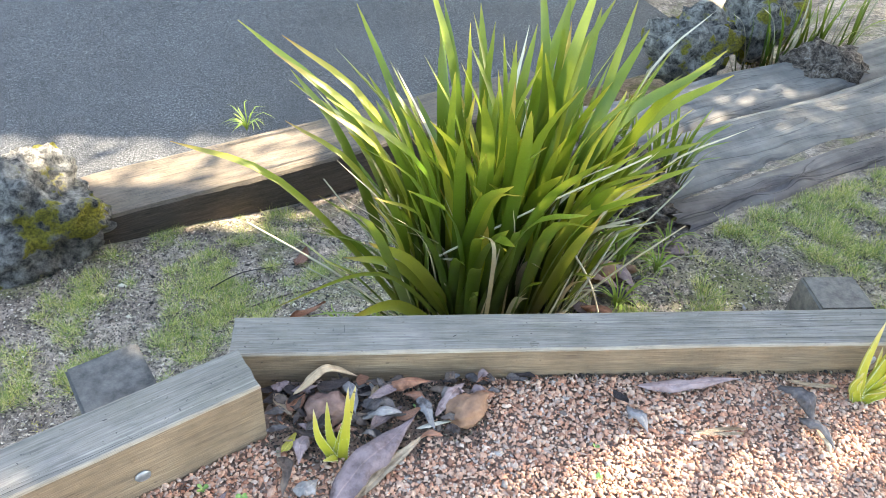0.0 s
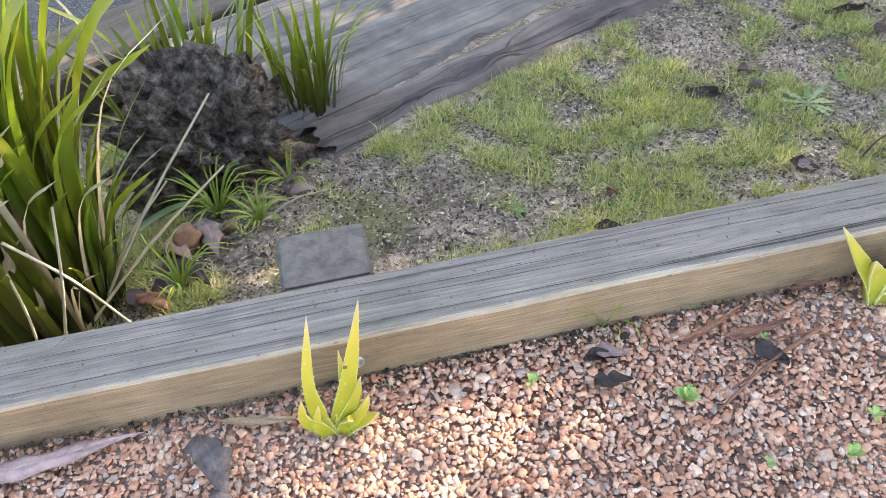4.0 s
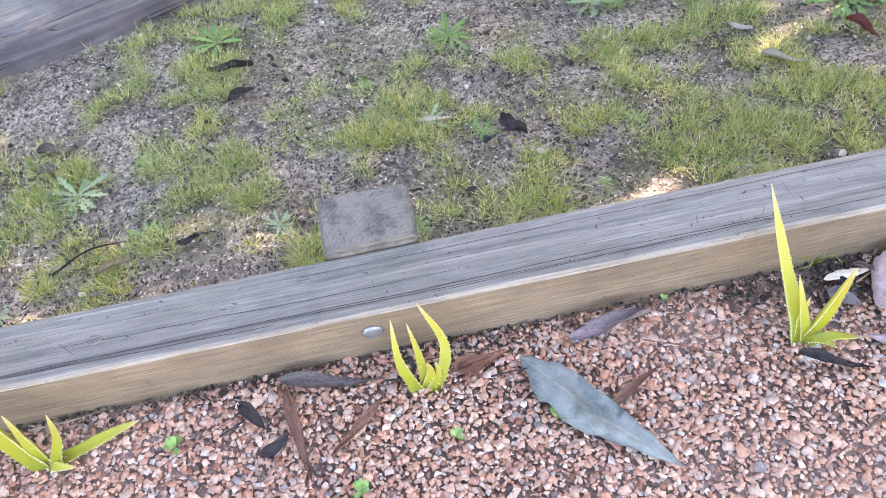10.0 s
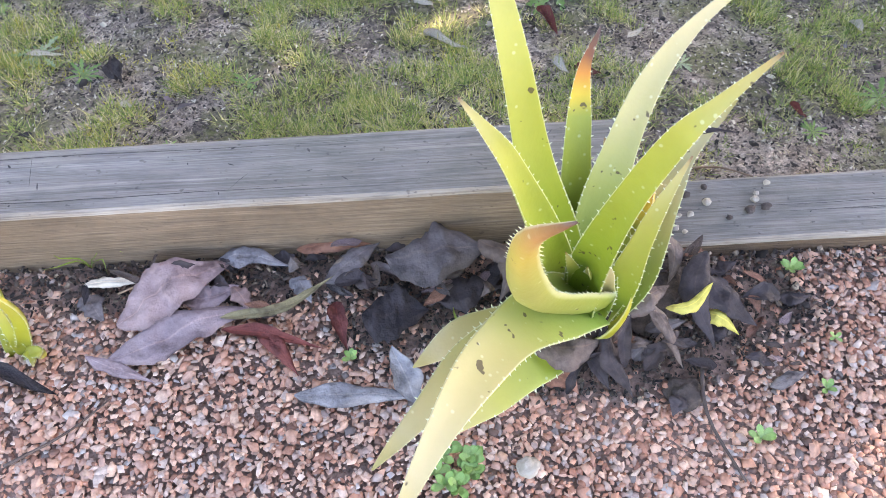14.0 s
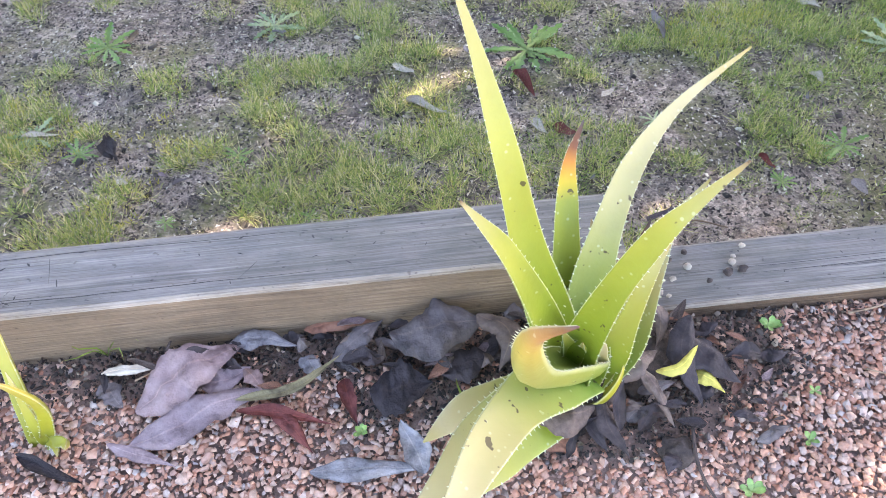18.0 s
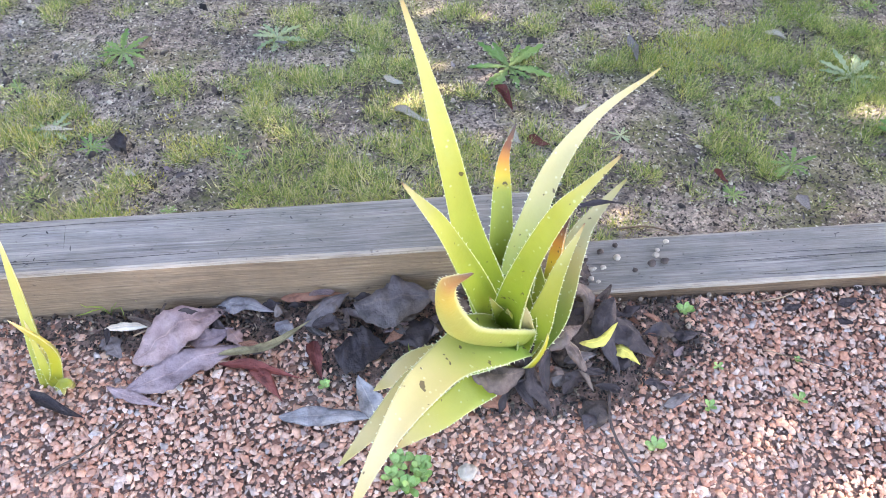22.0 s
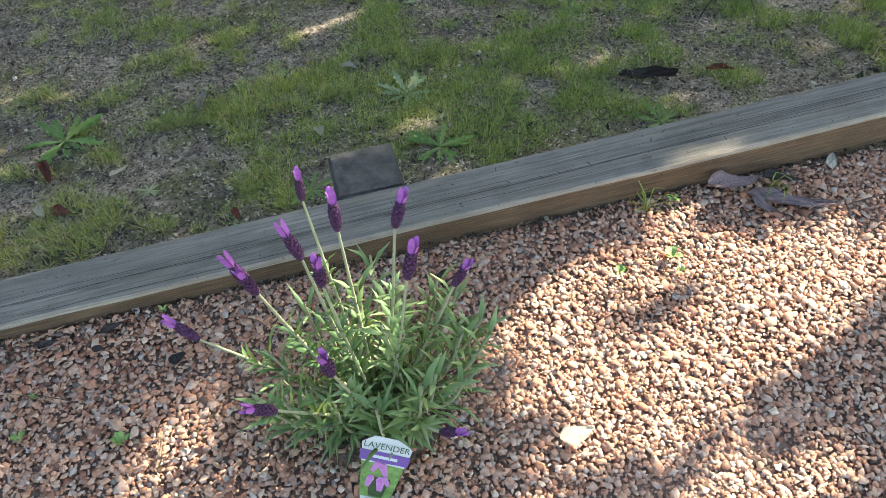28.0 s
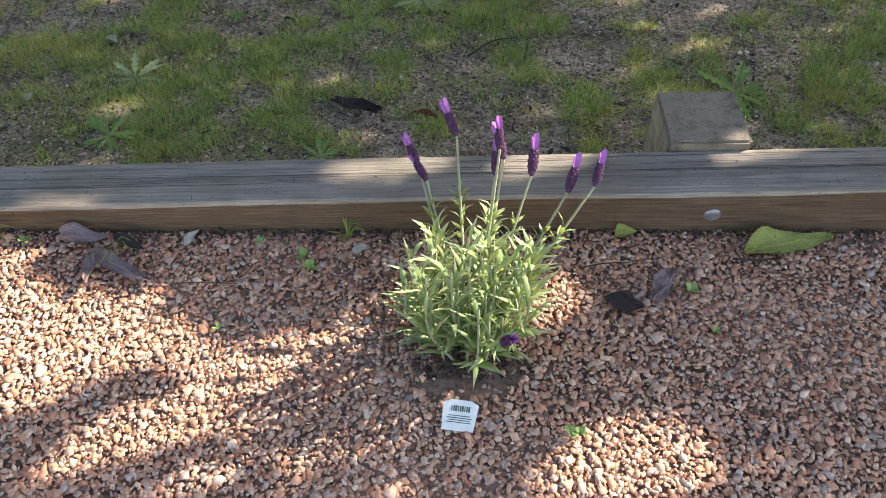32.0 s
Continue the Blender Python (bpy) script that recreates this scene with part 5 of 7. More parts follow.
def plant_tag(at, pose_m, label, front):
    base = base_empty("plant_tag", at)
    base.matrix_basis = Matrix.Translation(at) @ pose_m
    part("card", plate(0.066, 0.098, 0.0008, TAG_WHITE, 0.55 if front else 0.88, 0.012), base, "white plastic card")
    if front:
        part("picture_ground", plate(0.056, 0.052, 0.0004, TAG_GREEN, 0.72), base, "printed green foliage", Matrix.Translation((0, -0.0007, 0.006)))
        part("title_band", plate(0.0655, 0.015, 0.0004, TAG_PURPLE, 0.97), base, "purple title band", Matrix.Translation((0, -0.0009, 0.061)))
        part("name_bar", plate(0.034, 0.0042, 0.0003, TAG_WHITE, 1.0), base, "pale line of print", Matrix.Translation((0, -0.0013, 0.0665)))
        part("print_shadow", plate(0.030, 0.030, 0.0003, TAG_DARK, 0.6), base, "dark green printed foliage", Matrix.Translation((0.0, -0.0010, 0.008)))
        part("title", text_data("LAVENDER", 0.0125, TAG_INK), base, "dark green title", Matrix.Translation((0, -0.0012, 0.0845)) @ Matrix.Rotation(radians(90), 4, "X"))
        for k, (x, z, s, a) in enumerate(((-0.012, 0.046, 1.0, 0.4), (0.008, 0.042, 1.2, -0.5), (-0.014, 0.022, 1.1, 0.2), (0.004, 0.018, 1.3, -0.1), (0.014, 0.028, 0.9, -0.6))):
            part("printed_flower", plate(0.009 * s, 0.017 * s, 0.0003, TAG_PINK, 0.6, 0.004 * s), base, "printed pink flower", Matrix.Translation((x, -0.0013 - 0.0002 * k, z)) @ Matrix.Rotation(a, 4, "Y"))
    else:
        for k in range(9):
            part("barcode_bar", plate(0.0016 + 0.0009 * (k % 3), 0.018, 0.0003, TAG_INK, 1.0), base, "", Matrix.Translation((-0.016 + 0.004 * k, -0.0006, 0.062)))
        for k in range(4):
            part("text_bar", plate(0.046 - 0.006 * (k % 2), 0.0022, 0.0003, TAG_INK, 1.0), base, "", Matrix.Translation((0.0, -0.0006, 0.026 + 0.007 * k)))
    return tagged(base, label, "plant tag")


def leaning(up, across):
    """Turn of a card that stands along up, its width along across."""
    zc = Vector(up).normalized()
    xc = (Vector(across) - zc * Vector(across).dot(zc)).normalized()
    return Matrix((xc, zc.cross(xc), zc)).transposed().to_4x4()


plant_tag((5.224, 1.127, -0.004), leaning((0.40, 0.39, 0.83), (0.78, -0.44, -0.42)), "white plant tag with a purple band, tilted in gravel", True)
plant_tag((6.566, 1.130, 0.004), leaning((0.16, 0.72, 0.60), (0.95, -0.08, -0.25)) @ Matrix.Diagonal((0.80, 1.0, 0.46, 1.0)), "white plant tag lying back, barcode and print up", False)


# ---- dead leaves ----
def dead_leaf_meshes():
    """Leaf shapes of length 1 and width 1, curled in different ways; the colours come with copies."""
    out = []
    r = random.Random(4)
    for k in range(10):
        curl, lift, side = r.uniform(0.25, 0.9), r.uniform(0.02, 0.12), r.uniform(-0.13, 0.13)
        pts = [(0, 0, 0.01), (0.25, side * 0.7, lift), (0.6, side, lift * r.uniform(0.2, 1.0)), (1.0, side * 0.2, r.uniform(0.0, 0.08))]
        verts, uvs, faces = [], [], []
        n, m = 12, 6
        spine = bezier(pts, n)
        tw = r.uniform(-0.8, 0.8)
        for i, (p, tan, sd, nor) in enumerate(spine_frames(spine, (0, 0, 1))):
            s = i / n
            w = max(0.03, (min(1, 2.6 * s + 0.05) ** 0.8) * (1 - s ** 2.2) ** 0.75) * 0.5
            for j in range(m + 1):
                q = 2 * j / m - 1
                h = curl * 0.40 * (q * q) * (0.6 + 0.5 * math.sin(5 * s + k)) + 0.05 * math.sin(9 * s + 4 * q + k) + 0.03 * math.sin(23 * s - 7 * q) + tw * 0.3 * q * (s - 0.5)
                verts.append((p.x, p.y + q * w * (1 - 0.12 * curl * abs(q)), max(0.0, p.z + h * 1.0)))
                uvs.append((j / m, s))
            if i:
                a = (m + 1) * (i - 1)
                faces += [(a + j, a + j + 1, a + m + 2 + j, a + m + 1 + j) for j in range(m)]
        out.append((verts, faces, uvs))
    return out


LEAF_SHAPES = dead_leaf_meshes()
LEAF_MESHES = {}
LEAF_WORDS = {"mauve": "mauve-brown", "grey": "grey-brown", "silver": "silver-grey", "tan": "tan", "rust": "rusty brown", "dark": "dark brown", "red": "dark red", "olive": "olive-tan",
              "bark": "brown papery", "yellow": "yellow", "cream": "pale cream", "blue": "pale blue-green", "lime": "yellow-green", "rose": "rosy tan"}


def dead_leaf(x0, y0, x1, y1, width, colour, z0, z1, where, k):
    shape = k % len(LEAF_SHAPES)
    if (shape, colour) not in LEAF_MESHES:
        LEAF_MESHES[shape, colour] = mesh_of("dead_leaf", *LEAF_SHAPES[shape][:2], DEAD[colour], LEAF_SHAPES[shape][2])
    ob = new("dead_leaf", LEAF_MESHES[shape, colour])
    dx, dy = x1 - x0, y1 - y0
    ln = math.hypot(dx, dy)
    ob.matrix_basis = (Matrix.Translation((x0, y0, z0)) @ Matrix.Rotation(math.atan2(dy, dx), 4, "Z") @ Matrix.Rotation(-math.atan2(z1 - z0, ln), 4, "Y")
                       @ Matrix.Diagonal((ln, width, min(0.055, ln * 0.45, max(0.022, width * 1.5)), 1)))
    return tagged(ob, "%s dead gum leaf lying on %s" % (LEAF_WORDS[colour], where), "dead leaf", "dead leaves")


def curled_leaf(points, width, colour, where, roll=0.9, twist=0.0, blunt=0.8, wave=0.12, seed=0):
    """A large dead leaf along a curve: arched across by the roll, twisted, with an uneven margin."""
    n, m = 22, 8
    verts, uvs, faces = [], [], []
    for i, (p, tan, side, nor) in enumerate(spine_frames(bezier(points, n), (0, 0, 1))):
        s = i / n
        r = Matrix.Rotation(twist * (s - 0.5), 3, tan)
        side, nor = r @ side, r @ nor
        full = math.sin(math.pi * min(1, s ** blunt * 0.97 + 0.02))
        w = width * 0.43 * max(0.02, full ** (0.85 if s < 0.5 else 1.15)) * (1 + 0.25 * noise.noise((s * 4, seed, 1)))
        bend = side * (width * 0.22 * noise.noise((s * 1.6, seed, 9)))
        p = p + bend
        ro = roll * (1.0 + 0.9 * noise.noise((s * 2.5, seed, 7)))
        for j in range(m + 1):
            q = 2 * j / m - 1
            if abs(ro) > 0.05:
                x, z = math.sin(q * ro) / ro, (1 - math.cos(q * ro)) / ro
            else:
                x, z = q, 0
            z += 2.4 * wave * noise.noise((s * 5 + seed, q * 1.4, 4)) + 0.16 * noise.noise((s * 13, q * 3, seed)) - 0.10 * (1 - abs(q)) ** 3
            e = 1 + (0.30 * noise.noise((s * 7, q * 0.4 + seed, 2)) + 0.16 * noise.noise((s * 22, q + seed, 5))) * abs(q)
            v = p + side * (x * w * e) + nor * (z * w)
            verts.append(v)
            uvs.append((j / m, s))
        if i:
            a = (m + 1) * (i - 1)
            faces += [(a + j, a + j + 1, a + m + 2 + j, a + m + 1 + j) for j in range(m)]
    low = min(v.z for v in verts)
    if where != "the lawn" and low < 0.004:
        verts = [v + Vector((0, 0, (0.004 - low) * (1 - min(1, max(0, v.z) / 0.03)))) for v in verts]
    ob = new("dead_leaf", mesh_of("dead_leaf", verts, faces, DEAD[colour], uvs))
    return tagged(ob, "%s curled dead leaf lying on %s" % (LEAF_WORDS[colour], where), "dead leaf", "dead leaves")


# curled leaves: three places along each, width, colour, roll, twist
G_, L_ = "pink gravel", "leaf litter and gravel"
CURLED_1 = [
    ((3.786, 1.497, .012), (3.854, 1.530, .038), (3.925, 1.563, .022), .088, "mauve", -.5, .3),
    ((3.783, 1.446, .010), (3.870, 1.474, .032), (3.968, 1.502, .014), .060, "mauve", -.6, -.3),
    ((3.905, 1.570, .022), (3.945, 1.572, .030), (3.998, 1.560, .018), .036, "silver", -.5, .2),
    ((3.860, 1.530, .012), (3.895, 1.520, .016), (3.935, 1.535, .012), .045, "mauve", .4, .2),
    ((3.925, 1.540, .012), (3.940, 1.520, .026), (3.952, 1.496, .014), .032, "rose", -.8, .4),
    ((3.917, 1.486, .028), (3.990, 1.489, .036), (4.055, 1.533, .034), .020, "olive", .8, .2),
    ((3.915, 1.478, .012), (3.970, 1.466, .018), (4.040, 1.446, .010), .022, "red", 1.0, .2),
    ((3.960, 1.478, .012), (3.985, 1.450, .022), (4.012, 1.412, .010), .030, "red", -.9, .3)]
CURLED_2 = [
    ((4.052, 1.505, .014), (4.058, 1.476, .022), (4.068, 1.442, .010), .030, "red", 1.1, .2),
    ((4.118, 1.552, .040), (4.180, 1.548, .062), (4.246, 1.556, .050), .105, "grey", -.7, .5),
    ((4.236, 1.556, .060), (4.266, 1.524, .056), (4.252, 1.494, .012), .050, "bark", -1.1, .5),
    ((4.086, 1.490, .012), (4.126, 1.486, .022), (4.168, 1.488, .010), .085, "dark", -.3, .3),
    ((4.005, 1.387, .010), (4.070, 1.384, .018), (4.146, 1.374, .012), .038, "silver", -.6, .3),
    ((4.142, 1.368, .010), (4.133, 1.400, .030), (4.126, 1.430, .040), .044, "silver", .8, .4),
    ((4.040, 1.530, .014), (4.075, 1.548, .034), (4.112, 1.578, .030), .046, "grey", -.8, .6),
    ((4.005, 1.580, .020), (4.045, 1.585, .026), (4.100, 1.588, .020), .032, "rust", -.6, .2),
    ((4.180, 1.500, .010), (4.215, 1.510, .020), (4.260, 1.512, .014), .060, "dark", -.5, .2),
    ((3.738, 1.551, .012), (3.775, 1.553, .018), (3.818, 1.556, .012), .020, "cream", -.6, .1),
    ((3.736, 1.536, .010), (3.752, 1.520, .014), (3.770, 1.500, .010), .036, "grey", -.3, .1),
    ((3.755, 1.455, .010), (3.795, 1.436, .012), (3.842, 1.412, .010), .020, "mauve", -.4, .1),
    ((3.996, 1.545, .010), (4.008, 1.530, .020), (4.020, 1.505, .012), .036, "silver", -.7, .2)]
# by the aloe base: brown leaves coloured darker to hold the deep shade there
CURLED_3 = [
    ((4.284, 1.420, .052), (4.324, 1.404, .058), (4.368, 1.414, .046), .070, "bark", -1.0, .6),
    ((4.288, 1.418, .036), (4.311, 1.388, .026), (4.328, 1.362, .010), .046, "rust", -1.0, .5),
    ((4.364, 1.432, .066), (4.374, 1.391, .040), (4.394, 1.356, .012), .034, "dark", -1.2, .7),
    ((4.392, 1.436, .060), (4.421, 1.451, .076), (4.452, 1.474, .062), .046, "bark", -1.1, .4),
    ((4.418, 1.456, .066), (4.440, 1.420, .056), (4.464, 1.388, .012), .026, "bark", -1.3, 1.2),
    ((4.512, 1.520, .056), (4.488, 1.468, .050), (4.500, 1.410, .010), .046, "dark", -.7, .4),
    ((4.492, 1.500, .040), (4.528, 1.466, .040), (4.566, 1.438, .010), .052, "dark", -.6, .3),
    ((4.388, 1.388, .026), (4.386, 1.406, .062), (4.398, 1.432, .072), .024, "dark", 1.2, .8),
    ((4.320, 1.366, .010), (4.331, 1.386, .040), (4.362, 1.402, .046), .018, "dark", 1.2, .6),
    ((4.452, 1.548, .072), (4.474, 1.528, .056), (4.462, 1.500, .020), .036, "bark", -1.2, .9),
    ((4.340, 1.420, .030), (4.352, 1.396, .030), (4.372, 1.368, .010), .030, "dark", 1.0, .5),
    ((4.446, 1.450, .050), (4.481, 1.452, .054), (4.508, 1.476, .056), .026, "yellow", -1.0, .4),
    ((4.502, 1.458, .020), (4.518, 1.444, .032), (4.542, 1.428, .010), .030, "yellow", -.8, .3)]
CURLED_4 = [
    ((4.418, 1.388, .010), (4.436, 1.400, .030), (4.456, 1.404, .014), .030, "dark", 1.0, .4),
    ((4.456, 1.360, .008), (4.448, 1.346, .016), (4.440, 1.330, .008), .028, "dark", -.5, .2),
    ((4.600, 1.478, .008), (4.620, 1.470, .014), (4.644, 1.474, .008), .026, "dark", -.5, .2),
    ((4.300, 1.520, .030), (4.310, 1.500, .050), (4.316, 1.480, .030), .030, "bark", 1.0, .6),
    ((-0.186, 1.560, .024), (-0.123, 1.590, .066), (-0.052, 1.604, .018), .030, "tan", -.9, .3),
    ((-0.110, 1.308, .010), (-0.031, 1.399, .034), (0.060, 1.500, .022), .078, "mauve", -.5, .2),
    ((-0.060, 1.332, .008), (0.010, 1.400, .014), (0.082, 1.470, .010), .030, "tan", .5, .2),
    ((-0.004, 1.574, .022), (0.044, 1.570, .046), (0.096, 1.577, .022), .040, "rust", -.9, .4),
    ((0.070, 1.560, .014), (0.080, 1.508, .036), (0.098, 1.474, .010), .036, "silver", -.8, .4),
    ((0.100, 1.506, .012), (0.133, 1.543, .036), (0.166, 1.575, .026), .034, "mauve", -.7, .3),
    ((-0.083, 1.594, .026), (-0.071, 1.548, .050), (-0.064, 1.506, .024), .034, "silver", -.8, .4),
    ((-0.050, 1.532, .020), (-0.010, 1.536, .036), (0.020, 1.522, .012), .046, "grey", -.6, .4)]
CURLED_5 = [
    ((-0.206, 1.422, .010), (-0.187, 1.380, .030), (-0.191, 1.338, .010), .036, "bark", 1.1, .5),
    ((-0.176, 1.352, .010), (-0.151, 1.353, .026), (-0.128, 1.372, .010), .044, "silver", -.6, .4),
    ((-0.150, 1.470, .012), (-0.165, 1.440, .030), (-0.172, 1.404, .012), .040, "mauve", -.7, .4),
    ((-0.050, 1.500, .018), (0.000, 1.506, .036), (0.050, 1.512, .016), .030, "silver", -.8, .3),
    ((0.060, 1.480, .008), (0.096, 1.484, .016), (0.150, 1.500, .008), .014, "cream", -.8, .3),
    ((0.852, 1.556, .020), (0.862, 1.505, .062), (0.872, 1.446, .016), .066, "grey", -1.3, .5),
    ((0.856, 1.480, .012), (0.878, 1.444, .040), (0.898, 1.398, .010), .044, "grey", -1.4, .8),
    ((0.884, 1.450, .010), (0.890, 1.420, .020), (0.888, 1.385, .008), .024, "tan", -.8, .3),
    ((3.272, 1.530, .012), (3.345, 1.440, .022), (3.440, 1.330, .012), .082, "blue", -.35, .2),
    ((0.500, 1.520, .010), (0.514, 1.488, .030), (0.528, 1.452, .010), .044, "silver", -1.1, .6),
    ((2.006, 1.528, .010), (2.120, 1.552, .028), (2.252, 1.564, .010), .072, "rose", -.5, .25),
    ((0.535, 1.574, .010), (0.650, 1.570, .022), (0.770, 1.582, .012), .040, "mauve", -.6, .2)]


GRAVEL_LEAVES_1 = [
        (0.254, 1.593, 0.301, 1.589, 0.026, "grey"), (0.617, 1.448, 0.719, 1.437, 0.013, "tan"),
    (-0.201, 1.433, -0.174, 1.471, 0.024, "yellow"),     (-0.046, 1.516, 0.041, 1.501, 0.033, "grey"),     (-0.313, 1.275, -0.292, 1.348, 0.033, "mauve"), (0.131, 1.597, 0.160, 1.607, 0.031, "silver")]
GRAVEL_LEAVES_2 = [
    (0.169, 1.601, 0.223, 1.580, 0.026, "grey"), (-0.194, 1.524, -0.162, 1.565, 0.040, "rust"), (-0.082, 1.561, -0.009, 1.574, 0.040, "dark"),
    (-0.223, 1.568, -0.185, 1.513, 0.030, "tan"), (-0.030, 1.473, 0.033, 1.523, 0.029, "mauve"), (0.867, 1.575, 0.971, 1.552, 0.017, "tan"),
    (0.478, 1.556, 0.502, 1.523, 0.027, "dark"), (0.639, 1.449, 0.726, 1.447, 0.012, "tan"), (0.261, 1.609, 0.321, 1.597, 0.033, "dark"),
    (1.372, 1.547, 1.425, 1.538, 0.026, "dark"), (1.375, 1.513, 1.406, 1.494, 0.026, "dark"),     (1.577, 1.534, 1.683, 1.541, 0.022, "rust")]
GRAVEL_LEAVES_3 = [
    (1.615, 1.517, 1.640, 1.468, 0.042, "dark"), (1.388, 1.557, 1.436, 1.539, 0.028, "mauve"), (1.394, 1.513, 1.428, 1.501, 0.023, "dark"),
    (1.510, 1.538, 1.625, 1.577, 0.014, "rust"), (1.693, 1.590, 1.761, 1.583, 0.012, "rust"), (1.864, 1.500, 1.939, 1.483, 0.011, "tan"),
    (2.055, 1.392, 2.067, 1.380, 0.020, "dark"), (2.227, 1.569, 2.245, 1.549, 0.026, "mauve"), (2.938, 1.573, 3.076, 1.544, 0.030, "grey"),
    (2.943, 1.564, 2.968, 1.416, 0.021, "rust"), (3.078, 1.514, 2.998, 1.441, 0.017, "rust"), (3.187, 1.528, 3.260, 1.550, 0.027, "rust"),
    (2.878, 1.550, 2.912, 1.503, 0.025, "dark"), (2.903, 1.465, 2.945, 1.489, 0.024, "dark"), (2.199, 1.551, 2.230, 1.557, 0.027, "mauve")]
GRAVEL_LEAVES_4 = [
    (3.351, 1.544, 3.474, 1.557, 0.033, "mauve"), (3.369, 1.425, 3.457, 1.471, 0.017, "rust"),
    (3.173, 1.532, 3.242, 1.545, 0.022, "rust"), (3.649, 1.450, 3.735, 1.404, 0.021, "dark")]
GRAVEL_LEAVES_6 = [
                (5.485, 1.132, 5.533, 1.132, 0.035, "cream"),
    (4.975, 1.421, 5.002, 1.426, 0.025, "dark"), (4.875, 1.504, 4.910, 1.514, 0.020, "dark"), (4.784, 1.499, 4.814, 1.504, 0.020, "dark")]
GRAVEL_LEAVES_7 = [
    (4.951, 1.242, 4.959, 1.294, 0.009, "tan"), (4.864, 1.480, 4.883, 1.467, 0.017, "dark"), (5.397, 1.444, 5.420, 1.456, 0.019, "dark"),
    (5.48, 0.825, 5.640, 0.862, 0.070, "cream"), (5.614, 0.951, 5.678, 0.917, 0.016, "rust"), (5.887, 1.502, 5.980, 1.491, 0.048, "mauve"),
    (5.946, 1.469, 6.070, 1.397, 0.038, "mauve"), (5.949, 1.462, 5.961, 1.393, 0.027, "mauve"), (5.981, 1.497, 6.041, 1.464, 0.028, "dark"),
    (7.049, 1.443, 7.205, 1.471, 0.074, "lime"), (6.809, 1.357, 6.865, 1.332, 0.041, "dark"), (6.912, 1.404, 6.878, 1.341, 0.030, "mauve"),
    (6.392, 1.461, 6.422, 1.466, 0.027, "cream"), (6.106, 1.476, 6.127, 1.509, 0.022, "cream"), (6.838, 1.479, 6.876, 1.487, 0.038, "lime")]
GRAVEL_LEAVES_8 = [
    (6.829, 1.363, 6.866, 1.335, 0.035, "dark"), (6.884, 1.340, 6.923, 1.407, 0.027, "mauve")]
LAWN_LEAVES_1 = [
    (2.171, 2.133, 2.175, 2.198, 0.017, "cream"), (2.191, 2.227, 2.242, 2.178, 0.059, "dark"), (2.275, 2.653, 2.374, 2.656, 0.043, "grey"),
    (2.286, 2.607, 2.335, 2.578, 0.049, "grey"), (2.100, 2.611, 2.178, 2.576, 0.050, "dark"), (2.713, 2.913, 2.847, 2.904, 0.036, "dark"),
    (2.774, 2.735, 2.848, 2.784, 0.045, "dark"), (2.469, 2.175, 2.555, 2.204, 0.022, "tan"), (3.476, 2.462, 3.505, 2.386, 0.049, "dark"),
    (3.086, 2.107, 3.149, 2.105, 0.033, "dark"), (2.655, 2.211, 2.706, 2.224, 0.030, "dark"), (3.265, 2.514, 3.354, 2.514, 0.023, "cream"),
    (4.214, 2.534, 4.318, 2.470, 0.031, "cream"), (4.189, 2.692, 4.245, 2.652, 0.030, "cream"), (3.476, 2.478, 3.522, 2.375, 0.041, "dark")]
CURLED_6 = [
    ((0.748, 2.46, 0.02), (0.78, 2.36, 0.045), (0.806, 2.255, 0.02), 0.075, "mauve", -0.8, 0.4),
    ((0.675, 2.30, 0.02), (0.73, 2.24, 0.04), (0.79, 2.165, 0.015), 0.06, "dark", -0.9, 0.5),
    ((0.69, 2.40, 0.03), (0.715, 2.33, 0.05), (0.74, 2.25, 0.03), 0.07, "rose", -1.0, 0.6),
    ((0.965, 2.475, 0.015), (1.0, 2.465, 0.03), (1.045, 2.45, 0.015), 0.06, "mauve", -0.6, 0.2),
    ((0.62, 2.20, 0.02), (0.66, 2.15, 0.04), (0.70, 2.10, 0.02), 0.05, "rust", -0.9, 0.5)]
LAWN_LEAVES_2 = [
    (4.970, 2.888, 4.954, 2.724, 0.036, "silver"), (5.410, 2.876, 5.461, 2.824, 0.039, "cream"), (4.506, 2.622, 4.541, 2.508, 0.039, "red"),
    (4.518, 2.415, 4.543, 2.353, 0.033, "cream"), (4.706, 2.475, 4.755, 2.518, 0.024, "cream"), (3.461, 2.881, 3.492, 2.939, 0.028, "tan"),
    (5.196, 2.101, 5.206, 2.048, 0.040, "silver"), (5.025, 2.220, 5.042, 2.166, 0.023, "red"), (3.526, 2.314, 3.554, 2.297, 0.023, "cream"),
    (6.203, 2.472, 6.349, 2.395, 0.031, "dark"), (6.216, 2.482, 6.362, 2.405, 0.034, "dark"), (6.452, 2.406, 6.531, 2.372, 0.026, "red"),
    (5.285, 2.519, 5.295, 2.467, 0.040, "cream"), (4.562, 2.378, 4.617, 2.343, 0.043, "red"), (6.391, 1.985, 6.426, 1.955, 0.032, "lime")]
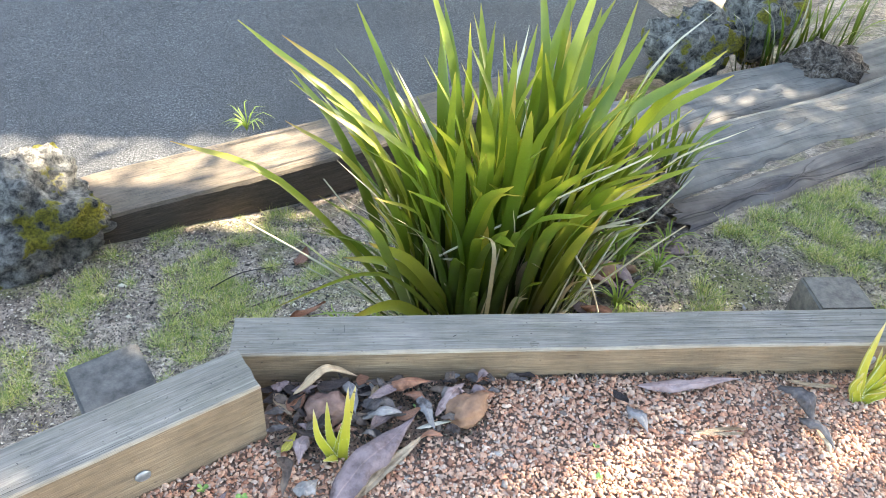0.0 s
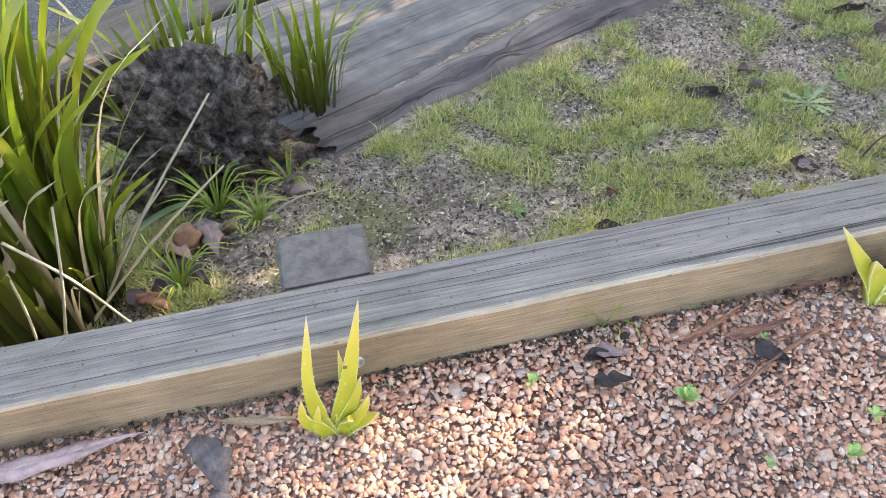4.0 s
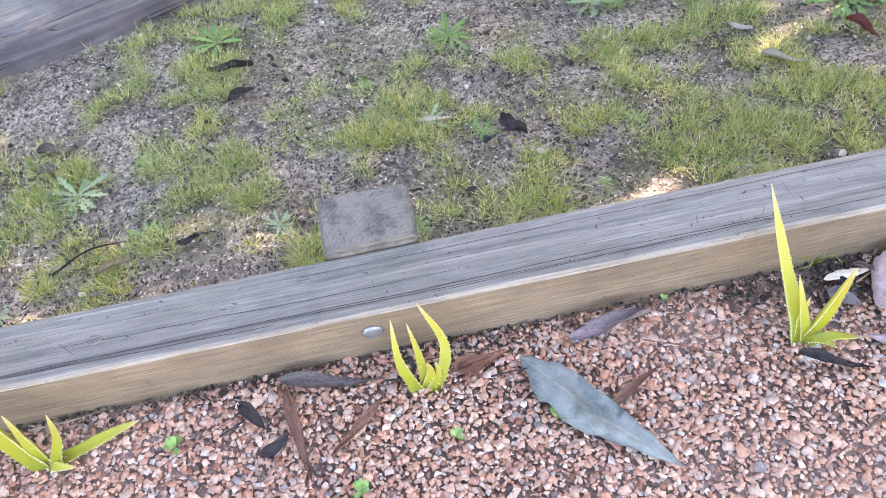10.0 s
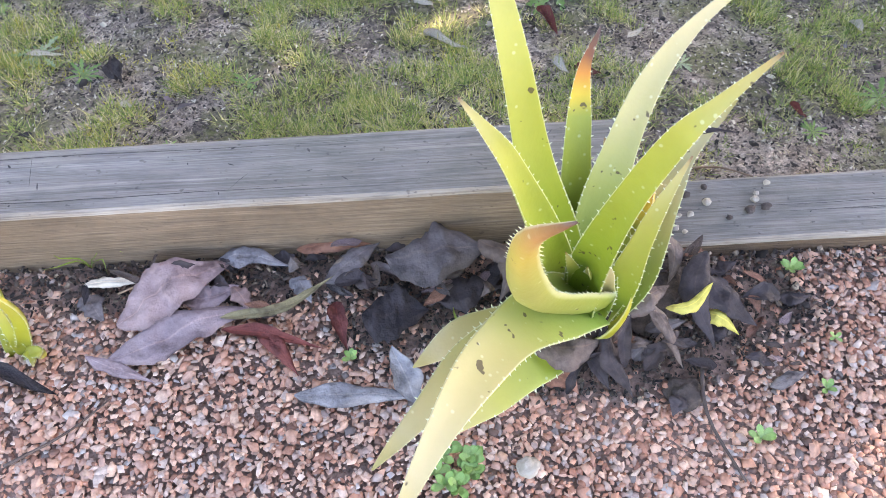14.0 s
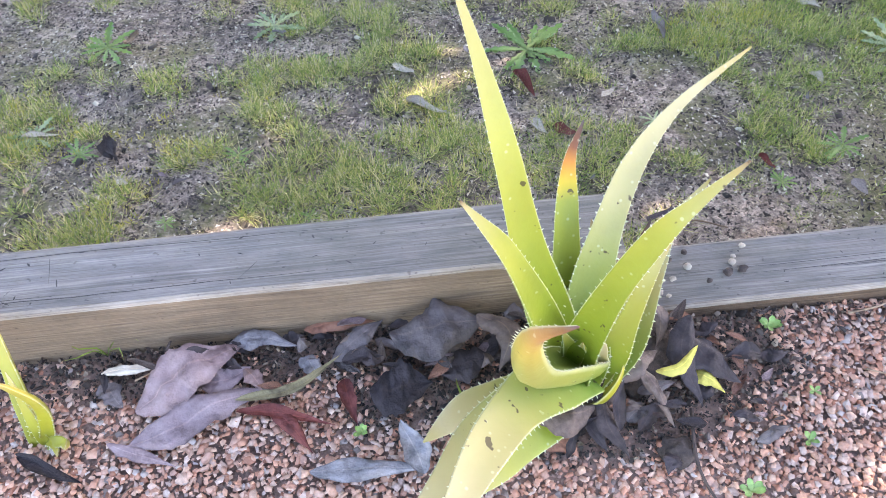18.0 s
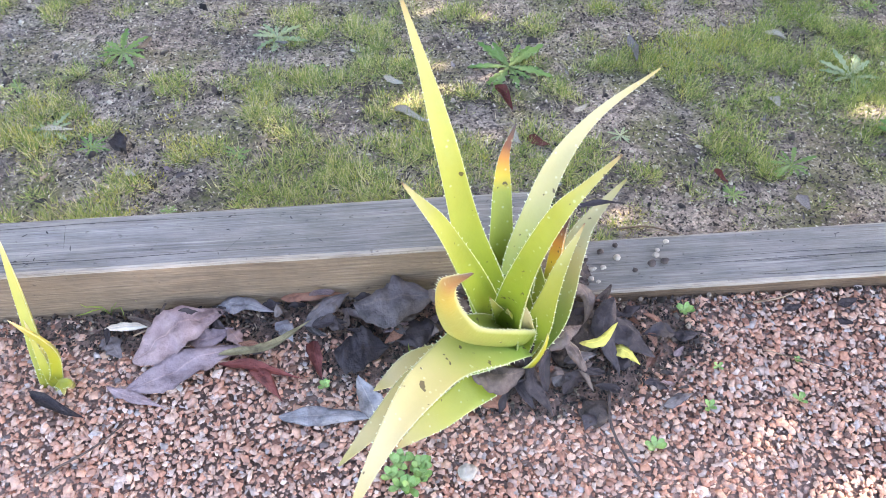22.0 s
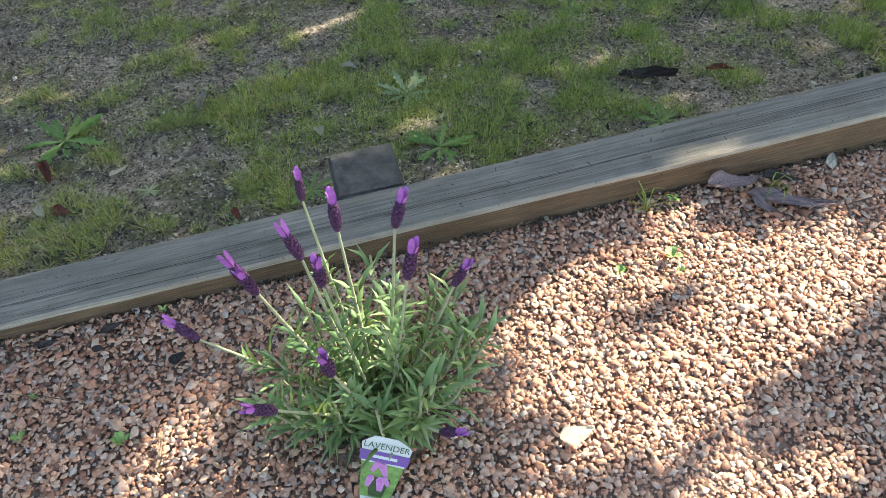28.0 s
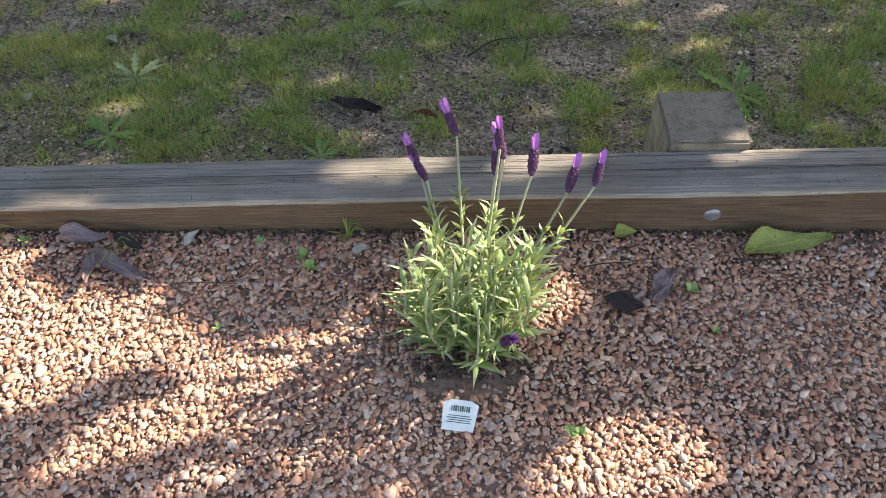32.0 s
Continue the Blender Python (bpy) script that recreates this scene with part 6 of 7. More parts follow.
LAWN_LEAVES_3 = [
    (0.980, 2.455, 1.046, 2.473, 0.063, "mauve"), (0.872, 2.480, 0.972, 2.438, 0.019, "tan"), (0.679, 2.346, 0.718, 2.376, 0.078, "rust"),
    (0.771, 2.455, 0.803, 2.282, 0.052, "grey"), (0.384, 3.101, 0.477, 2.960, 0.073, "rust"), (0.603, 2.181, 0.637, 2.210, 0.073, "mauve"),
    (0.651, 2.200, 0.691, 2.199, 0.058, "dark"), (0.960, 2.491, 1.051, 2.452, 0.068, "mauve"), (2.208, 2.218, 2.232, 2.175, 0.048, "mauve"),
    (2.090, 2.592, 2.181, 2.563, 0.049, "dark"), (1.725, 2.251, 1.743, 2.227, 0.028, "red"), (1.643, 2.117, 1.727, 2.085, 0.046, "dark"),
    (-0.297, 2.466, -0.173, 2.572, 0.041, "rust"), (-0.300, 2.868, -0.263, 2.995, 0.061, "rust")]
ROSETTES_1 = [
    (2.391, 2.472, .05), (2.741, 3.059, .05), (3.418, 2.872, .055), (3.871, 2.941, .05), (2.556, 2.549, .025), (3.414, 2.430, .03),
    (3.397, 2.878, .055), (3.851, 2.922, .055), (4.563, 2.723, .075), (5.578, 2.617, .06), (5.231, 2.222, .04), (5.039, 2.121, .025),
    (3.293, 2.514, .04), (5.576, 2.575, .055), (5.600, 2.293, .055), (5.593, 2.588, .06), (5.625, 2.287, .06), (5.789, 3.612, .045),
    (6.465, 3.148, .07), (6.241, 2.949, .035), (7.416, 2.510, .08), (6.548, 3.500, .05), (7.365, 2.566, .06), (7.492, 2.551, .06),
    (5.625, 2.304, .06), (6.203, 2.196, .04), (2.577, 2.270, .03), (2.270, 2.100, .02), (3.201, 2.148, .02), (6.279, 3.326, .06)]
SEEDLINGS_1 = [
    (-0.339, 1.361), (-0.266, 1.335), (0.413, 1.425), (0.400, 1.357), (0.330, 1.296), (0.061, 1.529),
    (1.293, 1.535), (1.482, 1.460), (1.557, 1.603), (1.717, 1.376), (1.658, 1.332), (1.551, 1.346),
    (1.542, 1.607), (1.491, 1.461), (2.430, 1.541), (2.390, 1.458), (2.515, 1.483), (1.633, 1.524),
    (2.414, 1.543), (2.785, 1.511), (2.494, 1.482), (2.747, 1.420), (3.028, 1.394), (2.865, 1.396),
    (3.163, 1.440), (3.307, 1.438), (3.504, 1.578), (4.071, 1.431), (4.633, 1.515), (4.657, 1.417)]
SEEDLINGS_2 = [
    (4.626, 1.352), (4.532, 1.299), (4.778, 1.417), (4.761, 1.353), (4.905, 1.307), (4.970, 1.525),
    (5.677, 1.380), (5.770, 1.385), (5.767, 1.354), (5.549, 0.997), (5.474, 0.981), (4.628, 1.516),
    (6.234, 1.484), (6.311, 1.450), (6.189, 1.311), (6.728, 1.123), (6.947, 1.368), (5.766, 1.387),
    (5.823, 1.497), (6.325, 1.427), (6.971, 1.293), (6.742, 1.123)]


k = 0
for j, (p, q, e, w, colour, roll, twist) in enumerate(CURLED_6):
    curled_leaf([(x, y, ground_height(x, y) + z) for x, y, z in (p, q, e)], w, colour, "the lawn", roll, twist, seed=60 + j * 1.7)
for group in (CURLED_1, CURLED_2, CURLED_3, CURLED_4, CURLED_5):
    for p, q, e, w, colour, roll, twist in group:
        k += 1
        curled_leaf((p, q, e), w, colour, L_ if 3.7 < p[0] < 4.6 or p[0] < 0.2 else G_, roll, twist, seed=k * 1.7)
k = 0
for group in (GRAVEL_LEAVES_1, GRAVEL_LEAVES_2, GRAVEL_LEAVES_3, GRAVEL_LEAVES_4, GRAVEL_LEAVES_6, GRAVEL_LEAVES_7, GRAVEL_LEAVES_8):
    for x0, y0, x1, y1, w, colour in group:
        k += 1
        z = 0.008 + 0.004 * (k % 3)
        dead_leaf(x0, y0, x1, y1, w, colour, z, z + 0.003, "pink gravel", k)
for group in (LAWN_LEAVES_1, LAWN_LEAVES_2, LAWN_LEAVES_3):
    for x0, y0, x1, y1, w, colour in group:
        k += 1
        dead_leaf(x0, y0, x1, y1, w, colour, ground_height(x0, y0) + 0.012, ground_height(x1, y1) + 0.012, "the lawn", k)
# smaller broken leaves heaped in the corner and along the sleeper by the aloe
r = random.Random(77)
for j in range(74):
    if j < 40:
        x, back, keys = -0.23 + 0.46 * r.random() ** 1.3, 0.012 + 0.15 * r.random() ** 1.4, ("dark", "bark", "rust", "grey", "bark", "mauve")
    elif j < 58:
        x, back, keys = r.uniform(3.86, 4.30), 0.012 + 0.08 * r.random() ** 1.4, ("dark", "bark", "grey", "dark")
    else:
        x, back, keys = r.uniform(4.37, 4.58), r.uniform(0.02, 0.20), ("dark", "bark", "dark", "grey")
    y, a, ln, z = wall_front(x) - back, r.uniform(-0.9, 0.9) + math.pi * (j % 2), r.uniform(0.025, 0.055), r.uniform(0.006, 0.024)
    e = Vector((math.cos(a), 0.6 * math.sin(a), 0)) * ln * 0.5
    c = Vector((x, min(y, wall_front(x) - 0.014 - abs(e.y)), z))
    curled_leaf([c - e, c + Vector((0, 0, r.uniform(0.004, 0.018))), c + e + Vector((0, 0, r.uniform(-0.003, 0.012)))], r.uniform(0.014, 0.034), r.choice(keys), "gravel", r.choice((-1, 1)) * r.uniform(0.5, 1.3), r.uniform(-0.8, 0.8), seed=100 + j)


r = random.Random(77)
for j in range(118):
    x, y = (r.uniform(3.72, 4.2), r.uniform(1.50, 1.585)) if j < 16 else ((r.uniform(4.22, 4.62), r.uniform(1.37, 1.57)) if j < 48 else (r.uniform(-0.22, 0.22), r.uniform(1.44, 1.6)))
    if x > 4.44:
        y = min(y, 1.53)
    if math.hypot(x - 0.165, y - 1.52) < 0.085 or math.hypot(x + 0.08, y - 1.42) < 0.04 or (x < 0.3 and math.hypot(x - 0.02, y - 1.45) < 0.04):
        continue
    a, ln = r.uniform(0, 6.28), r.uniform(0.02, 0.055 if j < 48 else 0.09)
    x1, y1 = x + ln * math.cos(a), min(y + ln * math.sin(a) * 0.6, 1.59)
    dead_leaf(x, y, x1, y1, ln * r.uniform(0.25, 0.5), r.choice(("dark", "dark", "grey", "bark", "mauve", "dark", "rust", "bark") if j < 48 else ("silver", "grey", "bark", "mauve", "rust", "tan", "dark", "dark")), 0.006 + 0.012 * (j % 3), 0.006 + 0.012 * (j % 3) + r.uniform(-0.006, 0.02), "leaf litter and gravel", j)


def leaf_bits():
    """Small broken leaves strewn over the lawn, too many to count, in one mesh."""
    keys = ("dark", "grey", "bark", "tan", "silver", "mauve")
    verts, faces, slots, uvs = [], [], [], []
    for j in range(420):
        x, y, a, ln = r.uniform(0.9, 8.5), r.uniform(1.85, 3.5), r.uniform(0, 6.28), r.uniform(0.014, 0.042)
        if j < 14:
            x, y = r.uniform(0.72, 0.95), r.uniform(2.22, 2.45)
        elif j > 200:
            x, ln = r.uniform(4.4, 8.6), r.uniform(0.010, 0.028)
        if x < 2.2 and y > 2.35 and j >= 14:
            continue
        v, f, u = LEAF_SHAPES[j % len(LEAF_SHAPES)]
        w, c, s, n = ln * r.uniform(0.3, 0.6), math.cos(a), math.sin(a), len(verts)
        z, k = ground_height(x, y) + 0.008, r.randrange(6)
        verts += [(x + p[0] * ln * c - p[1] * w * s, y + p[0] * ln * s + p[1] * w * c, z + p[2] * ln * 0.4) for p in v]
        faces += [tuple(q + n for q in face) for face in f]
        slots += [k] * len(f)
        uvs += u
    tagged(new("leaf_bits", mesh_of("leaf_bits", verts, faces, [DEAD[q] for q in keys], uvs, slots=slots)), "small broken brown and grey leaves on the lawn", "leaf litter", kind="stuff")


leaf_bits()


def twig(points, r0, mat, label):
    verts, faces = [], []
    tube(verts, faces, bezier(points, 8), r0, r0 * 0.5, 6)
    n = len(verts)
    faces += [tuple(range(6))[::-1], tuple(range(n - 6, n))]
    return tagged(new("twig", mesh_of("twig", verts, faces, mat)), label, "twig", "twigs")


twig([(4.49, 1.41, 0.012), (4.475, 1.33, 0.016), (4.50, 1.25, 0.012)], 0.003, DEAD["bark"], "thin brown twig on gravel")
twig([(5.622, 0.957, 0.010), (5.66, 0.944, 0.014), (5.70, 0.930, 0.010)], 0.006, DEAD["rust"], "short reddish stick on gravel")
twig([(1.72, 1.52, 0.010), (1.62, 1.48, 0.016), (1.52, 1.43, 0.010)], 0.004, DEAD["rust"], "reddish-brown twig on gravel")
twig([(1.60, 1.22, 0.010), (1.75, 1.25, 0.016), (1.92, 1.20, 0.010)], 0.004, DEAD["dark"], "dark twig on gravel")
for a, b2, mt in (((2.37, 2.20), (2.53, 2.27), "dark"), ((6.62, 2.75), (6.78, 2.86), "dark"), ((6.80, 2.72), (6.84, 2.86), "bark"), ((0.90, 2.36), (1.08, 2.44), "cream"), ((0.86, 2.42), (1.04, 2.43), "cream"), ((4.72, 2.02), (4.86, 1.99), "tan"), ((-0.62, 2.72), (-0.40, 2.86), "dark"), ((-0.45, 2.62), (-0.2, 2.70), "bark")):
    twig([(a[0], a[1], ground_height(*a) + 0.010), ((a[0] + b2[0]) / 2, (a[1] + b2[1]) / 2 + 0.012, ground_height(*a) + 0.016), (b2[0], b2[1], ground_height(*b2) + 0.010)], 0.003, DEAD[mt], "thin dry twig on the lawn")
r = random.Random(61)
for j in range(22):
    x, sc = 4.462 + 0.17 * r.random() ** 1.6, r.uniform(0.0035, 0.0075)
    y = wall_front(x) + r.uniform(0.012, 0.088)
    pale = j % 3 != 0
    rock((x, y, 0.025 + 0.028 * (x - 4.445) + sc * 0.4), (sc, sc * 0.8, sc * 0.7), DEAD["cream"] if pale else DARK_SOIL, x * 9, "small pale stone crumb lying on the sleeper" if pale else "small clod of dark earth lying on the sleeper", 0.3, 0.25, 2)
rock((4.468, 1.595, 0.026), (0.020, 0.032, 0.007), DARK_SOIL, 41, "dark earth spilled on the end of the sleeper", 0.1, 0.5, 4)
for x, y, sz, mt in ((0.78, 2.35, 0.022, DULL_STONE), (0.70, 2.36, 0.026, STONE), (0.83, 2.385, 0.018, STONE), (0.66, 2.29, 0.016, DULL_STONE)):
    rock((x, y, ground_height(x, y) + sz * 0.4), (sz * 1.3, sz, sz * 0.8), mt, x * 7, "small brown stone in leaf litter", 0.4, 0.2, 3)
rock((4.44, 1.50, 0.0), (0.06, 0.05, 0.018), DARK_SOIL, 33, "heap of dark earth by the aloe stem", 0.4, 0.3, 3)
rock((4.30, 1.53, 0.0), (0.07, 0.03, 0.012), DARK_SOIL, 35, "heap of dark earth by the sleeper", 0.1, 0.3, 3)
rock((4.46, 1.36, 0.002), (0.022, 0.02, 0.012), DARK_SOIL, 37, "brown clod of earth on gravel", 0.1, 0.3, 3)


r = random.Random(15)
for j in range(46):
    x = r.uniform(0.4, 8.0)
    y = wall_front(x) - r.uniform(0.01, 0.13) if j % 3 else r.uniform(1.2, 1.5)
    a, ln = r.uniform(-0.7, 0.7), r.uniform(0.03, 0.13)
    y1 = min(wall_front(x + ln) - 0.006, y + ln * math.sin(a))
    twig([(x, y, 0.009), (x + ln * 0.5, (y + y1) / 2 + r.uniform(-0.006, 0.004), 0.013), (x + ln * math.cos(a), y1, 0.009)], r.uniform(0.0008, 0.0022), DEAD[r.choice(("bark", "dark", "rust", "tan"))], "thin dry twig on gravel by the sleepers")


# ---- weeds ----
def weed_leaf_mesh(k, mat, lobes):
    r = random.Random(k)
    verts, uvs, faces = [], [], []
    n = 10
    for i in range(n + 1):
        s = i / n
        w = (0.10 + 0.9 * s ** 0.8) * (1 - s ** 5) * (0.15 if lobes else 0.17)
        if lobes:
            w *= 0.5 + 0.75 * ((i % 2) * 1.0)
        z = (0.10 if lobes else 0.22) * math.sin(s * 2.4) * (0.6 + 0.5 * r.random()) * 0.6 + 0.02
        verts += [(s, -w, z + 0.05), (s, 0, z), (s, w, z + 0.05)]
        uvs += [(0, s), (0.5, s), (1, s)]
        if i:
            a = 3 * (i - 1)
            faces += [(a, a + 3, a + 4, a + 1), (a + 1, a + 4, a + 5, a + 2)]
    return mesh_of("leaf", verts, faces, mat, uvs)


ROSETTE_LEAVES = [weed_leaf_mesh(j, m, True) for j, m in enumerate((WEED, PALE_WEED, WEED, PALE_WEED))]
ROUND_LEAVES = [weed_leaf_mesh(20 + j, WEED, False) for j in range(3)]


def rosette(x, y, size, k):
    r = random.Random(k * 13)
    base = base_empty("weed_rosette", (x, y, ground_height(x, y) + 0.004))
    pale = k % 3 == 1
    for j in range(9 + int(size * 80)):
        me = ROSETTE_LEAVES[(1 if pale else 0) + 2 * (j % 2)]
        ln = size * r.uniform(0.65, 1.25)
        m = Matrix.Rotation(j * 2.4 + r.uniform(-0.3, 0.3), 4, "Z") @ Matrix.Rotation(r.uniform(-0.10, 0.08), 4, "Y") @ Matrix.Scale(ln, 4)
        part("leaf", me, base, at=m)
    return tagged(base, ("pale grey-green" if pale else "fresh green") + " flat weed rosette in the lawn", "weed", "weed rosettes")


k, seen = 0, []
for group in (ROSETTES_1, ):
    for x, y, s in group:
        k += 1
        if all(math.hypot(x - a, y - b2) > 0.09 for a, b2 in seen):
            seen.append((x, y))
            rosette(x, y, s * 1.5, k)


r = random.Random(5)
for j in range(34):
    x, y = r.uniform(1.4, 8.5), r.uniform(1.9, 3.4)
    if all(math.hypot(x - a, y - b2) > 0.12 for a, b2 in seen) and not (x < 2.4 and y > 2.3):
        seen.append((x, y))
        rosette(x, y, r.uniform(0.022, 0.038), j)


def seedling(x, y, size, k, z=0.0):
    r = random.Random(k * 7)
    base = base_empty("seedling", (x, y, z))
    for j in range(4 + k % 3):
        m = Matrix.Translation((0, 0, 0.006)) @ Matrix.Rotation(j * 1.7 + r.random(), 4, "Z") @ Matrix.Rotation(-r.uniform(0.2, 0.9), 4, "Y") @ Matrix.Diagonal((size, size * 2.2, size, 1))
        part("leaf", ROUND_LEAVES[j % 3], base, at=m)
    return tagged(base, "tiny green seedling growing through gravel", "seedling", "seedlings in gravel")


k = 0
for group in (SEEDLINGS_1, SEEDLINGS_2):
    for x, y in group:
        k += 1
        seedling(x, y, 0.010 + 0.004 * (k % 3), k)
for j in range(9):
    seedling(4.183 + 0.022 * math.cos(j * 2.4), 1.29 + 0.02 * math.sin(j * 2.4), 0.02, 90 + j)


def tuft(x, y, z, count, ln, label, seed, colour=WEED):
    r = random.Random(seed)
    base = base_empty("grass_tuft", (x, y, z))
    for j in range(count):
        a = r.uniform(0, 6.28)
        q = ln * r.uniform(0.6, 1.1)
        me = blade_data("blade", [(0, 0, 0), (q * 0.2, 0, q * 0.45), (q * 0.55, 0.01, q * 0.7), (q * 0.95, 0.0, q * 0.55)], 0.0022 if ln < 0.1 else 0.0048, colour, n=6, up=(-0.5, 0, 1))
        part("blade", me, base, at=Matrix.Rotation(a, 4, "Z"))
    return tagged(base, label, "grass tuft", "grass tufts")


tuft(2.185, 1.425, 0.0, 26, 0.055, "small green grass tuft in gravel", 3, GREEN_BLADE)
tuft(5.77, 1.49, 0.0, 9, 0.06, "small yellowish grass tuft by the sleeper", 4, GREEN_BLADE)
tuft(5.98, 1.47, 0.0, 6, 0.05, "small yellowish grass tuft by the sleeper", 5, GREEN_BLADE)
tuft(1.42, 1.60, 0.0, 7, 0.09, "thin grass tuft against the sleeper", 6, GREEN_BLADE)
tuft(6.38, 1.49, 0.0, 9, 0.05, "thin grass tuft against the sleeper", 8, GREEN_BLADE)
tuft(4.225, 1.42, 0.0, 4, 0.10, "few thin grass blades among dead leaves", 7, GREEN_BLADE)
tuft(3.74, 1.585, 0.0, 5, 0.06, "thin grass tuft against the sleeper", 9, GREEN_BLADE)
for x, y, n_, ln in ((0.80, 2.44, 26, 0.16), (0.90, 2.36, 22, 0.11), (0.72, 2.18, 20, 0.14), (0.98, 2.50, 18, 0.12), (0.02, 2.22, 24, 0.13), (-0.12, 2.38, 20, 0.10)):
    tuft(x, y, ground_height(x, y), n_, ln, "fresh green grass tuft beside the strappy clump", x * 10, GREEN_BLADE)
tuft(-0.55, 3.62, -0.80, 22, 0.13, "grass tuft behind the kerb timber", 10, GREEN_BLADE)


# ---- gravel chips ----
def earth_at(x, y):
    """How far dark earth and litter cover the gravel: round the aloe and in the corner."""
    out = 0.0
    for cx, cy, a, b_ in ((4.37, 1.50, 0.32, 0.14), (4.0, 1.57, 0.42, 0.07), (-0.05, 1.55, 0.28, 0.15), (6.60, 1.23, 0.10, 0.055), (5.265, 1.22, 0.10, 0.055)):
        d = ((x - cx) / a) ** 2 + ((y - cy) / b_) ** 2
        out = max(out, 1.15 - d + 0.5 * noise.noise((x * 14, y * 14, 3)))
    return min(1.0, out * 1.6)


def chip_shapes(count):
    out = []
    r = random.Random(2)
    for k in range(count):
        n = r.choice((4, 4, 5))
        a0, ay = r.uniform(0, 6.28), r.uniform(0.44, 0.84)
        ring = [a0 + 2 * math.pi * (j + r.uniform(-0.28, 0.28)) / n for j in range(n)]
        top = [(0.5 * q * math.cos(a), 0.5 * q * ay * math.sin(a), 0.085 + r.uniform(-0.055, 0.055)) for a in ring for q in (r.uniform(0.68, 0.96),)]
        low = [(0.5 * q * math.cos(a), 0.5 * q * ay * math.sin(a), -0.085 + r.uniform(-0.04, 0.04)) for a in ring for q in (r.uniform(0.9, 1.15),)]
        tri = [(0, j, j + 1) for j in range(1, n - 1)]
        for j in range(n):
            k2 = (j + 1) % n
            tri += [(j, n + j, n + k2), (j, n + k2, k2)]
        out.append((np.array(top + low), np.array(tri)))
    return out


def scatter(shapes, pos, size, tilt):
    """Corners and triangles of copies of the shapes at the places, each turned at random."""
    n = len(pos)
    pick = rng.integers(0, len(shapes), n)
    allv, allt, off = [], [], 0
    for s, (v, t) in enumerate(shapes):
        p, sc = pos[pick == s], size[pick == s]
        m = len(p)
        a, b, c = rng.uniform(0, 2 * np.pi, m), rng.normal(0, tilt, m), rng.normal(0, tilt, m)
        ca, sa, cb, sb, cc, sn = np.cos(a), np.sin(a), np.cos(b), np.sin(b), np.cos(c), np.sin(c)
        w = v[None, :, :] * sc[:, None, None] * rng.uniform(0.8, 1.2, (m, 1, 3))
        y, z = w[..., 1] * cb[:, None] - w[..., 2] * sb[:, None], w[..., 1] * sb[:, None] + w[..., 2] * cb[:, None]
        x, z = w[..., 0] * cc[:, None] + z * sn[:, None], -w[..., 0] * sn[:, None] + z * cc[:, None]
        q = np.stack([x * ca[:, None] - y * sa[:, None], x * sa[:, None] + y * ca[:, None], z], -1) + p[:, None, :]
        allv.append(q.reshape(-1, 3))
        allt.append((t[None] + (off + np.arange(m) * len(v))[:, None, None]).reshape(-1, 3))
        off += m * len(v)
    return np.concatenate(allv), np.concatenate(allt)


def gravel():
    front = np.vectorize(wall_front)
    near = lambda x: np.where(x > 4.3, np.where(x > 7.4, 1.2, 0.76), 1.14)
    pts = []
    for step, y0, y1, z in ((0.0069, 0.76, 1.64, 0.000), (0.0105, 0.76, 1.64, 0.0025), (0.026, -0.6, 1.1, 0.0)):
        x, y = np.meshgrid(np.arange(-0.75, 7.5, step), np.arange(y0, y1, step))
        x, y = x.ravel() + rng.uniform(-0.6, 0.6, x.size) * step, y.ravel() + rng.uniform(-0.6, 0.6, x.size) * step
        ok = (y < front(x) - 0.003) & ((y > near(x)) | (step > 0.02))
        x, y = x[ok], y[ok]
        ok = np.array([u > 0.9 * earth_at(p, q) if (3.6 < p < 4.85 or p < 0.35 or 5.1 < p < 5.42 or 6.45 < p < 6.75) else True for p, q, u in zip(x.tolist(), y.tolist(), rng.uniform(0, 1, x.size).tolist())])
        x, y = x[ok], y[ok]
        pts.append(np.stack([x, y, z + rng.normal(0, 0.0013, x.size) - 0.003], -1))
    pos = np.concatenate(pts)
    pos[:, 2] += 0.004 * np.sin(pos[:, 0] * 7 + 2 * np.sin(pos[:, 1] * 9)) * np.sin(pos[:, 1] * 11)
    size = rng.gamma(5.0, 0.0079 / 5.0, len(pos)) + 0.0020
    v, t = scatter(chip_shapes(24), pos, size, 0.27)
    return bulk("gravel", v, t, GRAVEL, "loose pink and cream stone chips", "gravel")


def earth():
    pos = []
    for x0, x1, n in ((3.6, 4.85, 26000), (-0.4, 0.35, 13000), (5.12, 5.41, 5000), (6.46, 6.74, 5000)):
        for x, y, u, h in zip(*(rng.uniform(0, 1, n).tolist() for _ in range(4))):
            x, y = x0 + (x1 - x0) * x, 1.22 + 0.39 * y
            if y < wall_front(x) - 0.004 and u < earth_at(x, y):
                pos.append((x, y, -0.006 + 0.010 * h))
    # crumbs at the sleeper foot: debris, also standing in for the shadow line
    for x, u, h in zip(*(rng.uniform(0, 1, 5000).tolist() for _ in range(3))):
        x = 0.3 + 8.0 * x
        pos.append((x, wall_front(x) - 0.003 - 0.03 * u * u, 0.002 + 0.005 * h))
    pos = np.array(pos)
    v, t = scatter(chip_shapes(6), pos, rng.gamma(1.6, 0.0022, len(pos)) + 0.002, 0.7)
    return bulk("dark_earth", v, t, EARTH, "dark crumbly earth round plants, and a dirt and shadow line along the sleepers", "soil")


gravel()
earth()


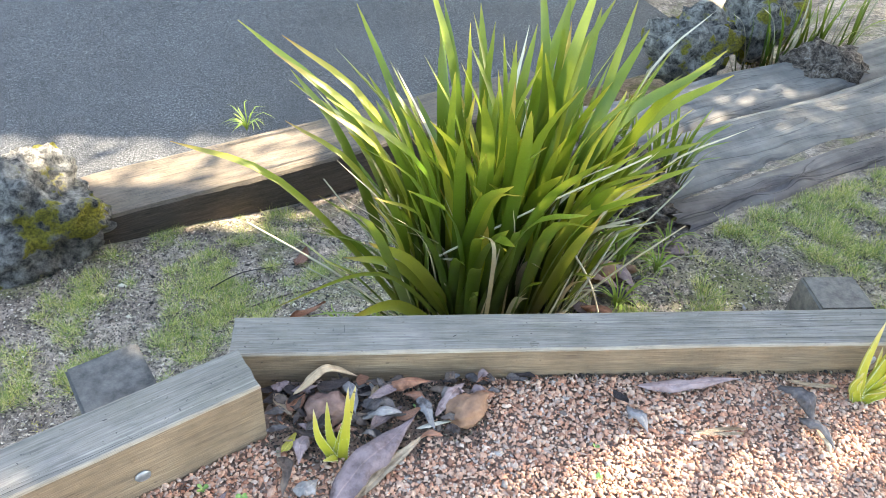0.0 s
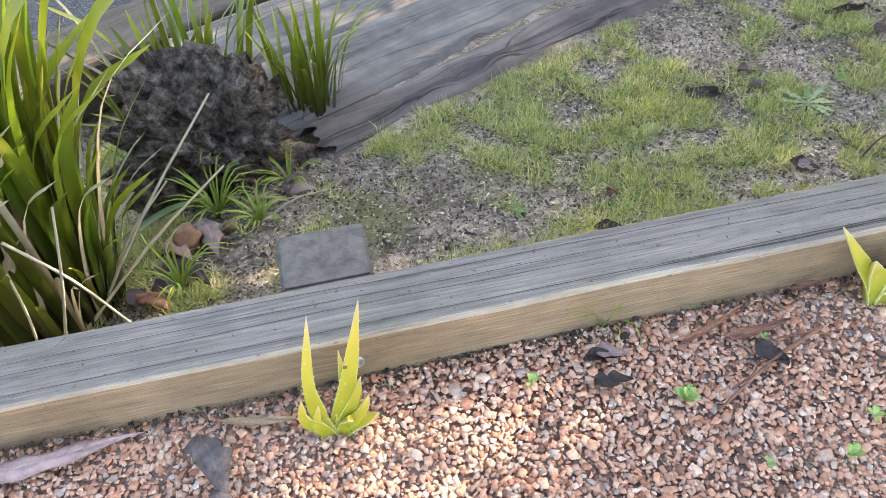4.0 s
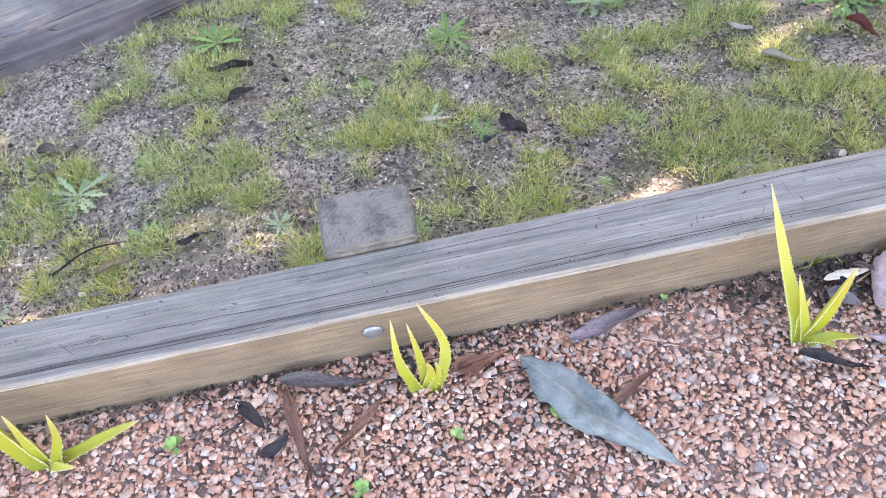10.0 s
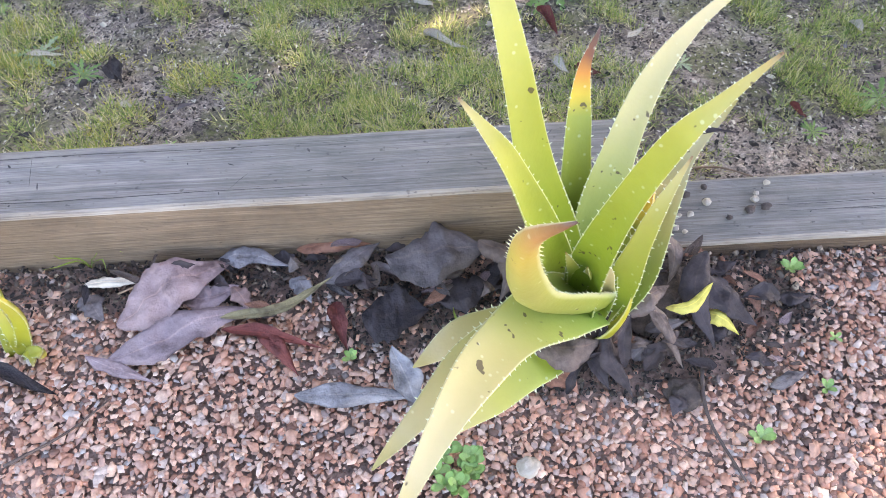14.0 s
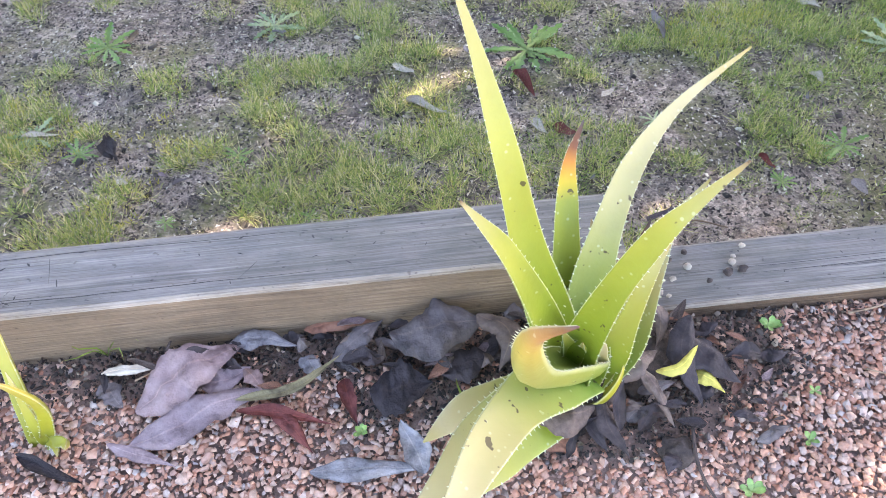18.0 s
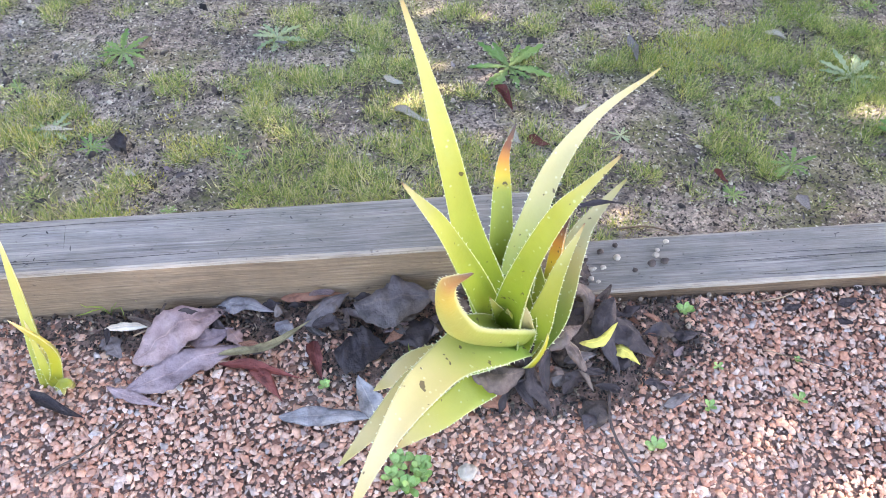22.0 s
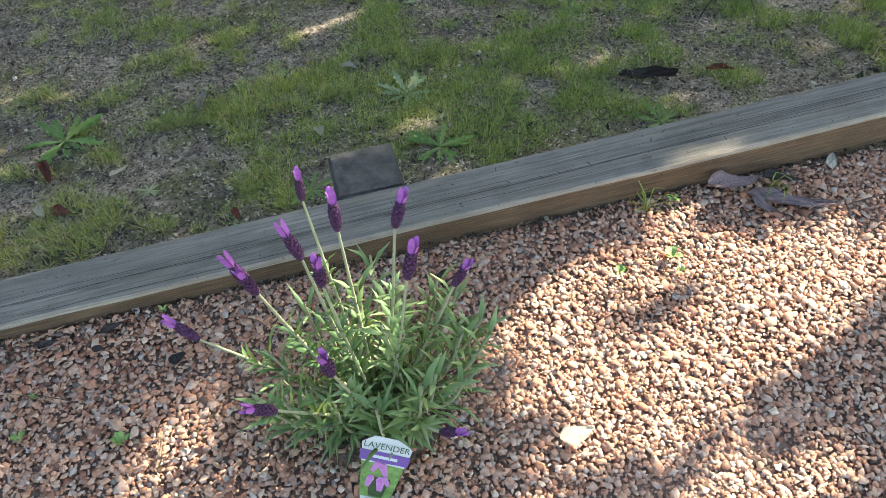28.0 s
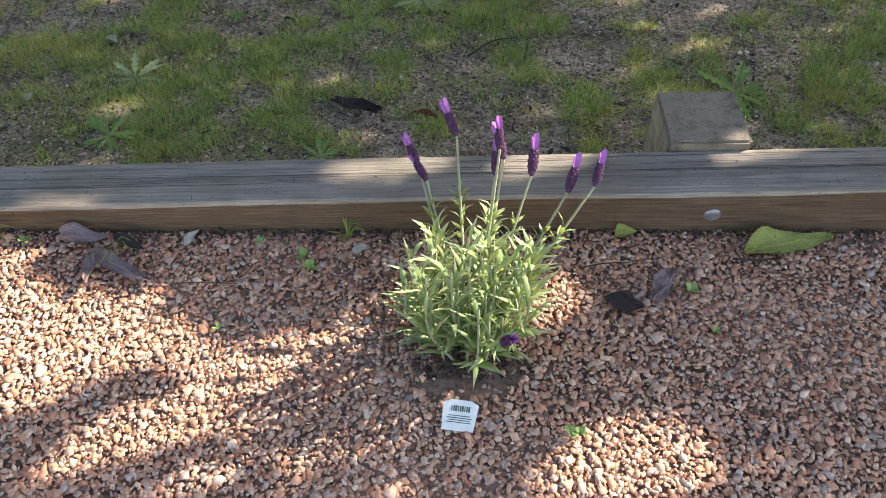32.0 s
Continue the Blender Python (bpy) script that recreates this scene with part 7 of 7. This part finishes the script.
# ---- grass and dry bits of the lawn ----
def patch(x, y):
    return 0.6 * noise.noise((x * 1.3, y * 1.3, 5)) + 0.85 * noise.noise((x * 4.2, y * 4.2, 8)) + 0.95 * noise.noise((x * 9, y * 9, 1)) + 0.5 * noise.noise((x * 24, y * 24, 6))


def lawn_points(count, thresh, soft):
    out = []
    xs_, ys_, us = rng.uniform(-2.0, 8.7, count), rng.uniform(1.55, 4.3, count), rng.uniform(0, 1, count)
    for x, y, u in zip(xs_.tolist(), ys_.tolist(), us.tolist()):
        if y < wall_front(x) + 0.11 or (Vector((x, y, 0)) - K0).dot(KN) > -0.02:
            continue
        lx, ly = (x - 1.12) * 0.903 + (y - 2.585) * 0.431, -(x - 1.12) * 0.431 + (y - 2.585) * 0.903
        if -0.02 < lx < 2.7 and -0.01 < ly < 0.95:
            continue
        d = ((patch(x, y) - thresh) / soft if x < 5.0 or thresh < -1 else (patch(x, y) - thresh + 0.22) / 0.6) + (0.5 if 0.9 < x < 4.3 and y < 2.7 and thresh > -1 else 0.0) + (1.3 if 1.0 < x < 2.3 and y < 2.1 + 0.3 * noise.noise((x * 5, y * 5, 3)) and thresh > -1 else 0.0) + (0.3 if thresh > -1 and x < 0.7 and y < 2.4 else 0.0) - (0.5 if thresh > -1 and x < 0.15 and y > 2.45 else 0.0)
        if u < d:
            out.append((x, y, ground_height(x, y), min(1.0, d)))
    return np.array(out)


def blades(points, lo, hi, width, flat, turn=None):
    n = len(points)
    ln = rng.uniform(lo, hi, n) * (0.55 + 0.45 * points[:, 3])
    a, lean = rng.uniform(0, 2 * np.pi, n), rng.uniform(*flat, n)
    if turn is not None:
        a = turn
    d = np.stack([np.cos(a), np.sin(a), np.zeros(n)], -1)
    s = np.stack([-np.sin(a), np.cos(a), np.zeros(n)], -1) * (rng.uniform(0.6, 1.2, n) * width / 2)[:, None]
    up = np.array([0, 0, 1.0])
    p = points[:, :3] + up * 0.002
    t = p + d * (ln * np.sin(lean) * 1.1)[:, None] + up * (ln * 0.85 * np.cos(lean))[:, None]
    v = np.stack([p - s, p + s, t], 1).reshape(-1, 3)
    return v, np.arange(n * 3).reshape(-1, 3)


def tufted(centres, per, radius):
    """Blades round tuft centres, and the way that each one leans out."""
    n = len(centres)
    q = np.repeat(centres, per, axis=0)
    off = rng.normal(0, radius, (n * per, 2)) * np.repeat(rng.uniform(0.5, 1.3, n), per)[:, None]
    q[:, :2] += off
    q[:, 3] *= np.repeat(rng.uniform(0.5, 1.6, n), per)
    return q, np.arctan2(off[:, 1], off[:, 0]) + rng.normal(0, 0.5, n * per)


q, turn = tufted(lawn_points(84000, 0.06, 0.30), 22, 0.014)
v, t = blades(q, 0.010, 0.044, 0.0020, (0.1, 1.30), turn)
bulk("lawn_grass", v, t, GRASS, "short patchy green and yellowish grass", "grass")
v, t = blades(lawn_points(120000, -3.0, 3.6), 0.006, 0.030, 0.0018, (1.2, 1.56))
bulk("lawn_litter", v, t, STRAW, "dry straw and bark bits on the lawn soil", "litter")
v, t = blades(lawn_points(300000, -3.0, 3.2), 0.004, 0.013, 0.007, (1.0, 1.57))
bulk("soil_flakes", v, t, FLAKES, "dark flakes of bark and rotted leaf on the soil", "litter")
q = lawn_points(60000, 0.0, 1.0)
q = q[[noise.noise((a * 2.3, b_ * 2.3, 31)) + 0.5 * noise.noise((a * 9, b_ * 9, 2)) > (0.14 if a < 4.3 else 0.26) for a, b_ in q[:, :2].tolist()]]
q, turn = tufted(q, 9, 0.010)
v, t = blades(q, 0.006, 0.022, 0.0026, (0.1, 1.2), turn)
bulk("moss", v, t, MOSS, "short yellow moss among the grass", "moss")
crumbs = lawn_points(14000, -3.0, 4.0)[:, :3] + [0, 0, 0.003]
v, t = scatter(chip_shapes(5), crumbs, rng.gamma(3, 0.0035, len(crumbs)) + 0.002, 0.5)
bulk("soil_crumbs", v, t, FLAKES, "small stones and bark crumbs on bare soil", "litter")


# ---- the tree whose crown throws the dappled shade ----
def open_sky(x, y):
    """How far the crown is open towards the sun, seen from a place on the ground."""
    most = 0.0
    for cx, cy, a, b_, turn, *free in SUN_GAPS:
        c, s = math.cos(turn), math.sin(turn)
        dx, dy = x - cx, y - cy
        u, v_ = (dx * c + dy * s) / (a + 0.02), (-dx * s + dy * c) / (b_ + 0.016)
        e = u * u + v_ * v_
        if e < 1.7:
            o = free[0] if free else 0.84 if x < 3 else 0.5 if y > 2.6 else (0.45 if x < 5 else 1.0)
            most = max(most, o if e < 1 else o * (1.7 - e))
    return most


# each gap: centre, half length, half width, turn, and how open it is
SUN_GAPS = [(0.76, 1.27, 0.46, 0.13, 0.2), (1.02, 1.42, 0.24, 0.06, 0.1), (0.40, 1.22, 0.40, 0.11, 0.2, 0.75), (0.57, 1.29, 0.44, 0.16, 0.1, 0.85), (0.64, 1.47, 0.26, 0.04, 0.1, 0.7), (1.16, 1.48, 0.24, 0.035, -0.1, 0.7), (-0.08, 2.05, 0.50, 0.20, 0.2, 0.55),
            (5.72, 4.79, 0.5, 0.16, 0.45, 0.9), (6.27, 3.62, 0.22, 0.04, 0.4, 0.8), (6.36, 3.45, 0.16, 0.04, 0.4, 0.7), (6.25, 2.76, 0.10, 0.05, 0.5, 0.8), (8.6, 3.6, 0.3, 0.06, 0.4, 0.6), (8.25, 3.25, 0.12, 0.05, 0.4, 0.6), (7.56, 3.6, 0.12, 0.04, 0.4, 0.4),
            (4.22, 2.41, 0.19, 0.08, 0.3, 1.0), (5.06, 2.92, 0.16, 0.09, 0.3, 1.0),
            (0.8, 4.02, 0.9, 0.13, 0.42, 0.12), (-0.44, 3.54, 0.22, 0.14, 0.4, 0.9), (3.87, 1.40, 0.12, 0.05, 0.3), (5.80, 1.497, 0.09, 0.004, 0.02, 1.0), (6.36, 1.54, 0.11, 0.03, 0.0, 1.0), (6.61, 1.54, 0.10, 0.03, 0.2, 1.0), (7.0, 1.545, 0.13, 0.022, 0.13, 1.0)]
# stripes and patches of sun round the lavenders
SUN_GAPS += [(2.35, 2.95, 0.6, 0.35, 0.3, 0.22), (1.08, 1.61, 0.30, 0.05, 0.1, 0.5), (0.0, 2.6, 0.8, 0.5, 0.3, 0.35), (2.0, 2.5, 0.45, 0.3, 0.3, 0.22), (4.88, 1.19, 0.20, 0.045, 0.1, 0.9), (4.62, 1.235, 0.09, 0.03, 0.2, 0.85), (4.98, 1.285, 0.09, 0.03, 0.45, 0.9), (4.86, 1.17, 0.36, 0.20, 0.2, 0.55), (5.15, 0.92, 0.16, 0.04, 0.25, 0.7), (5.37, 0.945, 0.08, 0.03, 0.1), (5.39, 1.035, 0.07, 0.025, 0.3),
             (5.67, 0.99, 0.16, 0.035, 0.1), (5.65, 1.37, 0.20, 0.055, 0.38, 0.95), (5.60, 1.22, 0.13, 0.05, 0.15), (5.62, 1.13, 0.12, 0.04, -0.6, 0.9), (5.77, 1.20, 0.32, 0.055, 0.28), (5.97, 1.31, 0.20, 0.05, 0.05), (5.88, 1.36, 0.24, 0.045, -0.1),
             (6.08, 1.45, 0.34, 0.05, 0.0, 0.5), (5.91, 1.335, 0.11, 0.05, 0.2), (6.22, 1.272, 0.23, 0.016, 0.13), (6.19, 1.206, 0.19, 0.016, 0.36), (6.10, 1.118, 0.15, 0.014, 0.30), (6.19, 1.062, 0.09, 0.010, 0.36), (6.42, 1.22, 0.17, 0.10, 0.47), (6.34, 1.13, 0.14, 0.04, 0.46, 0.6),
             (6.72, 1.36, 0.05, 0.03, 0.8), (6.80, 1.08, 0.13, 0.05, 0.2), (6.76, 0.98, 0.16, 0.04, 1.2, 0.6), (5.08, 1.20, 0.10, 0.05, 0.4), (5.02, 1.13, 0.10, 0.05, 0.47, 0.8), (6.9, 0.95, 0.6, 0.3, 0.4, 0.25)]


# where the crown hangs dense: weight, and the stretch of ground in its shade
DENSE = [(9, -2.5, 9.0, 0.0, 4.6), (12, 0.8, 4.5, 2.6, 5.0), (5, -3.0, 3.5, 4.6, 7.0), (17, 1.5, 5.0, 1.0, 3.8), (18, 4.4, 10.4, 1.62, 4.8), (16, 4.3, 8.5, 0.6, 1.7), (15, 4.0, 10.0, 3.8, 7.2),
         (8, -1.5, 2.5, 1.45, 3.2), (5, -0.6, 2.6, 1.53, 1.74), (3, -1.8, -0.3, 0.6, 1.5), (22, -1.5, 4.5, 4.3, 8.5), (6, -0.8, 1.2, 2.4, 3.4), (9, -0.6, 2.8, 0.7, 1.5), (4, 4.4, 8.5, 1.44, 1.6), (12, -0.5, 1.0, 2.7, 3.75), (6, 2.3, 4.5, 1.5, 1.85), (6, 2.6, 4.45, 0.7, 1.5)]
DENSITY = [row[0] for row in DENSE]


def shade_tree():
    r = random.Random(31)
    base = base_empty("shade_tree", (11.0, 5.6, lawn_z(11.0, 5.6)))
    o = Vector((11.0, 5.6, lawn_z(11.0, 5.6)))
    verts, faces = [], []
    tube(verts, faces, [Vector(p) for p in ((0, 0, -0.1), (0.1, 0.05, 1.5), (0.0, 0.2, 3.0), (-0.2, 0.2, 4.6), (-0.4, 0.1, 6.2))], 0.28, 0.08, 12)
    for j in range(9):
        a = j * 2.4
        z = 2.6 + 0.35 * j
        tube(verts, faces, bezier([(0, 0.15, z), (math.cos(a) * 1.6, math.sin(a) * 0.9, z + 0.5), (math.cos(a) * 3.6, math.sin(a) * 1.7, z + 0.7)], 6), 0.08, 0.02, 7)
    part("trunk", mesh_of("trunk", verts, faces, BARK), base, "grey-brown bark trunk and limbs")
    vs, n = [], 0
    while n < 176000:
        _, x0, x1, y0, y1 = r.choices(DENSE, DENSITY)[0]
        gx_, gy_, h = r.uniform(x0, x1), r.uniform(y0, y1), r.uniform(2.2, 3.2)
        if gx_ > 5.3 and gy_ < 1.7:
            h -= 0.6
        if r.random() < open_sky(gx_, gy_):
            continue
        q = Vector((gx_, gy_, 0)) + SUN_DIR * (h / SUN_DIR.z) - o
        d = Vector((r.gauss(0, 1), r.gauss(0, 1), r.gauss(0, 0.6))).normalized()
        s = d.cross(Vector((r.gauss(0, 1), r.gauss(0, 1), r.gauss(0, 1)))).normalized()
        big = 1.9 if gy_ > 4.3 and gx_ < 4.5 else 1.3 if gy_ > 1.8 and gx_ > 4.6 else 0.9
        ln, w = r.uniform(0.05, 0.11) * big, r.uniform(0.022, 0.036) * big
        vs += [q - d * ln * 0.5, q - s * w, q + s * w, q + d * ln * 0.5]
        n += 1
    t_ = np.array([[0, 1, 2], [2, 1, 3]])
    me = bpy.data.meshes.new("crown")
    tris = (t_[None] + (np.arange(n) * 4)[:, None, None]).reshape(-1, 3)
    me.vertices.add(len(vs))
    me.vertices.foreach_set("co", np.array(vs, dtype=np.float32).ravel())
    me.loops.add(tris.size)
    me.loops.foreach_set("vertex_index", tris.astype(np.int32).ravel())
    me.polygons.add(len(tris))
    me.polygons.foreach_set("loop_start", np.arange(0, tris.size, 3, dtype=np.int32))
    me.update(calc_edges=True)
    me.materials.append(CROWN)
    part("crown", me, base, "loose grey-green gum leaves")
    tagged(base, "gum tree with a loose crown shading the garden", "tree")


shade_tree()
